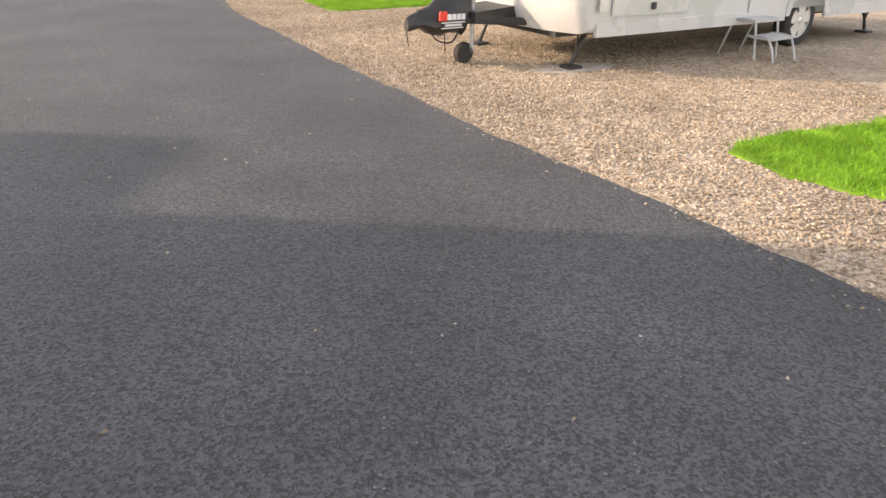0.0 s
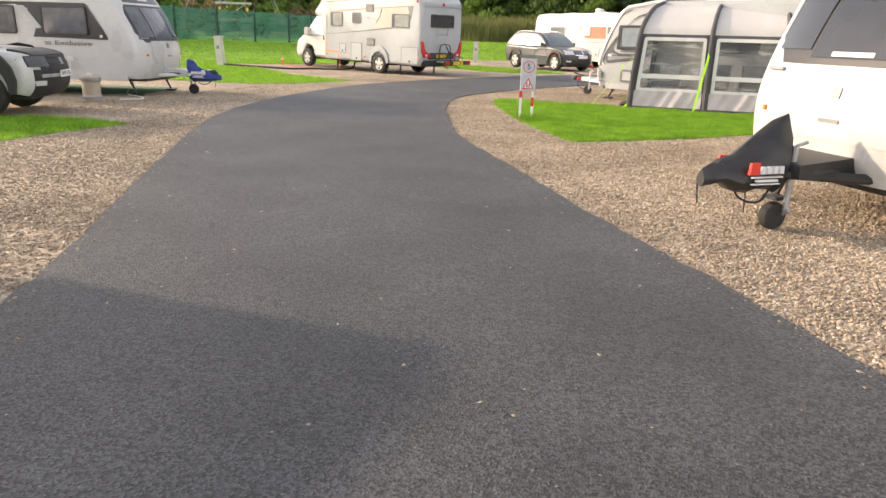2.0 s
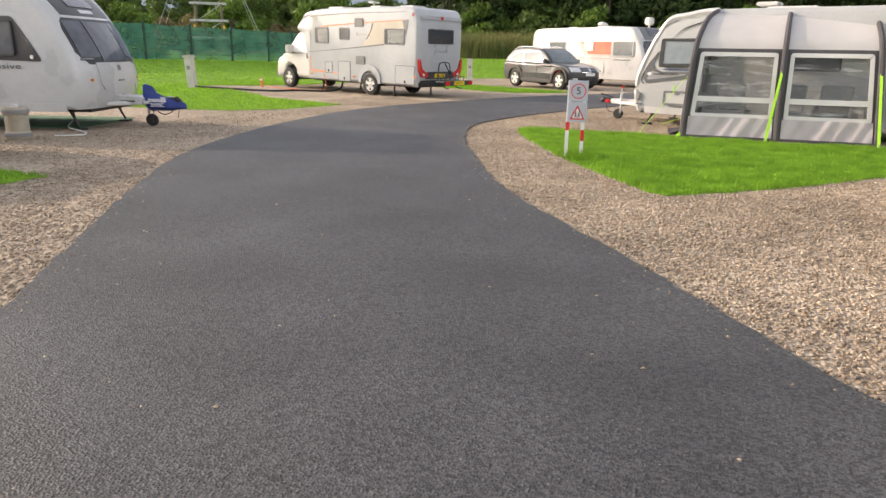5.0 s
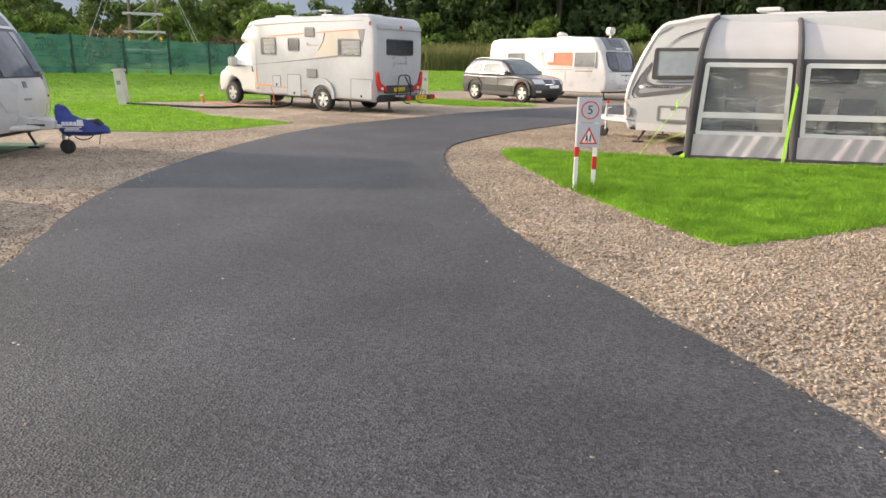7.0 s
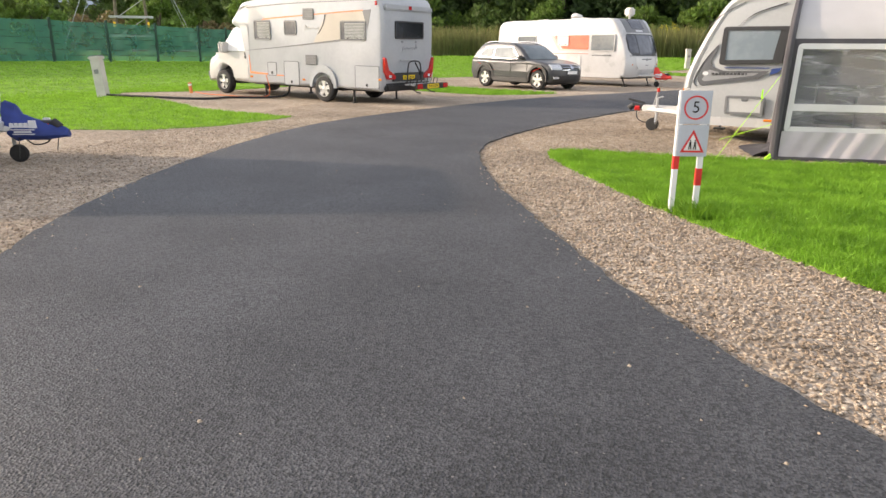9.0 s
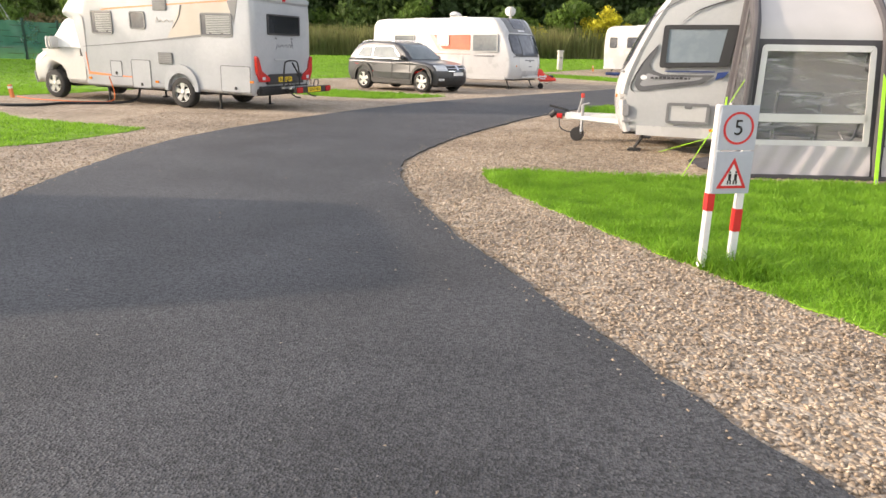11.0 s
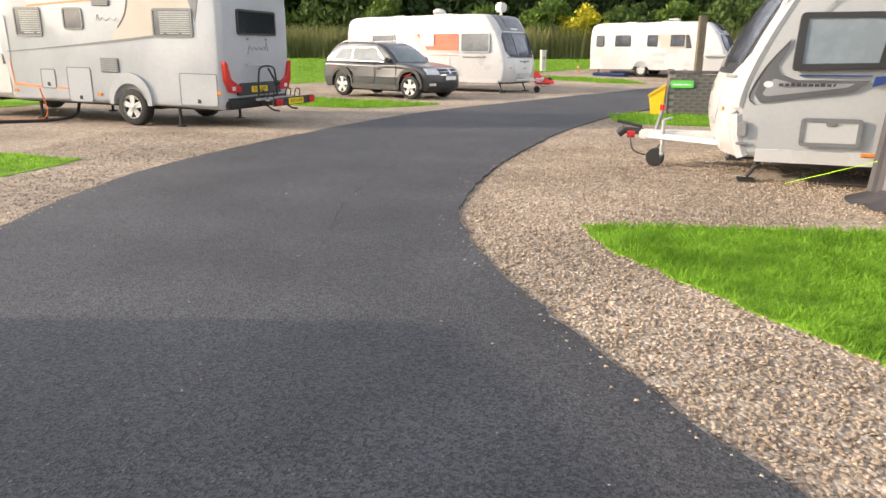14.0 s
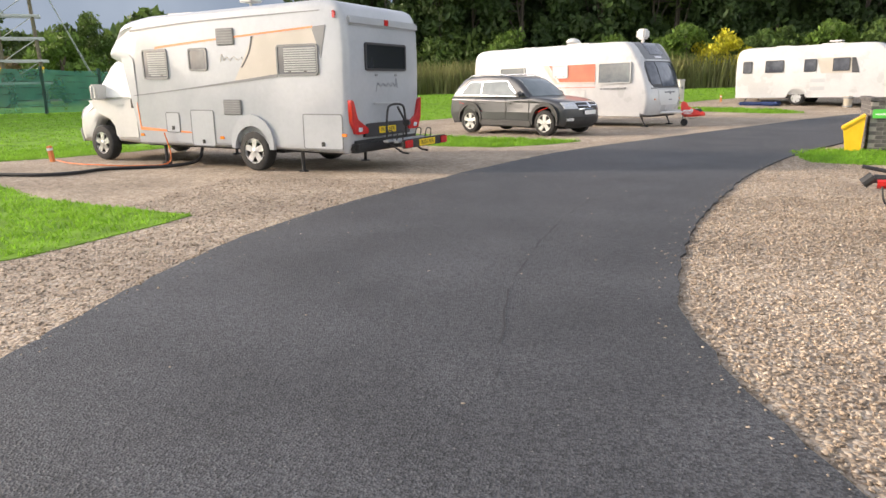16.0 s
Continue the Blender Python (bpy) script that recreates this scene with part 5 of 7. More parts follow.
        for x0, x1, za, zb in ((-1.17, -0.76, 2.11, 2.39), (-1.24, -0.81, 0.95, 1.21)):
            y0, y1 = sorted((s * W / 2, s * (W / 2 + 0.02)))
            v = part("vent", box(bmesh.new(), x0, y0, za, x1, y1, zb, 0.01), "grey_graphic", root, "grey louvred vent")
            bm2 = bmesh.new()
            for k in range(6):
                zz = za + 0.03 + (zb - za - 0.06) * k / 5
                box(bm2, x0 + 0.03, s * (W / 2 + 0.018) - 0.004, zz - 0.008, x1 - 0.03, s * (W / 2 + 0.03) + 0.004, zz + 0.008)
            part("louvre", bm2, "grey_plastic", v)
        hatch(root, W, s, 0.32, 0.61, 0.68, 0.98, "sunless_white_paint", 0.05, "grey_graphic")
        hatch(root, W, s, -0.55, 0.385, 0.03, 1.03, "sunless_white_paint", 0.06, "grey_graphic")
        hatch(root, W, s, -3.35, 0.42, -2.55, 0.99, "sunless_white_paint", 0.05, "grey_graphic")
        for x, z in ((1.36, 0.55), (-0.72, 0.55), (-3.38, 0.66)):
            part("marker_lamp", box(bmesh.new(), x - 0.05, *sorted((s * W / 2, s * (W / 2 + 0.02)))[:1], z - 0.025, x + 0.05, max(s * W / 2, s * (W / 2 + 0.02)), z + 0.025, 0.006), "amber_lens", root)
        part("marker_lamp", box(bmesh.new(), -3.30, min(s * W / 2, s * (W / 2 + 0.03)), 2.44, -3.24, max(s * W / 2, s * (W / 2 + 0.03)), 2.55, 0.01), "red_lens", root)
        steady_x = ((1.0, 0.02), (-2.35, 0.02))
        for x, l in steady_x:
            bm = rod(bmesh.new(), (x, s * 0.92, z0), (x, s * 0.92, 0.03), 0.03, 8)
            leg = part("leg", bm, "dark_steel", root, "steel jack leg")
            part("foot", rod(bmesh.new(), (x, s * 0.92, 0.0), (x, s * 0.92, 0.03), 0.09, 10), "dark_steel", leg)
    part("chassis", box(bmesh.new(), -3.1, -0.8, 0.32, 1.6, 0.8, 0.46), "dark_steel", root, "dark underbody")
    part("wheel_well", box(bmesh.new(), ax - 0.45, -0.86, 0.30, ax + 0.45, 0.86, 0.84), "black_plastic", root, "dark wheel well")
    part("wheel_well", box(bmesh.new(), fx - 0.45, -0.74, 0.30, fx + 0.45, 0.74, 0.84), "black_plastic", root, "dark wheel well")
    # rear wall
    R = -3.46
    o = rrect(-0.62, 1.66, 0.62, 2.10, 0.06)
    bm = ring_plate(bmesh.new(), o, inset_polygon(o, 0.035), 0, 0.035)
    back = pose(R, 0, 0, 0, 0, 90)
    w = part("window", bm, "window_rim", root, "rear window")
    w.matrix_local = back
    p = part("pane", plate(bmesh.new(), inset_polygon(o, 0.035), 0.0, 0.024), "tinted_window", w, "dark tinted pane")
    for s in (-1, 1):
        lamp = part("tail_lamp", plate(bmesh.new(), rounded([(s * 1.09, 1.22), (s * 1.01, 1.18), (s * 0.92, 0.90), (s * 0.62, 0.74), (s * 0.64, 0.66), (s * 0.96, 0.66), (s * 1.07, 0.86)], 0.04), -0.02, 0.05), "red_lens", root, "red tail lamp cluster")
        lamp.matrix_local = back
        rf = part("reversing_lamp", plate(bmesh.new(), rrect(s * 0.86 - 0.05, 0.70, s * 0.86 + 0.05, 0.77, 0.02), 0.048, 0.056), "headlamp", lamp)
    b = part("bumper", plate(bmesh.new(), rounded([(-0.72, 0.60), (-0.62, 0.82), (0.62, 0.82), (0.72, 0.60)], 0.04), -0.01, 0.03), "dark_graphic", root, "dark plate panel")
    b.matrix_local = back
    b2 = part("bumper", box(bmesh.new(), R - 0.06, -0.98, 0.36, R + 0.25, 0.98, 0.56, 0.05), "black_plastic", root, "black lower bumper")
    strap_plate(root, pose(R - 0.045, 0.05, 0.70, 0, 0, -90), 0.52, 0.11, "yellow_plate", "BU53 NER")
    bm = tube(bmesh.new(), spline([(-0.34, 0.012, 1.38), (-0.30, 0.012, 1.54), (-0.26, 0.012, 1.40), (-0.20, 0.012, 1.47), (-0.14, 0.012, 1.40), (-0.06, 0.012, 1.46), (0.02, 0.012, 1.40), (0.10, 0.012, 1.46), (0.18, 0.012, 1.40), (0.26, 0.012, 1.47), (0.32, 0.012, 1.33)], 5), 0.005, 5)
    t = part("lettering", bm, "mid_grey_graphic", root, "dark model script")
    t.matrix_local = back
    t = part("handle", box(bmesh.new(), -0.4, 0, 1.12, 0.4, 0.03, 1.15, 0.01), "light_grey_graphic", root, "grey trim bar")
    t.matrix_local = back
    t = part("brow", box(bmesh.new(), -1.04, -0.04, 2.34, 1.04, 0.035, 2.48, 0.03), "sunless_white_paint", root, "moulded rear brow")
    t.matrix_local = back
    bm = bmesh.new()
    box(bm, -0.06, 0.034, 2.38, 0.06, 0.045, 2.47, 0.003, None)
    t = part("badge", bm, "red_lens", root)
    t.matrix_local = back
    for y in (-0.3, 0.3):
        t = part("washer", box(bmesh.new(), y - 0.035, 0.0, 1.57, y + 0.035, 0.02, 1.61, 0.005), "grey_plastic", root)
        t.matrix_local = back
    for x, sx, sy, hh in ((0.9, 0.35, 0.4, 0.08), (-0.9, 0.25, 0.3, 0.10), (-2.3, 0.3, 0.35, 0.09)):
        part("roof_vent", box(bmesh.new(), x - sx, -sy, 2.64, x + sx, sy, 2.71 + hh, 0.03), "cream_paint", root, "white roof light")
    bm = rod(bmesh.new(), (-0.75, 0.2, 2.68), (-0.75, 0.2, 2.90), 0.025, 8)
    box(bm, -0.9, 0.05, 2.89, -0.6, 0.35, 2.94, 0.02)
    part("aerial", bm, "cream_paint", root, "white roof aerial")
    # cycle carrier on the tow bar
    rack = part("cycle_carrier", box(bmesh.new(), R - 0.36, -0.05, 0.40, R + 0.2, 0.05, 0.48, 0.01), "black_plastic", root, "black and silver cycle carrier")
    for k, x in enumerate((R - 0.36, R - 0.56)):
        part("rail", box(bmesh.new(), x - 0.05, -0.62, 0.52, x + 0.05, 0.62, 0.56, 0.015), "galvanised", rack, "silver wheel rail")
        for y in (-0.5, 0.42):
            bm = tube(bmesh.new(), spline([(x, y, 0.55), (x - 0.03, y + 0.02, 0.68), (x - 0.03, y + 0.16, 0.70), (x, y + 0.18, 0.56)], 5), 0.01)
            part("strap", bm, "black_plastic", rack)
    bm = tube(bmesh.new(), spline([(R - 0.24, 0.40, 0.5), (R - 0.24, 0.36, 0.95), (R - 0.24, 0.26, 1.10), (R - 0.24, -0.10, 1.10), (R - 0.24, -0.20, 0.95), (R - 0.24, -0.24, 0.5)], 5), 0.018, 8)
    part("hoop", bm, "black_plastic", rack, "black carrier hoop")
    bm = rod(bmesh.new(), (R - 0.28, 0.1, 1.08), (R - 0.36, -0.02, 0.82), 0.02, 8)
    box(bm, R - 0.44, -0.08, 0.76, R - 0.32, 0.02, 0.86, 0.02)
    part("clamp", bm, "black_plastic", rack)
    part("light_bar", box(bmesh.new(), R - 0.78, -0.70, 0.44, R - 0.70, 0.70, 0.58, 0.02), "dark_steel", rack, "carrier light bar")
    for s in (-1, 1):
        part("tail_lamp", box(bmesh.new(), R - 0.80, s * 0.58 - 0.11, 0.45, R - 0.775, s * 0.58 + 0.11, 0.57, 0.01), "red_lens", rack)
    strap_plate(rack, pose(R - 0.79, 0.0, 0.51, 0, 0, -90), 0.52, 0.11, "yellow_plate", "BU53 NER")
    for s in (-1, 1):
        part("foot", tube(bmesh.new(), [(R - 0.2, s * 0.3, 0.5), (R - 0.5, s * 0.32, 0.34), (R - 0.62, s * 0.32, 0.33)], 0.018, 8), "dark_steel", rack)
    return root


motorhome(pose(-13.12, 27.02, 0.024, 0, -0.93, 163))


def car(m, name, label, category, c):
    """A car: lower body, cabin, glass, lamps, wheels."""
    root = thing(name, m, label, category)
    L, W, H, belt, hood = c["L"], c["W"], c["H"], c["belt"], c["hood"]
    f, b, wr = L / 2, -L / 2, c["wr"]
    fx, rx, zb = c["fx"], c["rx"], c["zb"]
    nose = c["nose"]
    low = spline([(f - 0.12, zb), (f - 0.02, zb + 0.12), (f, (zb + hood) / 2), (f - 0.05, hood - 0.18), (f - nose, hood - 0.05), (f - c["cowl"], hood + 0.06)], 4)[:-1] + spline([(f - c["cowl"], hood + 0.06), (0, belt), (b + 0.6, belt + 0.03), (b + 0.06, belt + 0.02)], 3) + spline([(b + 0.04, belt - 0.05), (b, belt - 0.35), (b + 0.02, zb + 0.25), (b + 0.12, zb + 0.02)], 3) + arch(rx, wr + 0.055, zb + 0.04) + arch(fx, wr + 0.055, zb + 0.04)
    lo = Hull(low, W, c.get("r", 0.10), lambda x, y, z: (x - 0.28 * smoothstep((x - f + 1.0) / 1.0) * (abs(y) * 2 / W) ** 2.6, y * (1 - 0.06 * smoothstep((abs(x) - f + 1.0) / 1.0) - 0.02 * smoothstep((zb + 0.3 - z) / 0.3)), z))
    part("body", lo.body(), c["paint"], root, c["paint_label"])
    xw = f - c["cowl"] + 0.05
    xr0, xr1, xe = xw - c["rake"], c["roof_end"], c["tail"]
    top = spline([(xw, belt - 0.02), (xw - c["rake"] * 0.55, belt + (H - belt) * 0.62), (xr0, H - 0.05), (xr0 - 0.6, H), ((xr0 + xr1) / 2 - 0.3, H + 0.005), (xr1 + 0.1, H - 0.05)], 4) + spline([(xr1, H - 0.10), ((xr1 + xe) / 2, (H + belt) / 2), (xe, belt - 0.02)], 3)

    def tum(x, y, z):
        k = smoothstep((z - belt) / (H - belt) * 0.9)
        return (x - 0.10 * (abs(y) * 2 / W) ** 2.4 * (1 if x > 0 else -0.5), y * (1 - 0.20 * k), z)

    hi = Hull(top, W * 0.94, 0.07, tum)
    cabin = part("cabin", hi.body(), c["paint"], root, "cabin pillars and roof")
    sc = part("windscreen", hi.strip(hi.level(belt + 0.05), hi.level(H - 0.10), -W * 0.40, W * 0.40, 0.008, 10, 10), "car_glass", cabin, "glass windscreen")
    part("rear_window", hi.strip(hi.level(H - 0.16, True), hi.level(belt + 0.10, True), -W * 0.38, W * 0.38, 0.008, 6, 8), "tinted_window", cabin)
    for s in (-1, 1):
        y = s * W * 0.47
        zt = H - 0.13
        lines = [(xw - 0.42, belt + 0.04), (xr0 - 0.22, zt), (xr1 + 0.28, zt - 0.02), (xe + 0.32, belt + 0.08)]
        trim = rounded(lines, 0.05)
        part("window_trim", plate(bmesh.new(), trim, y, y + s * 0.012, tum), c.get("trim", "chrome"), cabin, "bright window trim")
        inner = inset_polygon(lines, 0.022)
        xs = (inner[0][0], c["bpillar"], c["cpillar"], inner[3][0])

        def edge(x, up):
            p, q = (inner[1], inner[2]) if up else (inner[0], inner[3])
            if up and x > p[0]:
                p, q = inner[0], inner[1]
            if up and x < q[0]:
                p, q = inner[2], inner[3]
            t = (x - p[0]) / (q[0] - p[0])
            return p[1] + (q[1] - p[1]) * t
        for a, bb in zip(xs, xs[1:]):
            a2, b2 = a - 0.025, bb + 0.025
            poly = [(a2, edge(a2, False)), (b2, edge(b2, False)), (b2, edge(b2, True)), *([(inner[2])] if b2 < inner[2][0] < a2 else []), *([(inner[1])] if b2 < inner[1][0] < a2 else []), (a2, edge(a2, True))]
            part("side_window", plate(bmesh.new(), poly, y, y + s * 0.020, tum), "car_glass", cabin, "side glass")
        part("roof_rail", tube(bmesh.new(), spline([(xr0 - 0.25, s * W * 0.37, H - 0.02), (xr0 - 0.45, s * W * 0.37, H + 0.035), (xr1 + 0.5, s * W * 0.37, H + 0.03), (xr1 + 0.2, s * W * 0.37, H - 0.05)], 4), 0.016, 8), c.get("trim", "chrome"), root, "roof rail")
        bm = box(bmesh.new(), xw - 0.52, s * W * 0.47, belt + 0.04, xw - 0.36, s * W * 0.47 + s * 0.20, belt + 0.18, 0.04) if s > 0 else box(bmesh.new(), xw - 0.52, s * W * 0.47 - 0.20, belt + 0.04, xw - 0.36, s * W * 0.47, belt + 0.18, 0.04)
        part("mirror", bm, c.get("mirror", c["paint"]), root, "door mirror")
        for x in (c["bpillar"] + 0.12, c["cpillar"] + 0.12):
            part("door_handle", box(bmesh.new(), x - 0.09, min(s * W / 2, s * (W / 2 + 0.03)), belt - 0.16, x + 0.09, max(s * W / 2, s * (W / 2 + 0.03)), belt - 0.13, 0.008), c["paint"], root)
        for x in (fx - wr - 0.18, c["bpillar"], c["cpillar"] - 0.1):
            part("door_seam", plate(bmesh.new(), [(x, zb + 0.12), (x + 0.008, zb + 0.12), (x + 0.008, belt), (x, belt)], s * W / 2 - s * 0.01, s * (W / 2 + 0.003)), "lettering", root)
        part("sill", plate(bmesh.new(), rounded([(rx + wr + 0.10, zb), (fx - wr - 0.10, zb), (fx - wr - 0.12, zb + 0.15), (rx + wr + 0.12, zb + 0.15)], 0.02), s * W / 2 - s * 0.05, s * (W / 2 + 0.02)), "black_plastic", root, "black sill")
        for x in (fx, rx):
            bm = bmesh.new()
            a, q2 = arch(x, wr + 0.055, zb + 0.04), arch(x, wr + c.get("flare", 0.11), zb + 0.04)
            vs = [[bm.verts.new((px, s * (W / 2 + dy), pz)) for px, pz in o] for o, dy in ((a, -0.06), (a, c.get("flare_out", 0.015)), (q2, c.get("flare_out", 0.015)), (q2, -0.02))]
            for p, q in zip(vs, vs[1:]):
                for k in range(len(a) - 1):
                    bm.faces.new((p[k], p[k + 1], q[k + 1], q[k]))
            part("wheel_arch", bm, c.get("arch", "black_plastic"), root, "dark wheel arch trim")
            wheel(root, x, s * (W / 2 - 0.115), wr, 0.235, s, 5, c.get("rim", 0.68), True, c.get("rim_mat", "alloy"))
        S = lo.level
        part("headlamp", lo.strip(S(hood - 0.26), S(hood - 0.10), min(s * W * 0.27, s * W * 0.47), max(s * W * 0.27, s * W * 0.47), 0.015, 4, 6), c.get("lamp", "headlamp"), root, "clear headlamp")
        part("fog_lamp", lo.strip(S(zb + 0.16), S(zb + 0.23), min(s * W * 0.34, s * W * 0.44), max(s * W * 0.34, s * W * 0.44), 0.02, 2, 3), c.get("fog", "headlamp"), root)
        part("tail_lamp", lo.strip(S(belt - 0.06, True), S(belt - 0.24, True), min(s * W * 0.30, s * W * 0.49), max(s * W * 0.30, s * W * 0.49), 0.015, 3, 5), "red_lens", root, "red tail lamp")
    S = lo.level
    g = part("grille", lo.strip(S(hood - 0.30 - c.get("grille", 0)), S(hood - 0.10), -W * c.get("gw", 0.27), W * c.get("gw", 0.27), 0.012, 4, 8), "black_plastic", root, "black grille")
    for k in range(c.get("bars", 3)):
        z = hood - 0.28 - c.get("grille", 0) + (0.16 + c.get("grille", 0)) * k / max(1, c.get("bars", 3) - 1)
        part("grille_bar", lo.strip(S(z), S(z + 0.018), -W * 0.26, W * 0.26, 0.022, 2, 8), c.get("bar_mat", "chrome"), g)
    part("badge", lo.strip(S(hood - 0.24), S(hood - 0.13), -0.055, 0.055, 0.03, 2, 2), c.get("badge", "chrome"), g, "small round badge")
    part("bumper", lo.strip(S(zb + 0.01), S(zb + c.get("bump", 0.26)), -W * 0.44, W * 0.44, 0.014, 4, 10), "black_plastic", root, "black lower bumper")
    part("underbody", box(bmesh.new(), b + 0.3, -W * 0.36, zb - 0.06, f - 0.3, W * 0.36, zb + 0.3), "dark_steel", root)
    if c.get("plate"):
        x = lo.at(S(c["plate"][1]), 0, 0.03)[0]
        strap_plate(root, pose(x, 0, c["plate"][1], 0, 0, 90), 0.52, 0.11, "white_plate", c["plate"][0])
    if c.get("bed"):
        part("bed_cover", box(bmesh.new(), b + 0.08, -W * 0.42, belt, c["tail"] - 0.05, W * 0.42, belt + 0.06, 0.02), "black_plastic", root, "black load cover")
    if c.get("guard"):
        part("bonnet_guard", lo.strip(S(hood - 0.10), S(hood - 0.02), -W * 0.40, W * 0.40, 0.03, 4, 10), "black_plastic", root, "black bonnet guard")
        part("scuff_plate", lo.strip(S(zb + 0.28), S(zb + 0.33), -W * 0.38, W * 0.38, 0.03, 2, 10), "galvanised", root, "silver bumper strip")
    return root


SUV = dict(L=4.36, W=1.84, H=1.61, belt=1.0, hood=0.98, wr=0.345, fx=1.36, rx=-1.32, zb=0.25, nose=0.35, cowl=1.25, rake=0.85, roof_end=-1.75, tail=-2.14, bpillar=0.02, cpillar=-0.98, paint="car_grey", paint_label="dark grey metallic bodywork", bars=3)
car(pose(-8.17, 34.8, 0.012, 0, 0.6, -33), "car", "dark grey family car with roof rails on gravel", "car", dict(SUV, plate=("", 0.62)))
PICK = dict(L=5.35, W=1.88, H=1.70, belt=1.10, hood=1.02, wr=0.38, fx=1.72, rx=-1.50, zb=0.32, nose=0.22, cowl=1.45, rake=0.85, roof_end=-0.95, tail=-1.15, bpillar=0.25, cpillar=-0.6, paint="white_paint", paint_label="white bodywork", mirror="black_plastic", trim="black_plastic", flare=0.17, flare_out=0.06, rim=0.6, rim_mat="dark_steel", grille=0.14, bars=4, bar_mat="dark_steel", badge="galvanised", guard=True, bed=True, lamp="tinted_window", gw=0.36, fog="white_paint", bump=0.40, plate=("NV19 ODU", 0.64))
car(pose(-12.48, 9.60, 0, 0, 0, 35), "pickup_truck", "white pickup truck with black grille and wheel arches", "pickup truck", PICK)
car(pose(12.1, 54.0, ground_z(12.1, 54.0), 0, 0, 150), "car", "black car parked behind a far caravan", "car", dict(SUV, paint="car_black", paint_label="black bodywork", trim="black_plastic"))

# ---- the big awning ----


def awning(m, width=3.25, depth=2.2, bays=2):
    """x along the front, y towards the caravan; a pole-free porch with clear windows."""
    root = thing("awning", m, "grey and cream caravan awning with clear creased windows", "awning")
    hf, hb = 1.53, 2.20
    curve = spline([(0.0, 0.02), (0.10, 0.9), (0.22, hf), (0.42, hf + 0.28), (0.78, hb - 0.14), (depth, hb)], 5)
    knee = next(k for k, p in enumerate(curve) if p[1] >= hf)
    step = width / bays

    def skin(name, x0, x1, pts, mat, parent, label="", sag=0.0, thick=0.012):
        bm = bmesh.new()
        nx = 8
        rows = []
        for d in (0, thick):
            rows.append([[bm.verts.new((x0 + (x1 - x0) * k / nx, y + d - sag * math.sin(math.pi * k / nx) * 0.0, z - d - sag * math.sin(math.pi * k / nx))) for k in range(nx + 1)] for y, z in pts])
        for g in rows:
            for a, b in zip(g, g[1:]):
                for k in range(nx):
                    bm.faces.new((a[k], a[k + 1], b[k + 1], b[k]))
        return part(name, bm, mat, parent, label, 60)

    for k in range(bays):
        x0, x1 = k * step, (k + 1) * step
        skin("roof", x0, x1, curve[knee:], "awning_roof", root, "cream awning roof", 0.03)
        # front panel: dark surround, white window border, clear film, pale skirt
        def fy(z):
            return 0.0 + 0.22 * (z / hf)
        lean = lambda x, y, z: (x, y + fy(z), z)
        p = part("front_panel", ring_plate(bmesh.new(), [(x0, 0.0), (x1, 0.0), (x1, hf), (x0, hf)], [(x0 + 0.11, 0.37), (x1 - 0.11, 0.37), (x1 - 0.12, hf - 0.08), (x0 + 0.12, hf - 0.08)], 0.0, 0.012, lean), "awning_dark", root, "dark grey front panel")
        o = rounded([(x0 + 0.09, 0.36), (x1 - 0.09, 0.36), (x1 - 0.10, hf - 0.06), (x0 + 0.10, hf - 0.06)], 0.06)
        part("window_border", ring_plate(bmesh.new(), o, inset_polygon(o, 0.07), -0.012, 0.004, lean), "awning_white", p, "cream window border")
        part("window_bar", plate(bmesh.new(), [(x0 + 0.13, 0.63), (x1 - 0.13, 0.63), (x1 - 0.13, 0.72), (x0 + 0.13, 0.72)], -0.012, 0.002, lean), "awning_white", p)
        bm = bmesh.new()
        n1, n2 = 16, 12
        g = [[bm.verts.new((x0 + 0.12 + (step - 0.24) * i / n1, fy(0.38 + (hf - 0.46) * j / n2) + 0.01 + 0.012 * math.sin(i * 1.3 + j * 0.8) + 0.01 * math.sin(i * 0.5 - j * 1.7), 0.38 + (hf - 0.46) * j / n2)) for i in range(n1 + 1)] for j in range(n2 + 1)]
        for a, b in zip(g, g[1:]):
            for i in range(n1):
                bm.faces.new((a[i], a[i + 1], b[i + 1], b[i]))
        part("window", bm, "clear_film", p, "clear creased plastic window", 80)
        bm = bmesh.new()
        g = [[bm.verts.new((x0 + 0.07 + (step - 0.14) * i / 56, fy(z) - 0.030 - 0.011 * math.sin(i * 0.62 - j * 0.9) - 0.008 * math.sin(i * 0.27 - j * 0.5 + k), z)) for i in range(57)] for j, z in enumerate((0.03, 0.09, 0.15, 0.21, 0.27, 0.33, 0.375))]
        for a, b in zip(g, g[1:]):
            for i in range(56):
                bm.faces.new((a[i], a[i + 1], b[i + 1], b[i]))
        part("skirt", bm, "awning_skirt", p, "creased grey skirt", 80)
    for k in range(bays + 1):
        pts = [(k * step, y - 0.02, z + 0.01) for y, z in curve]
        part("rib", tube(bmesh.new(), pts, 0.05, 8), "awning_dark", root, "dark padded rib")
    for x in (0.0, width):
        d = -1 if x == 0 else 1
        flat = lambda a, q, z, x=x: (x + q, a, z)
        outer = [(0.0, 0.02), (depth, 0.02), (depth, hb), (0.44, hf + 0.27), (0.22, hf)]
        inner = [(0.14, 0.36), (depth - 0.24, 0.36), (depth - 0.24, hb - 0.28), (0.52, hf + 0.08), (0.34, hf - 0.08)]
        side = part("side_panel", ring_plate(bmesh.new(), outer, inner, 0.0, 0.012, flat), "awning_dark", root, "dark grey side panel")
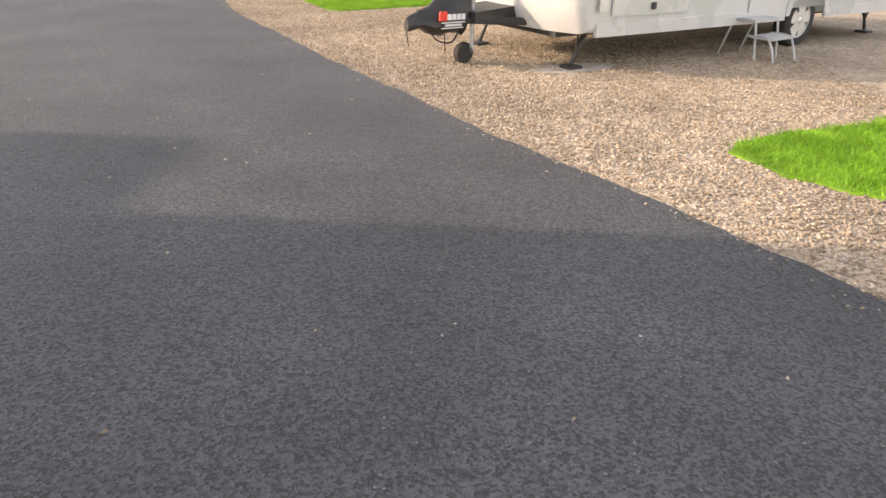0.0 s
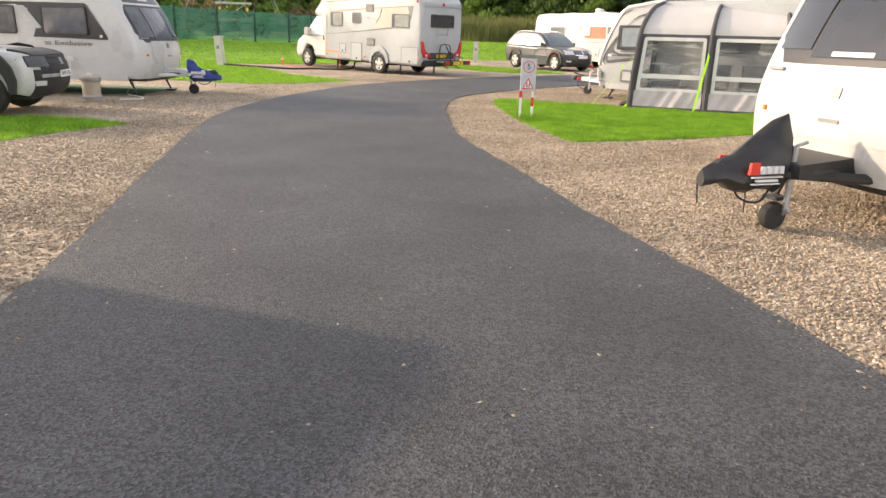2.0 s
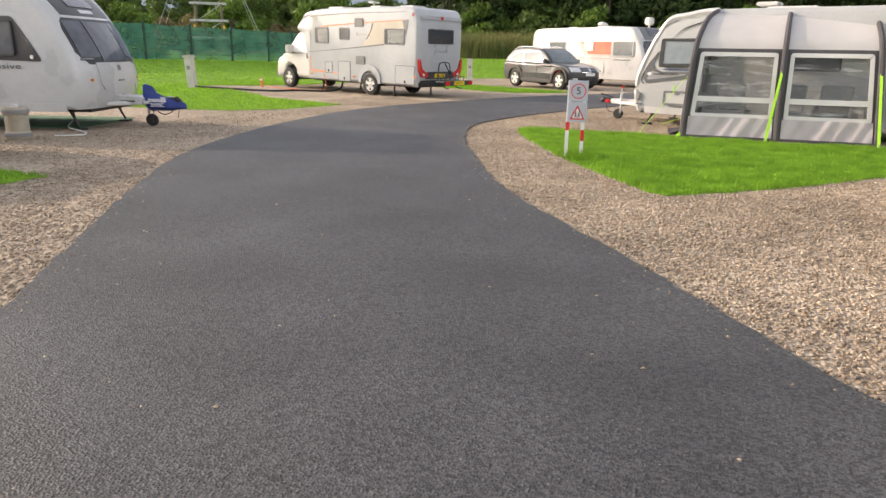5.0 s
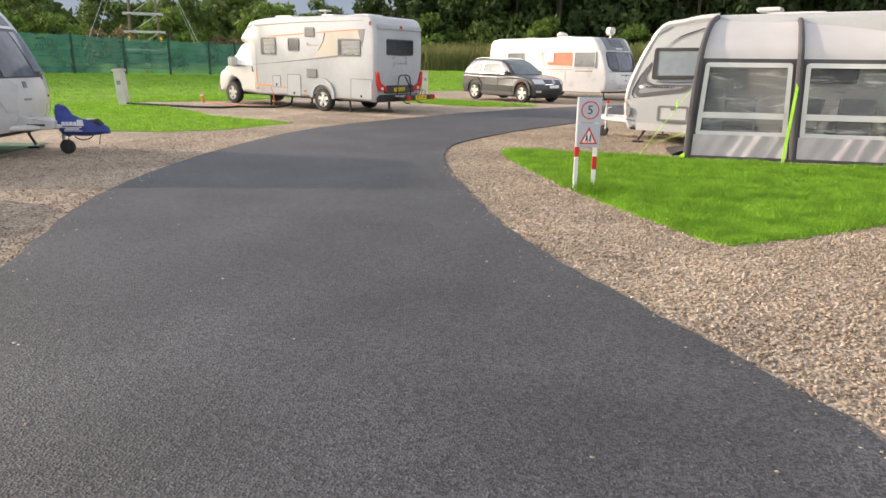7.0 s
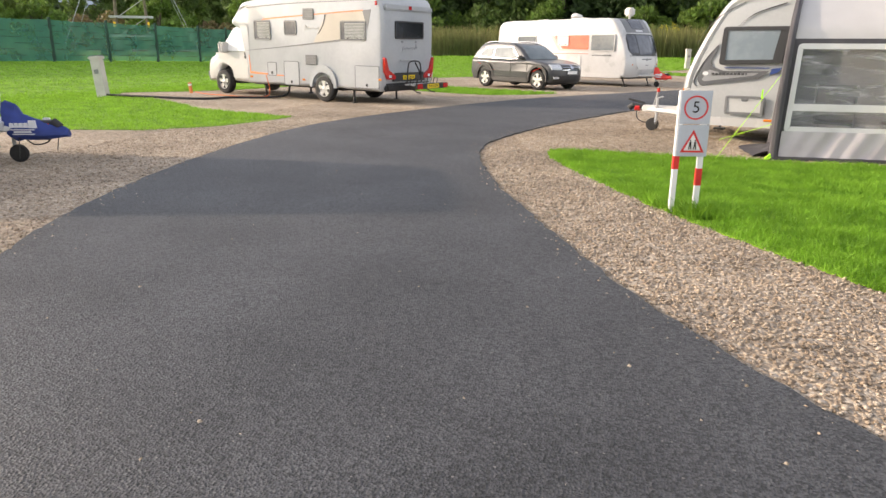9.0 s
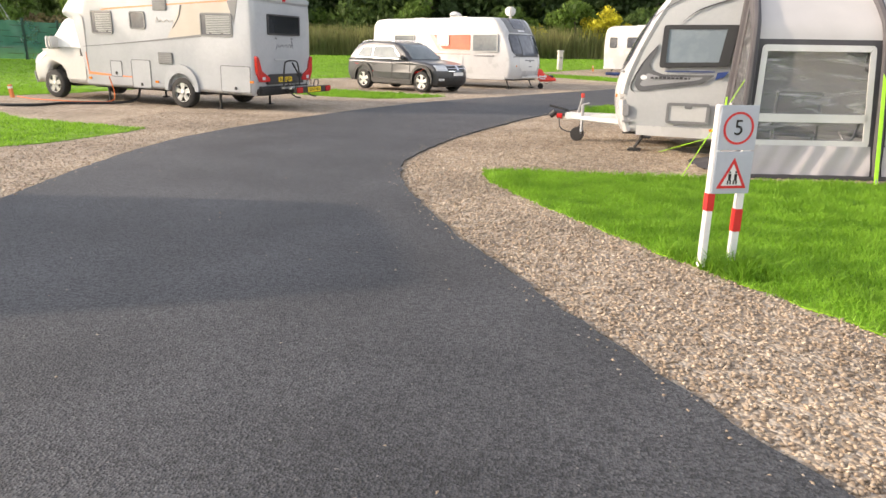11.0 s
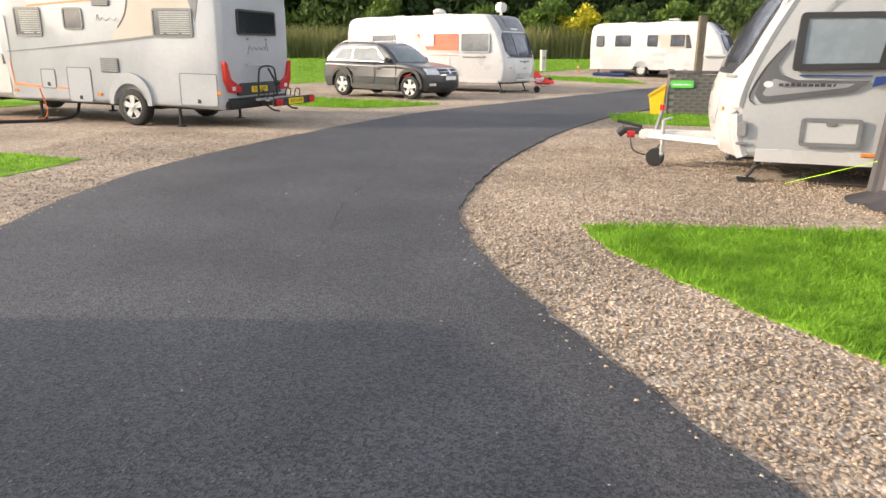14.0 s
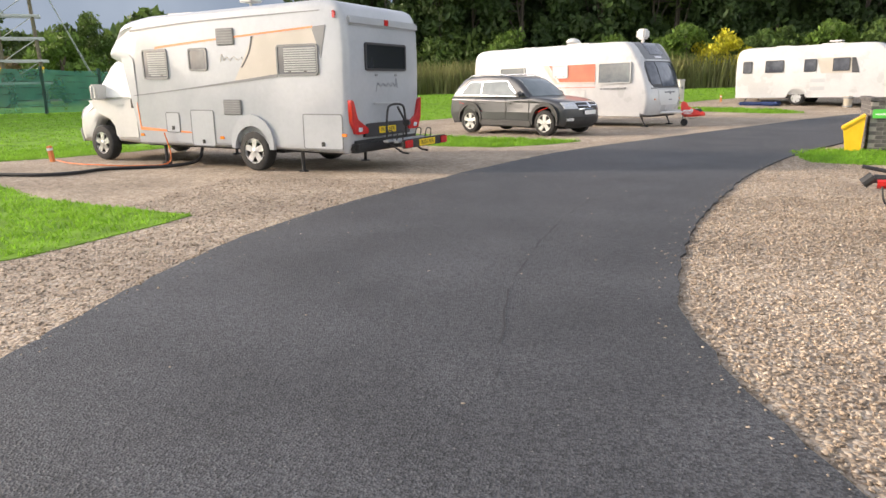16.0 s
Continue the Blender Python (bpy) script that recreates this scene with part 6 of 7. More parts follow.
        part("window", plate(bmesh.new(), inner, 0.004, 0.007, flat), "clear_film", side, "clear side window")
        bar = [(0.18 + (depth - 0.42) * k / 8, 0.62 + 0.05 * (k / 4 - 1) ** 2) for k in range(9)]
        part("window_bar", plate(bmesh.new(), bar + [(a, z + 0.11) for a, z in bar[::-1]], d * 0.01, d * 0.016, flat), "awning_skirt", side, "pale window bar")
        part("skirt", plate(bmesh.new(), [(0.08, 0.06), (depth - 0.25, 0.06), (depth - 0.25, 0.40), (0.13, 0.40)], d * 0.008, d * 0.018, flat), "awning_side_skirt", side, "pale grey skirt")
        part("badge", plate(bmesh.new(), [(0.62 + 0.05 * math.cos(k * 0.63), 0.24 + 0.05 * math.sin(k * 0.63)) for k in range(10)], d * 0.016, d * 0.021, flat), "blue_graphic", side, "small blue badge")
    part("rib", tube(bmesh.new(), [(0.0, depth - 0.06, 0.02), (0.0, depth - 0.06, hb - 0.05)], 0.06, 8), "awning_dark", root, "dark padded rib against the caravan")
    part("mud_wall", box(bmesh.new(), -0.05, -0.06, 0.0, width + 0.05, 0.02, 0.05, 0.01), "awning_dark", root)
    for x, dx, top in ((step, -0.34, 1.25), (width, -0.10, 1.25)):
        bm = bmesh.new()
        a, b = Vector((x, 0.12, top)), Vector((x + dx * 0.6, -0.42, 0.02))
        d = (b - a).normalized()
        sd = d.cross(Vector((0, 1, 0.3))).normalized() * 0.022
        th = d.cross(sd).normalized() * 0.003
        vs = [bm.verts.new(p + q + r) for p in (a, b) for q in (sd, -sd) for r in (th, -th)]
        for f in ((0, 1, 3, 2), (4, 6, 7, 5), (0, 2, 6, 4), (1, 5, 7, 3), (0, 4, 5, 1), (2, 3, 7, 6)):
            bm.faces.new([vs[i] for i in f])
        st = part("storm_strap", bm, "lime_strap", root, "lime green storm strap")
        part("peg", rod(bmesh.new(), b + Vector((0, 0, 0.06)), b + Vector((0.01, 0.03, -0.1)), 0.008, 6), "galvanised", st)
    g = part("guy_line", tube(bmesh.new(), [(-0.05, 0.16, 1.08), (-0.76, -0.40, 0.02)], 0.0042, 6), "lime_strap", root, "lime guy line with a runner")
    part("runner", box(bmesh.new(), -0.222, 0.015, 0.78, -0.202, 0.03, 0.90, 0.005), "lime_strap", g, "lime ratchet runner")
    part("guy_line", tube(bmesh.new(), [(-0.02, depth - 0.1, 0.34), (-0.42, depth + 0.5, 0.03)], 0.0042, 6), "lime_strap", root, "lime guy line")
    part("peg_loop", tube(bmesh.new(), spline([(0.0, -0.02, 0.10), (-0.06, -0.06, 0.05), (-0.10, -0.08, 0.01), (-0.05, -0.07, 0.02), (-0.01, -0.03, 0.07)], 4), 0.014, 6), "lime_strap", root, "lime peg loop")
    bm = bmesh.new()
    gg = [[bm.verts.new((-0.03 - 0.20 * j / 4 + 0.04 * math.sin(2 * i), 0.15 + 0.95 * i / 10, 0.08 + 0.03 * math.sin(i * 1.7 + j) - 0.015 * j)) for i in range(11)] for j in range(5)]
    for a, b in zip(gg, gg[1:]):
        for i in range(10):
            bm.faces.new((a[i], a[i + 1], b[i + 1], b[i]))
    part("ground_flap", bm, "awning_dark", root, "loose dark ground flap")
    for ob in root.children_recursive:      # the sides follow the slant of the caravan
        for v in ob.data.vertices:
            u = v.co.x / width
            if u >= -0.05:
                v.co.x += (1 - u) * 0.02 * v.co.z - max(0, u) * 0.08 * v.co.z + max(0, v.co.y) * (1 - u) * (0.20 + 0.04 * v.co.z)
                v.co.y += 0.16 * max(0, v.co.y - 0.3) * (1 - u)
    return root


awning(pose(-2.02, 18.20, 0, 0, 0, 2.5), 3.07, 1.30)


def folding_chair(m):
    root = thing("folding_chair", m, "pale metal folding chair inside the awning", "chair", "chairs in the awning")
    for s in (-1, 1):
        part("leg", tube(bmesh.new(), [(s * 0.24, -0.25, 0.0), (s * 0.24, 0.10, 0.45), (s * 0.24, 0.24, 0.95)], 0.014, 8), "galvanised", root)
        part("leg", tube(bmesh.new(), [(s * 0.21, 0.28, 0.0), (s * 0.21, -0.22, 0.46)], 0.014, 8), "galvanised", root)
    part("seat", box(bmesh.new(), -0.23, -0.24, 0.43, 0.23, 0.2, 0.47, 0.015), "grey_graphic", root)
    part("backrest", box(bmesh.new(), -0.23, 0.17, 0.6, 0.23, 0.21, 0.95, 0.015), "grey_graphic", root)
    return root


ch = folding_chair(pose(-1.2, 18.86, 0, 0, 0, 160))
copy_thing(ch, pose(-0.35, 18.84, 0, 0, 0, 190))
copy_thing(ch, pose(0.4, 18.80, 0, 0, 0, 175))

# ---- signs, services, clutter ----


def speed_sign(m):
    root = thing("sign", m, "grey five limit and children warning sign on striped posts", "sign")
    for x, h in ((-0.135, 1.06), (0.10, 1.02)):
        p = part("post", box(bmesh.new(), x - 0.026, 0.0, -0.3, x + 0.026, 0.05, h, 0.005), "sign_white", root, "white post with red bands")
        part("band", box(bmesh.new(), x - 0.028, -0.002, 0.14 if x > 0 else 0.30, x + 0.028, 0.052, 0.31 if x > 0 else 0.43), "sign_red", p, "red reflective band")
    for z0, z1 in ((0.745, 1.06), (0.43, 0.735)):
        part("plate", box(bmesh.new(), -0.145, -0.012, z0, 0.145, -0.002, z1, 0.003), "sign_grey", root, "blue-grey sign plate")
    # ring and figure
    bm = bmesh.new()
    ring_plate(bm, [(0.115 * math.cos(a), 0.90 + 0.115 * math.sin(a)) for a in [2 * math.pi * k / 40 for k in range(40)]], [(0.10 * math.cos(a), 0.90 + 0.10 * math.sin(a)) for a in [2 * math.pi * k / 40 for k in range(40)]], -0.016, -0.011)
    part("ring", bm, "sign_red", root, "red ring")
    text_mesh("5", 0.11, "lettering", root, pose(0, -0.015, 0.90, 90, 0, 0))
    tri = [(-0.115, 0.47), (0.115, 0.47), (0.0, 0.69)]
    part("triangle", ring_plate(bmesh.new(), tri, inset_polygon(tri, 0.018), -0.016, -0.011), "sign_red", root, "red warning triangle")
    part("face", plate(bmesh.new(), inset_polygon(tri, 0.02), -0.0145, -0.0115), "sign_white", root)
    for x in (-0.022, 0.024):
        bm = bmesh.new()
        box(bm, x - 0.010, -0.018, 0.525, x + 0.010, -0.0145, 0.575)
        box(bm, x - 0.016, -0.018, 0.50, x - 0.006, -0.0145, 0.527)
        box(bm, x + 0.004, -0.018, 0.50, x + 0.014, -0.0145, 0.527)
        box(bm, x - 0.006, -0.018, 0.580, x + 0.006, -0.0145, 0.594)
        part("symbol", bm, "lettering", root)
    return root


speed_sign(pose(-3.25, 14.58, 0.125, 0, 0, 14) @ Matrix.Scale(0.875, 4))


def bollard(m, label):
    root = thing("service_bollard", m, label, "bollard", "hook-up bollards")
    part("post", box(bmesh.new(), -0.13, -0.13, -0.1, 0.13, 0.13, 1.0, 0.02), "bollard_paint", root, "cream-painted post")
    part("cap", box(bmesh.new(), -0.16, -0.16, 1.0, 0.16, 0.16, 1.08, 0.02), "bollard_paint", root)
    part("lid", box(bmesh.new(), -0.14, -0.14, 1.08, 0.14, 0.14, 1.10, 0.01), "grey_plastic", root)
    part("flap", box(bmesh.new(), -0.06, -0.15, 0.62, 0.06, -0.13, 0.74, 0.008), "grey_plastic", root, "socket flap")
    return root


bollard(pose(-18.05, 24.15, 0.07, 0, -4, 15), "leaning cream hook-up bollard on the grass")
bollard(pose(-13.4, 39.2, ground_z(-13.4, 39.2), 0, 0, 20), "cream hook-up bollard on the grass")
bollard(pose(-1.69, 51.47, ground_z(-1.69, 51.47), 0, 0, 20), "cream hook-up bollard behind the caravans")


def marker_peg(x, y):
    root = thing("marker_peg", pose(x, y, ground_z(x, y), 3, -4, 0), "small orange marker peg in the grass", "peg", "pitch marker pegs")
    part("stake", box(bmesh.new(), -0.04, -0.04, -0.05, 0.04, 0.04, 0.32, 0.01), "orange_graphic", root)
    part("band", box(bmesh.new(), -0.042, -0.042, 0.22, 0.042, 0.042, 0.28, 0.005), "sign_white", root)


marker_peg(-16.93, 26.48)
marker_peg(0.17, 51.02)


def ground_line(name, pts, r, mat, label, category):
    ob = link_mesh(name, tube(bmesh.new(), spline([(x, y, ground_z(x, y) + z) for x, y, z in pts], 6), r, 8), mat, 60)
    return tagged(ob, label, category)


ground_line("waste_hose", [(-17.9, 24.1, 0.07), (-17.0, 24.05, 0.06), (-15.96, 24.16, 0.035), (-15.17, 24.24, 0.035), (-14.85, 24.6, 0.035), (-14.7, 25.2, 0.035), (-13.95, 25.85, 0.035), (-13.6, 26.25, 0.1), (-13.55, 26.4, 0.34)], 0.03, "hose", "black waste hose over the gravel to the motorhome", "hose")
ground_line("hookup_cable", [(-16.6, 26.2, 0.06), (-16.0, 25.9, 0.03), (-15.2, 25.7, 0.03), (-14.5, 25.8, 0.03), (-14.02, 26.03, 0.1), (-14.1, 26.07, 0.62)], 0.012, "orange_cable", "orange hook-up cable to the motorhome", "cable")
ground_line("water_pipe", [(-11.1, 12.95, 0.03), (-10.9, 13.3, 0.02), (-11.2, 13.6, 0.02), (-11.9, 13.9, 0.03), (-12.6, 14.6, 0.05)], 0.012, "white_plastic", "pale water pipe on the gravel", "pipe")


def water_barrel(m):
    root = thing("water_barrel", m, "beige rolling water barrel beside the caravan", "barrel")
    up = Matrix.Rotation(radians(90), 4, "X")
    part("drum", lathe(bmesh.new(), [(0.001, 0), (0.16, 0), (0.18, 0.03), (0.18, 0.10), (0.165, 0.12), (0.165, 0.36), (0.18, 0.38), (0.18, 0.45), (0.16, 0.48), (0.001, 0.48)], 24, up), "barrel_plastic", root)
    part("tyre", lathe(bmesh.new(), [(0.17, 0.38), (0.19, 0.39), (0.19, 0.44), (0.17, 0.45)], 24, up), "grey_plastic", root, "grey rim band")
    part("tyre", lathe(bmesh.new(), [(0.17, 0.03), (0.19, 0.04), (0.19, 0.09), (0.17, 0.10)], 24, up), "grey_plastic", root, "grey rim band")
    part("cap", lathe(bmesh.new(), [(0.001, 0.48), (0.05, 0.48), (0.05, 0.52), (0.001, 0.52)], 14, up), "white_plastic", root)
    return root


water_barrel(pose(-11.45, 12.62, 0, 0, 0, 0))


def step_stool(m):
    root = thing("caravan_step", m, "pale grey metal two-tread caravan step", "step")
    for y in (-0.22, 0.22):
        bm = tube(bmesh.new(), spline([(-0.36, y, 0.0), (-0.28, y, 0.20), (-0.20, y, 0.26), (0.02, y, 0.26)], 4), 0.014, 8)
        part("leg", bm, "galvanised", root)
        part("leg", tube(bmesh.new(), spline([(0.36, y, 0.0), (0.24, y, 0.36), (0.18, y, 0.42), (-0.02, y, 0.42), (-0.06, y, 0.36), (-0.12, y, 0.0)], 4), 0.014, 8), "galvanised", root)
    part("tread", box(bmesh.new(), -0.30, -0.24, 0.235, -0.02, 0.24, 0.265, 0.01), "light_grey_graphic", root, "pale ribbed tread")
    part("tread", box(bmesh.new(), -0.06, -0.24, 0.405, 0.26, 0.24, 0.435, 0.01), "light_grey_graphic", root, "pale ribbed tread")
    return root


step_stool(pose(3.86, 9.78, 0, 0, 0, 132))
tagged(link_mesh("ground_mat", box(bmesh.new(), -1.4, -1.0, 0.0, 1.4, 1.0, 0.012, 0.004), "green_mat"), "green ground mat under the caravan", "mat").matrix_world = pose(-13.4, 14.5, 0.005, 0, 0, 20)
tagged(link_mesh("ground_sheet", box(bmesh.new(), -0.9, -0.35, 0.0, 0.9, 0.35, 0.16, 0.07), "blue_mat", 60), "folded blue groundsheet beside a far caravan", "groundsheet").matrix_world = pose(1.5, 49.0, ground_z(1.5, 49.0), 0, 0, -33)
wb = copy_thing(bpy.data.objects["water_barrel"], pose(4.6, 47.2, ground_z(4.6, 47.2)))


# bin store: dark brick wall with a green notice, and a yellow grit bin
def bin_store(m):
    root = thing("bin_store", m, "dark engineering brick bin enclosure with a green notice", "wall")
    runs = ((0.0, 0.0, 3.0, 0), (0.0, 0.1125, 1.6, 90))
    bl, bh, bd, jt = 0.215, 0.065, 0.1025, 0.010
    hh = 12
    me = None
    core = part("mortar", box(bmesh.new(), 0.006, 0.008, 0, 2.994, 0.095, hh * 0.075 - 0.01), "mortar", root, "grey mortar bed")
    core2 = part("mortar", box(bmesh.new(), 0.008, 0.10, 0, 0.095, 1.65, hh * 0.075 - 0.01), "mortar", root, "grey mortar bed")
    bm = box(bmesh.new(), 0, 0, 0, bl, bd, bh, 0.004)
    first = part("brick", bm, "brick", core)
    me = first.data
    for run, (par, n) in enumerate(((core, 13), (core2, 7))):
        for row in range(hh):
            for k in range(n):
                off = (0.5 if row % 2 else 0) * (bl + jt)
                x = k * (bl + jt) + off
                if run == 0 and row == 0 and k == 0:
                    continue
                b = bpy.data.objects.new("brick", me)
                scene.collection.objects.link(b)
                b.parent = par
                b.matrix_local = pose(x, 0.0, row * 0.075) if run == 0 else pose(0.1025, 0.1125 + x, row * 0.075, 0, 0, 90)
    part("coping", box(bmesh.new(), -0.03, -0.02, hh * 0.075, 3.2, 0.125, hh * 0.075 + 0.07, 0.012), "brick", root, "dark brick coping")
    part("coping", box(bmesh.new(), -0.03, 0.13, hh * 0.075, 0.125, 1.75, hh * 0.075 + 0.07, 0.012), "brick", root, "dark brick coping")
    s = part("notice", box(bmesh.new(), 0.03, -0.035, 0.60, 0.50, -0.006, 0.76, 0.004), "sign_green", root, "bright green notice")
    part("print", word_bars(bmesh.new(), 0.07, 0.66, 0.45, 0.04, -0.038, -0.034, 10, 6), "sign_white", s)
    return root


bin_store(pose(-1.36, 28.5, 0, 0, 0, -14))


def grit_bin(m):
    root = thing("grit_bin", m, "yellow plastic grit bin with sloping lid beside the wall", "bin")
    bm = bmesh.new()
    plate(bm, rounded([(-0.14, 0.0), (0.17, 0.0), (0.21, 0.78), (0.16, 0.80), (-0.22, 0.52)], 0.02), -0.3, 0.3)
    part("body", bm, "bin_yellow", root)
    bm = bmesh.new()
    plate(bm, rounded([(0.22, 0.80), (0.20, 0.84), (-0.25, 0.55), (-0.25, 0.50)], 0.01), -0.33, 0.33)
    part("lid", bm, "bin_yellow", root, "sloping yellow lid")
    part("hinge", box(bmesh.new(), 0.15, -0.05, 0.30, 0.20, 0.05, 0.36, 0.01), "red_lens", root)
    return root


grit_bin(pose(-1.53, 28.75, 0, 0, 0, -18) @ Matrix.Scale(0.80, 4))
tagged(link_mesh("timber_post", box(bmesh.new(), -0.09, -0.09, -0.3, 0.09, 0.09, 2.28, 0.015), "timber"), "tall weathered timber post behind the wall", "post").matrix_world = pose(0.3, 31.8, 0)
for _x, _y, _s in ((0.35, 30.6, 1.0), (1.5, 31.2, 0.8)):
    _r = thing("waste_bin", pose(_x, _y, 0, 0, 0, -18), "wheeled waste bin standing in the enclosure", "bin", "waste bins")
    part("body", box(bmesh.new(), -0.3, -0.3, 0.05, 0.3, 0.3, 1.25 * _s, 0.04), "cream_paint" if _s == 1 else "timber", _r)
    part("lid", box(bmesh.new(), -0.33, -0.34, 1.25 * _s, 0.33, 0.33, 1.31 * _s, 0.02), "cream_paint" if _s == 1 else "timber", _r)

# ---- fence, mast ----


def net_fence(pts):
    root = thing("fence", pose(0, 0, 0), "green netting fence on dark green posts", "fence")
    acc = []
    for (x0, y0), (x1, y1) in zip(pts, pts[1:]):
        n = max(1, round(math.hypot(x1 - x0, y1 - y0) / 2.6))
        acc += [(x0 + (x1 - x0) * k / n, y0 + (y1 - y0) * k / n) for k in range(n)]
    acc.append(pts[-1])
    post = None
    for k, (x, y) in enumerate(acc):
        z = ground_z(x, y)
        if post is None:
            post = part("post", box(bmesh.new(), -0.06, -0.06, -0.2, 0.06, 0.06, 2.0, 0.01), "fence_post", root)
            post.location = (x, y, z)
        else:
            p = new("post", post.data)
            p.parent, p.location = root, (x, y, z)
    for (x0, y0), (x1, y1) in zip(acc, acc[1:]):
        bm = bmesh.new()
        n, rows = 6, 7
        d = Vector((x1 - x0, y1 - y0, 0))
        nn = Vector((-d.y, d.x, 0)).normalized()
        g = []
        for j in range(rows + 1):
            row = []
            for i in range(n + 1):
                x, y = x0 + d.x * i / n, y0 + d.y * i / n
                z = ground_z(x, y) + 0.05 + 1.85 * j / rows - 0.05 * math.sin(math.pi * i / n) * (j == rows)
                row.append(bm.verts.new(Vector((x, y, z)) + nn * (0.04 * math.sin(i * 1.9 + j * 2.3 + x))))
            g.append(row)
        for a, b in zip(g, g[1:]):
            for i in range(n):
                bm.faces.new((a[i], a[i + 1], b[i + 1], b[i]))
        pn = part("net_panel", bm, "green_net", root, "", 80)
        bm = bmesh.new()
        for j in range(1, rows):
            z0, z1 = ground_z(x0, y0) + 0.05 + 1.85 * j / rows, ground_z(x1, y1) + 0.05 + 1.85 * j / rows
            rod(bm, (x0, y0, z0), (x1, y1, z1), 0.012, 4)
        part("wire", bm, "fence_post", pn)


net_fence([(-33.0, 10.0), (-32.0, 24.0), (-31.0, 32.0), (-30.0, 38.0), (-28.6, 43.5), (-27.5, 50.0), (-26.5, 58.0)])


def mast(m):
    root = thing("lattice_mast", m, "dark timber mast with pale crossbeams and guy wires beyond the fence", "mast")
    for s in (-1, 1):
        for t in (-1, 1):
            part("upright", rod(bmesh.new(), (s * 1.05, t * 0.45, -0.3), (s * 0.72, t * 0.30, 9.0), 0.10, 8, 0.08), "timber", root, "dark timber upright")
    for k in range(7):
        z = 1.3 + 1.22 * k
        w = 1.42 - 0.05 * k
        for t in (-1, 1):
            y = t * (0.55 - 0.016 * z)
            part("crossbeam", box(bmesh.new(), -w, y - 0.05, z, w, y + 0.05, z + 0.13, 0.01), "galvanised", root, "pale crossbeam")
        part("brace", rod(bmesh.new(), (-0.9 + 0.03 * k, -0.5, z), (0.9 - 0.03 * k, -0.5, z + 1.2), 0.025, 5), "galvanised", root)
    for s in (-1, 1):
        part("lamp", box(bmesh.new(), s * 1.05 - 0.07, -0.72, 1.9, s * 1.05 + 0.07, -0.60, 2.25, 0.02), "bin_yellow", root)
        for t in (-1, 1):
            part("guy_wire", rod(bmesh.new(), (s * 0.7, t * 0.3, 8.8), (s * 4.2, t * 3.2, 0.0), 0.022, 4), "galvanised", root)


mast(pose(-37.8, 49.2, ground_z(-37.8, 49.2), 0, 0, 38))

# ---- plants ----


def array_mesh(name, verts, n_per, faces, material, smooth=False):
    """A mesh of many like pieces: verts (k, n_per, 3), faces as index tuples within one piece."""
    k = len(verts)
    me = bpy.data.meshes.new(name)
    fl = np.array([i for f in faces for i in f])
    sizes = np.array([len(f) for f in faces])
    me.vertices.add(k * n_per)
    me.vertices.foreach_set("co", np.asarray(verts, np.float32).ravel())
    loops = (np.arange(k)[:, None] * n_per + fl[None]).ravel()
    me.loops.add(len(loops))
    me.loops.foreach_set("vertex_index", loops.astype(np.int32))
    tot = np.tile(sizes, k)
    me.polygons.add(len(tot))
    me.polygons.foreach_set("loop_start", np.concatenate([[0], np.cumsum(tot)[:-1]]).astype(np.int32))
    me.polygons.foreach_set("loop_total", tot.astype(np.int32))
    me.update(calc_edges=True)
    me.validate()
    if smooth:
        me.shade_smooth()
    me.materials.append(MATS[material])
    return me


def leaf_cloud(rng, centres, size, droop=0.3):
    """Pointed leaf sprays, five corners each, turned at random."""
    n = len(centres)
    a = rng.normal(size=(n, 3))
    a /= np.linalg.norm(a, axis=1)[:, None]
    a[:, 2] -= droop
    b = np.cross(a, rng.normal(size=(n, 3)))
    b /= np.linalg.norm(b, axis=1)[:, None] + 1e-9
    s = size * rng.uniform(0.5, 1.3, (n, 1))
    c = np.cross(a, b) * 0.15
    v = np.stack([centres - a * s, centres - a * s * 0.2 + b * s * 0.55 + c * s, centres + a * s * 0.5 + b * s * 0.35, centres + a * s * 1.1, centres + a * s * 0.2 - b * s * 0.5 + c * s], 1)
    return v


LEAF_FACES = [(0, 1, 2), (0, 2, 3), (0, 3, 4)]


def crown_points(rng, n, clumps, radius, height, base):
    """Points in uneven clumps round a crown, mostly near the outside, with gaps between."""
    cc = []
    for k in range(clumps):
        u, th = rng.uniform(-0.75, 1.0), rng.uniform(0, 2 * math.pi)
        r = math.sqrt(max(0, 1 - u * u * 0.9)) * radius * rng.uniform(0.55, 1.0)
        cc.append((r * math.cos(th), r * math.sin(th), base + height * (0.5 + 0.5 * u), rng.uniform(0.22, 0.42) * radius))
    cc = np.array(cc)
    pick = rng.integers(0, clumps, n)
    d = rng.normal(size=(n, 3))
    d /= np.linalg.norm(d, axis=1)[:, None]
    rr = cc[pick, 3:4] * rng.uniform(0.55, 1.05, (n, 1))
    return cc[pick, :3] + d * rr * np.array([1, 1, 0.8]), cc


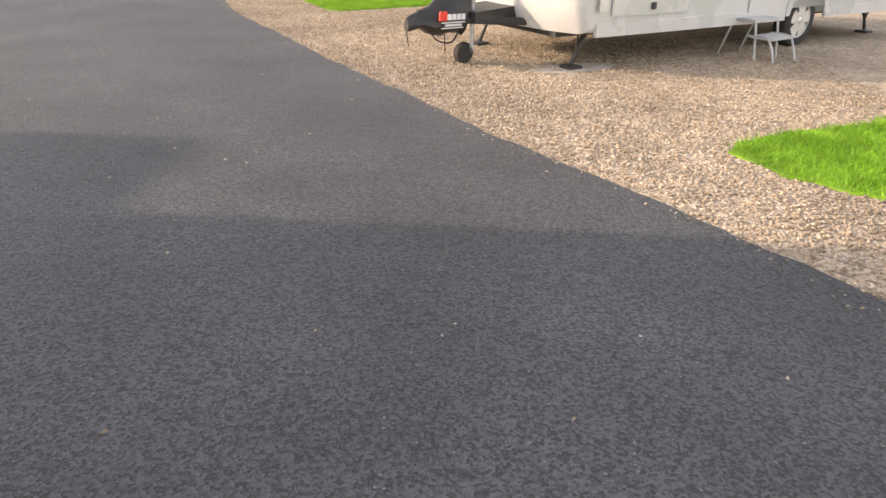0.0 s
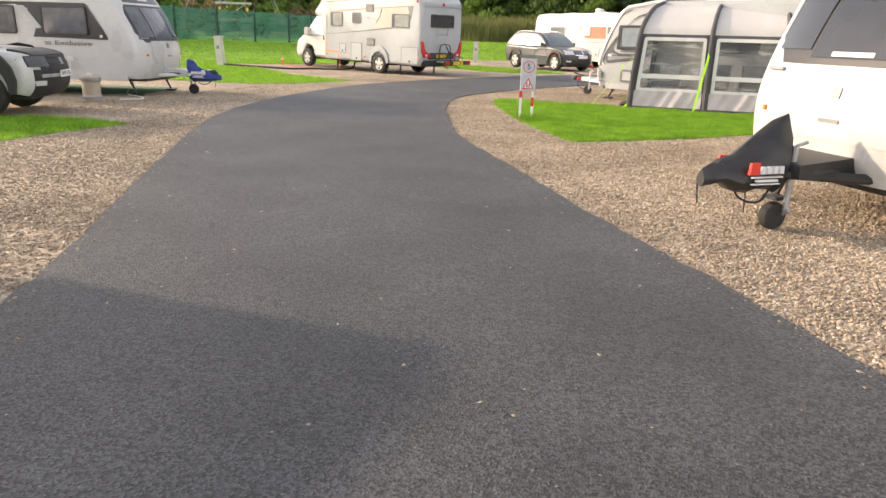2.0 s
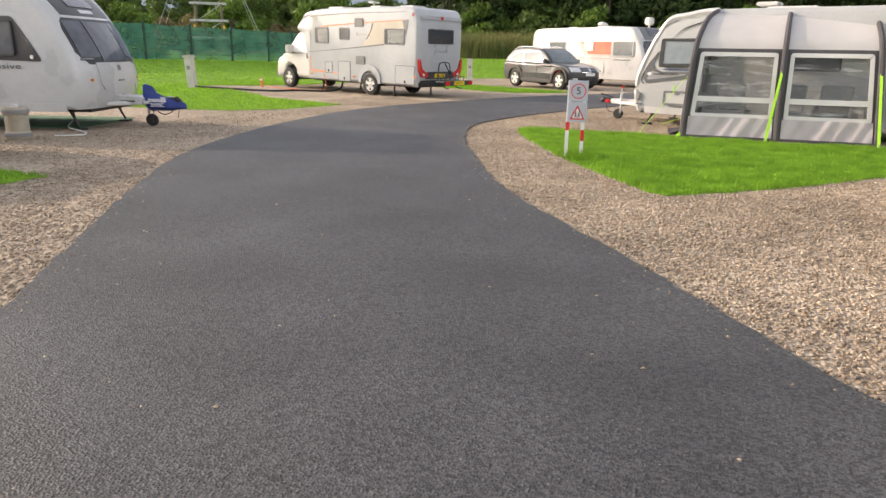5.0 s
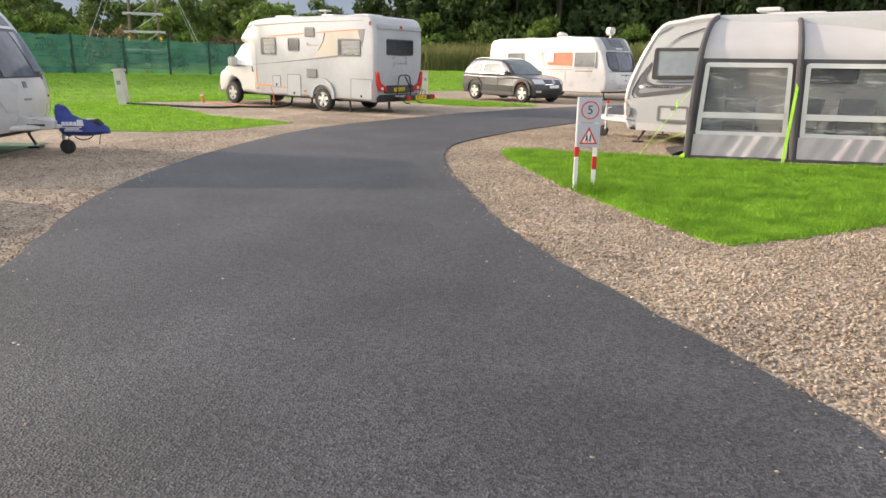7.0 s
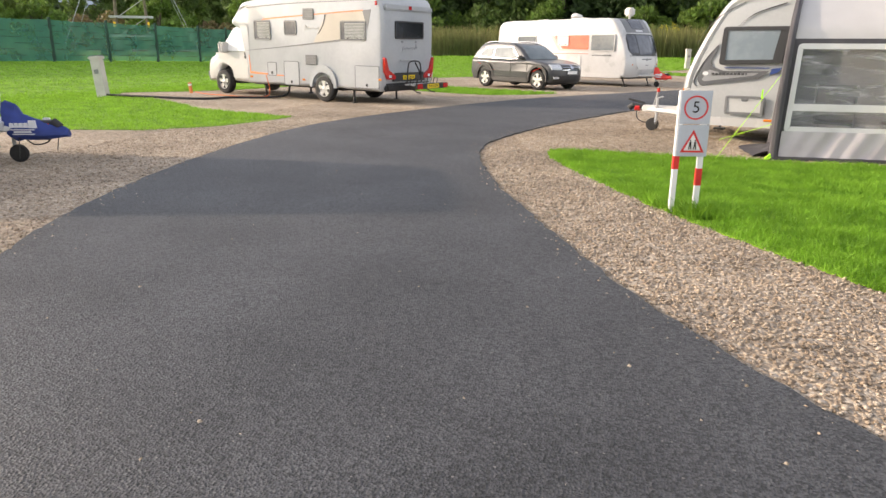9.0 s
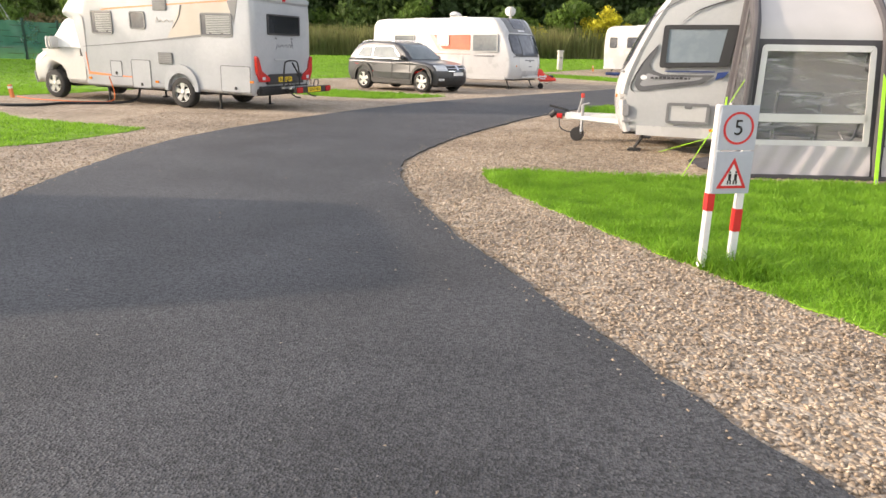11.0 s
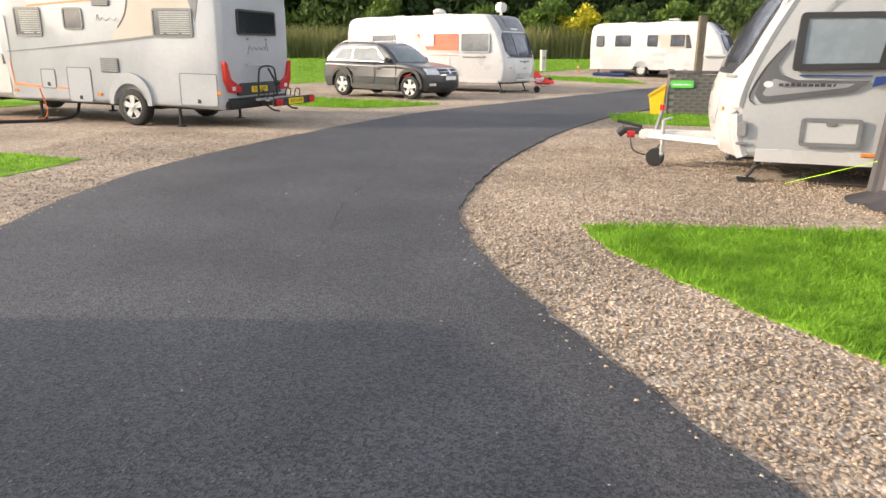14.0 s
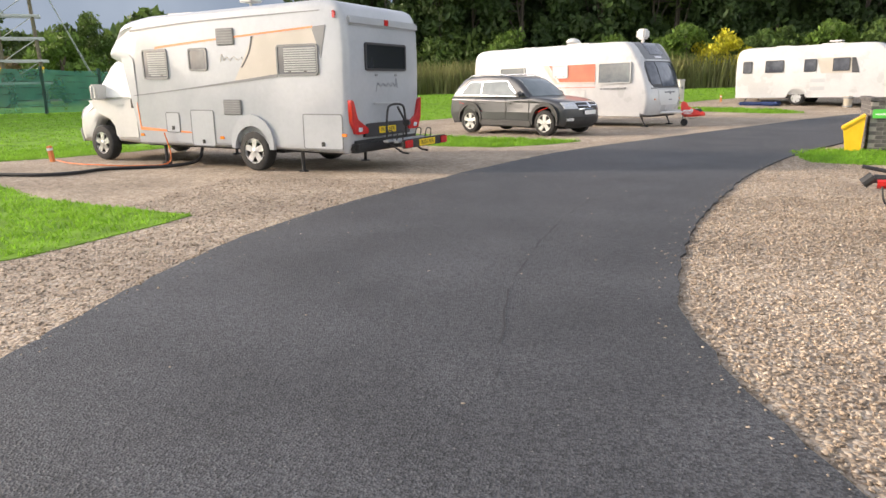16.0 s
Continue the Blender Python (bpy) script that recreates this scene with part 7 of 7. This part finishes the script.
def tree_kind(seed, height, radius, base, leaf, n=2600, size=0.30, clumps=26):
    rng = np.random.default_rng(seed)
    pts, cc = crown_points(rng, n, clumps, radius, height - base, base)
    crown = array_mesh("crown", leaf_cloud(rng, pts, size), 5, LEAF_FACES, leaf)
    bm = bmesh.new()
    top = base + (height - base) * 0.7
    trunk = [(0, 0, -0.3), (0.05, 0.03, base * 0.6), (0.12, -0.05, base + 0.2 * (height - base)), (0.0, 0.1, top)]
    for (a, b), (r0, r1) in zip(zip(trunk, trunk[1:]), ((0.24, 0.19), (0.19, 0.13), (0.13, 0.04))):
        rod(bm, a, b, r0, 8, r1)
    for k in range(8):
        c = cc[k % len(cc)]
        z = base + (height - base) * rng.uniform(0.05, 0.5)
        rod(bm, (0.05, 0.0, z), (c[0], c[1], max(z, c[2])), 0.07, 5, 0.02)
    bmesh.ops.recalc_face_normals(bm, faces=bm.faces)
    me = bpy.data.meshes.new("trunk")
    bm.to_mesh(me)
    bm.free()
    me.materials.append(MATS["bark"])
    return me, crown


def plant(name, kind, x, y, label, category, scale=1.0, turn=0.0, group=""):
    root = thing(name, pose(x, y, ground_z(x, y), 0, 0, turn) @ Matrix.Scale(scale, 4), label, category, group)
    for nm, me in zip(("trunk", "crown"), kind):
        ob = new(nm, me)
        ob.parent = root
    return root


KINDS = [tree_kind(11, 11.5, 3.4, 1.2, "leaf_dark", 6000, 0.24, 40), tree_kind(12, 12.5, 3.8, 1.0, "leaf_mid", 6000, 0.24, 42), tree_kind(13, 10.0, 3.2, 0.8, "leaf_dark", 6000, 0.22, 36), tree_kind(14, 9.0, 3.4, 0.5, "leaf_mid", 5500, 0.24, 34)]
SHRUB = [tree_kind(21, 3.2, 2.0, 0.15, "leaf_light", 3600, 0.15, 22), tree_kind(22, 3.6, 2.0, 0.2, "leaf_yellow", 3800, 0.14, 22), tree_kind(23, 3.0, 2.2, 0.1, "leaf_mid", 3600, 0.15, 22), tree_kind(24, 2.2, 1.9, 0.1, "heath", 3000, 0.13, 18)]
_r = random.Random(5)
# belt behind the reeds
for k in range(24):
    x = -27 + k * 3.1 + _r.uniform(-0.8, 0.8)
    plant("tree", KINDS[_r.choice((0, 0, 2, 1, 2))], x, 71 + 0.04 * (x + 10) + _r.uniform(-1.5, 1.5), "tall dark green broadleaf tree in the belt behind the site", "tree", _r.uniform(0.85, 1.15), _r.uniform(0, 360), "tree belt")
# lower trees and bushes beyond the fence
for k in range(13):
    a = radians(100 + k * 5.6)
    d = _r.uniform(80, 100)
    plant("tree", KINDS[_r.choice((1, 3, 3, 3))], -6 + d * math.cos(a), 14 + d * math.sin(a), "green broadleaf tree on the rise beyond the fence", "tree", _r.uniform(0.75, 0.95), _r.uniform(0, 360), "trees beyond the fence")
for k in range(14):
    a = radians(112 + k * 4.4)
    d = _r.uniform(52, 62)
    plant("bush", SHRUB[_r.choice((2, 3, 0, 0))], -6 + d * math.cos(a), 14 + d * math.sin(a), "rough green bush on the bank beyond the fence", "bush", _r.uniform(0.9, 1.6), _r.uniform(0, 360), "bushes beyond the fence")
for x, y, k, s in ((2.3, 63.5, 1, 0.9), (-2.7, 64.5, 1, 0.62), (0.2, 64.5, 0, 1.15), (5.6, 64.5, 2, 1.1), (9.0, 64.0, 0, 1.1), (-4.4, 65.5, 0, 1.0), (13, 63, 2, 1.2), (17, 63, 2, 1.1), (-12, 67, 0, 1.2), (-17, 67, 2, 1.2), (-22, 67, 0, 1.3)):
    plant("bush", SHRUB[k], x, y, "bright yellow-green bush among the reeds" if k == 1 else "leafy green bush at the edge of the belt", "bush", s, x * 40, "bushes at the belt")

# grey-blue cloud bank low over the woods
def cloud_bank():
    m, nd, lk, bs = nodes_of("cloud_grey")
    em = nd.new("ShaderNodeEmission")
    tc, n, r = nd.new("ShaderNodeTexCoord"), nd.new("ShaderNodeTexNoise"), nd.new("ShaderNodeValToRGB")
    n.inputs["Scale"].default_value, n.inputs["Detail"].default_value = 0.02, 6
    r.color_ramp.elements[0].position, r.color_ramp.elements[0].color = 0.3, (0.085, 0.115, 0.16, 1)
    r.color_ramp.elements[1].position, r.color_ramp.elements[1].color = 0.75, (0.15, 0.19, 0.24, 1)
    lk.new(tc.outputs["Object"], n.inputs["Vector"])
    lk.new(n.outputs[0], r.inputs[0])
    lk.new(r.outputs[0], em.inputs[0])
    out = next(k for k in nd if k.type == "OUTPUT_MATERIAL")
    lk.new(em.outputs[0], out.inputs["Surface"])
    MATS["cloud_grey"] = m
    bm = bmesh.new()
    arc = [radians(20 + 140 * k / 28) for k in range(29)]
    g = [[bm.verts.new((260 * math.cos(a), 260 * math.sin(a), z + (6 * math.sin(5 * a) + 4 * math.sin(13 * a) if z > 0 else 0))) for a in arc] for z in (-3, 75)]
    for k in range(28):
        bm.faces.new((g[0][k], g[0][k + 1], g[1][k + 1], g[1][k]))
    ob = link_mesh("backdrop", bm, "cloud_grey")
    tagged(ob, "low grey-blue cloud bank beyond the woods", "sky", kind="structure")


cloud_bank()

# far woods: a dense joined mass behind the front trees
rng = np.random.default_rng(3)
n = 52000
u = rng.uniform(0, 1, n)
x = -34 + 92 * u
y = 76 + rng.uniform(0, 5, n) + 1.5 * np.sin(x * 0.5)
top = 11 + 2.0 * np.sin(x * 0.31) + 1.4 * np.sin(x * 0.83 + 1) - 7.5 * np.clip((-20 - x) / 12, 0, 1)
z = 0.8 + top * rng.uniform(0, 1, n) ** 0.8
P = np.stack([x, y, z], 1)
tagged(new("far_wood", array_mesh("far_wood", leaf_cloud(rng, P, 0.55), 5, LEAF_FACES, "leaf_dark")), "dense dark woodland behind the front trees", "woodland", "", "stuff")
n = 42000
a = np.radians(rng.uniform(96, 176, n))
d = rng.uniform(105, 125, n)
top = 9.0 + 2.2 * np.sin(a * 21) + 1.5 * np.sin(a * 47 + 1)
P = np.stack([-6 + d * np.cos(a), 14 + d * np.sin(a), 0.5 + top * rng.uniform(0, 1, n) ** 0.8], 1)
tagged(new("hill_wood", array_mesh("hill_wood", leaf_cloud(rng, P, 0.8), 5, LEAF_FACES, "leaf_mid")), "wooded rise far beyond the fence", "woodland", "", "stuff")


# reeds and rough grass in front of the belt
def blades(rng, pos, height, width, lean):
    n = len(pos)
    th = rng.uniform(0, 2 * math.pi, n)
    side = np.stack([np.cos(th), np.sin(th), np.zeros(n)], 1) * (width * rng.uniform(0.6, 1.3, n))[:, None]
    out = rng.normal(size=(n, 3)) * lean
    out[:, 2] = 0
    h = (height * rng.uniform(0.55, 1.2, n))[:, None]
    up = np.array([0, 0, 1.0])
    return np.stack([pos - side, pos + side, pos + side * 0.7 + up * h * 0.55 + out * h * 0.35, pos + up * h + out * h, pos - side * 0.7 + up * h * 0.55 + out * h * 0.35], 1)


BLADE = [(0, 1, 2, 4), (4, 2, 3)]
n = 26000
x = rng.uniform(-28, 26, n)
y = 60.5 + rng.uniform(0, 4.5, n) + 0.8 * np.sin(x * 0.4)
P = np.stack([x, y, np.array([ground_z(a, b) for a, b in zip(x, y)])], 1)
tagged(new("reeds", array_mesh("reeds", blades(rng, P, 2.0, 0.035, 0.16), 5, BLADE, "reed")), "tall dry yellow-green reeds and nettles before the trees", "reeds", "", "stuff")
n = 5000
x, y = rng.uniform(-32.8, -31.2, n), rng.uniform(14, 38, n)
P = np.stack([x - 0.4, y, np.array([ground_z(p, q) for p, q in zip(x, y)])], 1)
tagged(new("rough_grass", array_mesh("rough_grass", blades(rng, P, 0.7, 0.02, 0.25), 5, BLADE, "leaf_mid")), "rough weeds along the foot of the fence", "weeds", "", "stuff")


# ---- mown grass blades on the lawns ----
def inside(px, py, poly):
    c = np.zeros(len(px), bool)
    n = len(poly)
    for k in range(n):
        (x0, y0), (x1, y1) = poly[k], poly[k - 1]
        if y0 == y1:
            continue
        c ^= ((y0 > py) != (y1 > py)) & (px < (x1 - x0) * (py - y0) / (y1 - y0) + x0)
    return c


def lawn_blades(poly, density, height, width, clip=None):
    xs, ys = [p[0] for p in poly], [p[1] for p in poly]
    x0, x1, y0, y1 = min(xs), max(xs), min(ys), max(ys)
    if clip:
        x0, x1, y0, y1 = max(x0, clip[0]), min(x1, clip[1]), max(y0, clip[2]), min(y1, clip[3])
    n = int((x1 - x0) * (y1 - y0) * density)
    px, py = rng.uniform(x0, x1, n), rng.uniform(y0, y1, n)
    ok = inside(px, py, poly)
    px, py = px[ok] + rng.normal(size=ok.sum()) * 0.025, py[ok] + rng.normal(size=ok.sum()) * 0.025
    pz = np.array([ground_z(a, b) for a, b in zip(px, py)]) + 0.004
    tuft = 1 + 0.30 * np.sin(px * 9.1 + 2.3 * np.sin(py * 4.7)) * np.sin(py * 8.3 + 1.9 * np.sin(px * 5.1)) + 0.25 * np.sin(px * 2.7 + py * 1.9) * np.sin(py * 3.1 - px)
    return blades(rng, np.stack([px, py, pz], 1), height * np.clip(tuft, 0.35, 1.7), width, 0.6)


GB = [lawn_blades(LAWN_F, 4200, 0.055, 0.0045, (-5, 4, 12, 19)), lawn_blades(LAWN_F, 3800, 0.13, 0.0055, (-3.7, -2.9, 14.3, 14.9)), lawn_blades(LAWN_H, 2500, 0.05, 0.005, (2.5, 5.5, 4, 8)), lawn_blades(LAWN_A, 1500, 0.06, 0.006, (-12, -8, 6, 11)), lawn_blades(LAWN_B, 520, 0.05, 0.010, (-20, -10.5, 17, 30)), lawn_blades(LAWN_C, 450, 0.08, 0.012), lawn_blades(LAWN_G, 700, 0.06, 0.008), lawn_blades(LAWN_E, 260, 0.09, 0.016), lawn_blades(LAWN_B, 90, 0.05, 0.022, (-33, -18, 14, 50)), lawn_blades(LAWN_D, 60, 0.06, 0.022, (-24, 14, 39, 60))]
tagged(new("grass", array_mesh("grass", np.concatenate(GB), 5, BLADE, "grass_blade")), "short bright green mown grass blades", "grass", "", "stuff")

# ---- loose gravel ----
OCT = [(0, 2, 4), (2, 1, 4), (1, 3, 4), (3, 0, 4), (2, 0, 5), (1, 2, 5), (3, 1, 5), (0, 3, 5)]


def stones(px, py, lo, hi, up=0.0):
    n = len(px)
    s = rng.uniform(lo, hi, n) / 2
    e = np.array([[1, 0, 0], [-1, 0, 0], [0, 1, 0], [0, -1, 0], [0, 0, 1], [0, 0, -1]], float)
    v = e[None] * s[:, None, None] * np.array([1.15, 0.9, 0.62]) * rng.uniform(0.7, 1.25, (n, 6, 1)) + rng.normal(size=(n, 6, 3)) * s[:, None, None] * 0.22
    th = rng.uniform(0, 2 * math.pi, n)
    c, t = np.cos(th)[:, None], np.sin(th)[:, None]
    w = np.stack([v[..., 0] * c - v[..., 1] * t, v[..., 0] * t + v[..., 1] * c, v[..., 2]], -1)
    z = np.array([ground_z(a, b) for a, b in zip(px, py)]) + up + s * 0.30
    return w + np.stack([px, py, z], -1)[:, None, :]


ROAD_POLY = ROAD_R + ROAD_L[::-1]
NOT = [LAWN_A, LAWN_B, LAWN_F, LAWN_G, LAWN_H]
got = []
for x0, x1, y0, y1, dens in ((0.0, 4.5, 2.5, 8.0, 1300), (-5.0, 1.5, 6.0, 14.5, 1300), (1.5, 4.5, 8.0, 11.0, 700), (-6.4, -3.0, 14.5, 18.5, 1300), (-6.4, -2.0, 18.5, 23.0, 1000), (-5.5, -1.0, 23.0, 29.0, 450), (-8.6, -3.0, 3.0, 11.0, 1000), (-11.5, -7.0, 11.0, 18.0, 420), (-12.0, -8.5, 18.0, 24.5, 380), (-1.5, 2.5, 12.0, 16.0, 500), (-2.5, 0.0, 18.0, 21.0, 400)):
    n = int((x1 - x0) * (y1 - y0) * dens)
    px, py = rng.uniform(x0, x1, n), rng.uniform(y0, y1, n)
    ok = ~inside(px, py, ROAD_POLY)
    for poly in NOT:
        ok &= ~inside(px, py, poly)
    got.append(stones(px[ok], py[ok], 0.012, 0.031))
tagged(new("gravel", array_mesh("gravel", np.concatenate(got), 6, OCT, "gravel_stone")), "loose buff and brown gravel stones beside the road", "gravel", "", "stuff")
# strays on the tarmac, thick along its edges
px, py = [], []
for e, s in ((ROAD_R, 1), (ROAD_L, -1)):
    q = resample(e, 2200)
    for (x, y), (x2, y2) in zip(q, q[1:]):
        if 1.0 < y < 27 and rng.random() < 0.75:
            l = math.hypot(x2 - x, y2 - y)
            o = s * abs(rng.normal()) * 0.09
            px.append(x - (y2 - y) / l * o)
            py.append(y + (x2 - x) / l * o)
n = 900
ax, ay = rng.uniform(-9.5, 3, n), rng.uniform(0, 27, n)
ok = inside(ax, ay, ROAD_POLY)
px, py = np.concatenate([px, ax[ok]]), np.concatenate([py, ay[ok]])
tagged(new("stray_chippings", array_mesh("stray_chippings", stones(px, py, 0.006, 0.024, 0.020), 6, OCT, "gravel_stone")), "stray pale chippings on the tarmac", "chippings", "", "stuff")

# a worn seam along the road, and pale fines under the steadies
seam = spline([(-6.7, 15.5), (-6.85, 17.3), (-6.95, 19.0), (-6.7, 21.2), (-6.0, 24.0), (-4.9, 27.2), (-3.2, 30.2)], 12)
bm = bmesh.new()
row = []
for k, (x, y) in enumerate(seam):
    w = 0.005 + 0.003 * math.sin(k * 1.7)
    o = 0.03 * noise.noise((x * 3, y * 3, 4))
    row.append((bm.verts.new((x + o - w, y, ground_z(x, y) + 0.0265)), bm.verts.new((x + o + w, y, ground_z(x, y) + 0.0265))))
for k, (a, b) in enumerate(zip(row, row[1:])):
    if noise.noise((k * 0.37, 2.0, 5.0)) > -0.1 and k > 12:
        bm.faces.new((a[0], a[1], b[1], b[0]))
tagged(link_mesh("road_seam", bm, "seam_bitumen"), "thin dark worn seam in the tarmac", "seam", "", "structure")
for x, y, sx, sy, turn in ((1.7, 8.6, 0.5, 0.2, 35), (-1.2, 20.25, 1.7, 0.3, -14)):
    o = [(x + sx * math.cos(a) * math.cos(radians(turn)) * q - sy * math.sin(a) * math.sin(radians(turn)) * q, y + sx * math.cos(a) * math.sin(radians(turn)) * q + sy * math.sin(a) * math.cos(radians(turn)) * q) for a, q in ((2 * math.pi * k / 40, 1 + 0.18 * noise.noise((k * 0.7, x, y))) for k in range(40))]
    sheet("pale_fines", o, 0.006, "concrete", 1.0, 0.01, "pale compacted stone dust under the caravan legs", "structure", "stone dust")
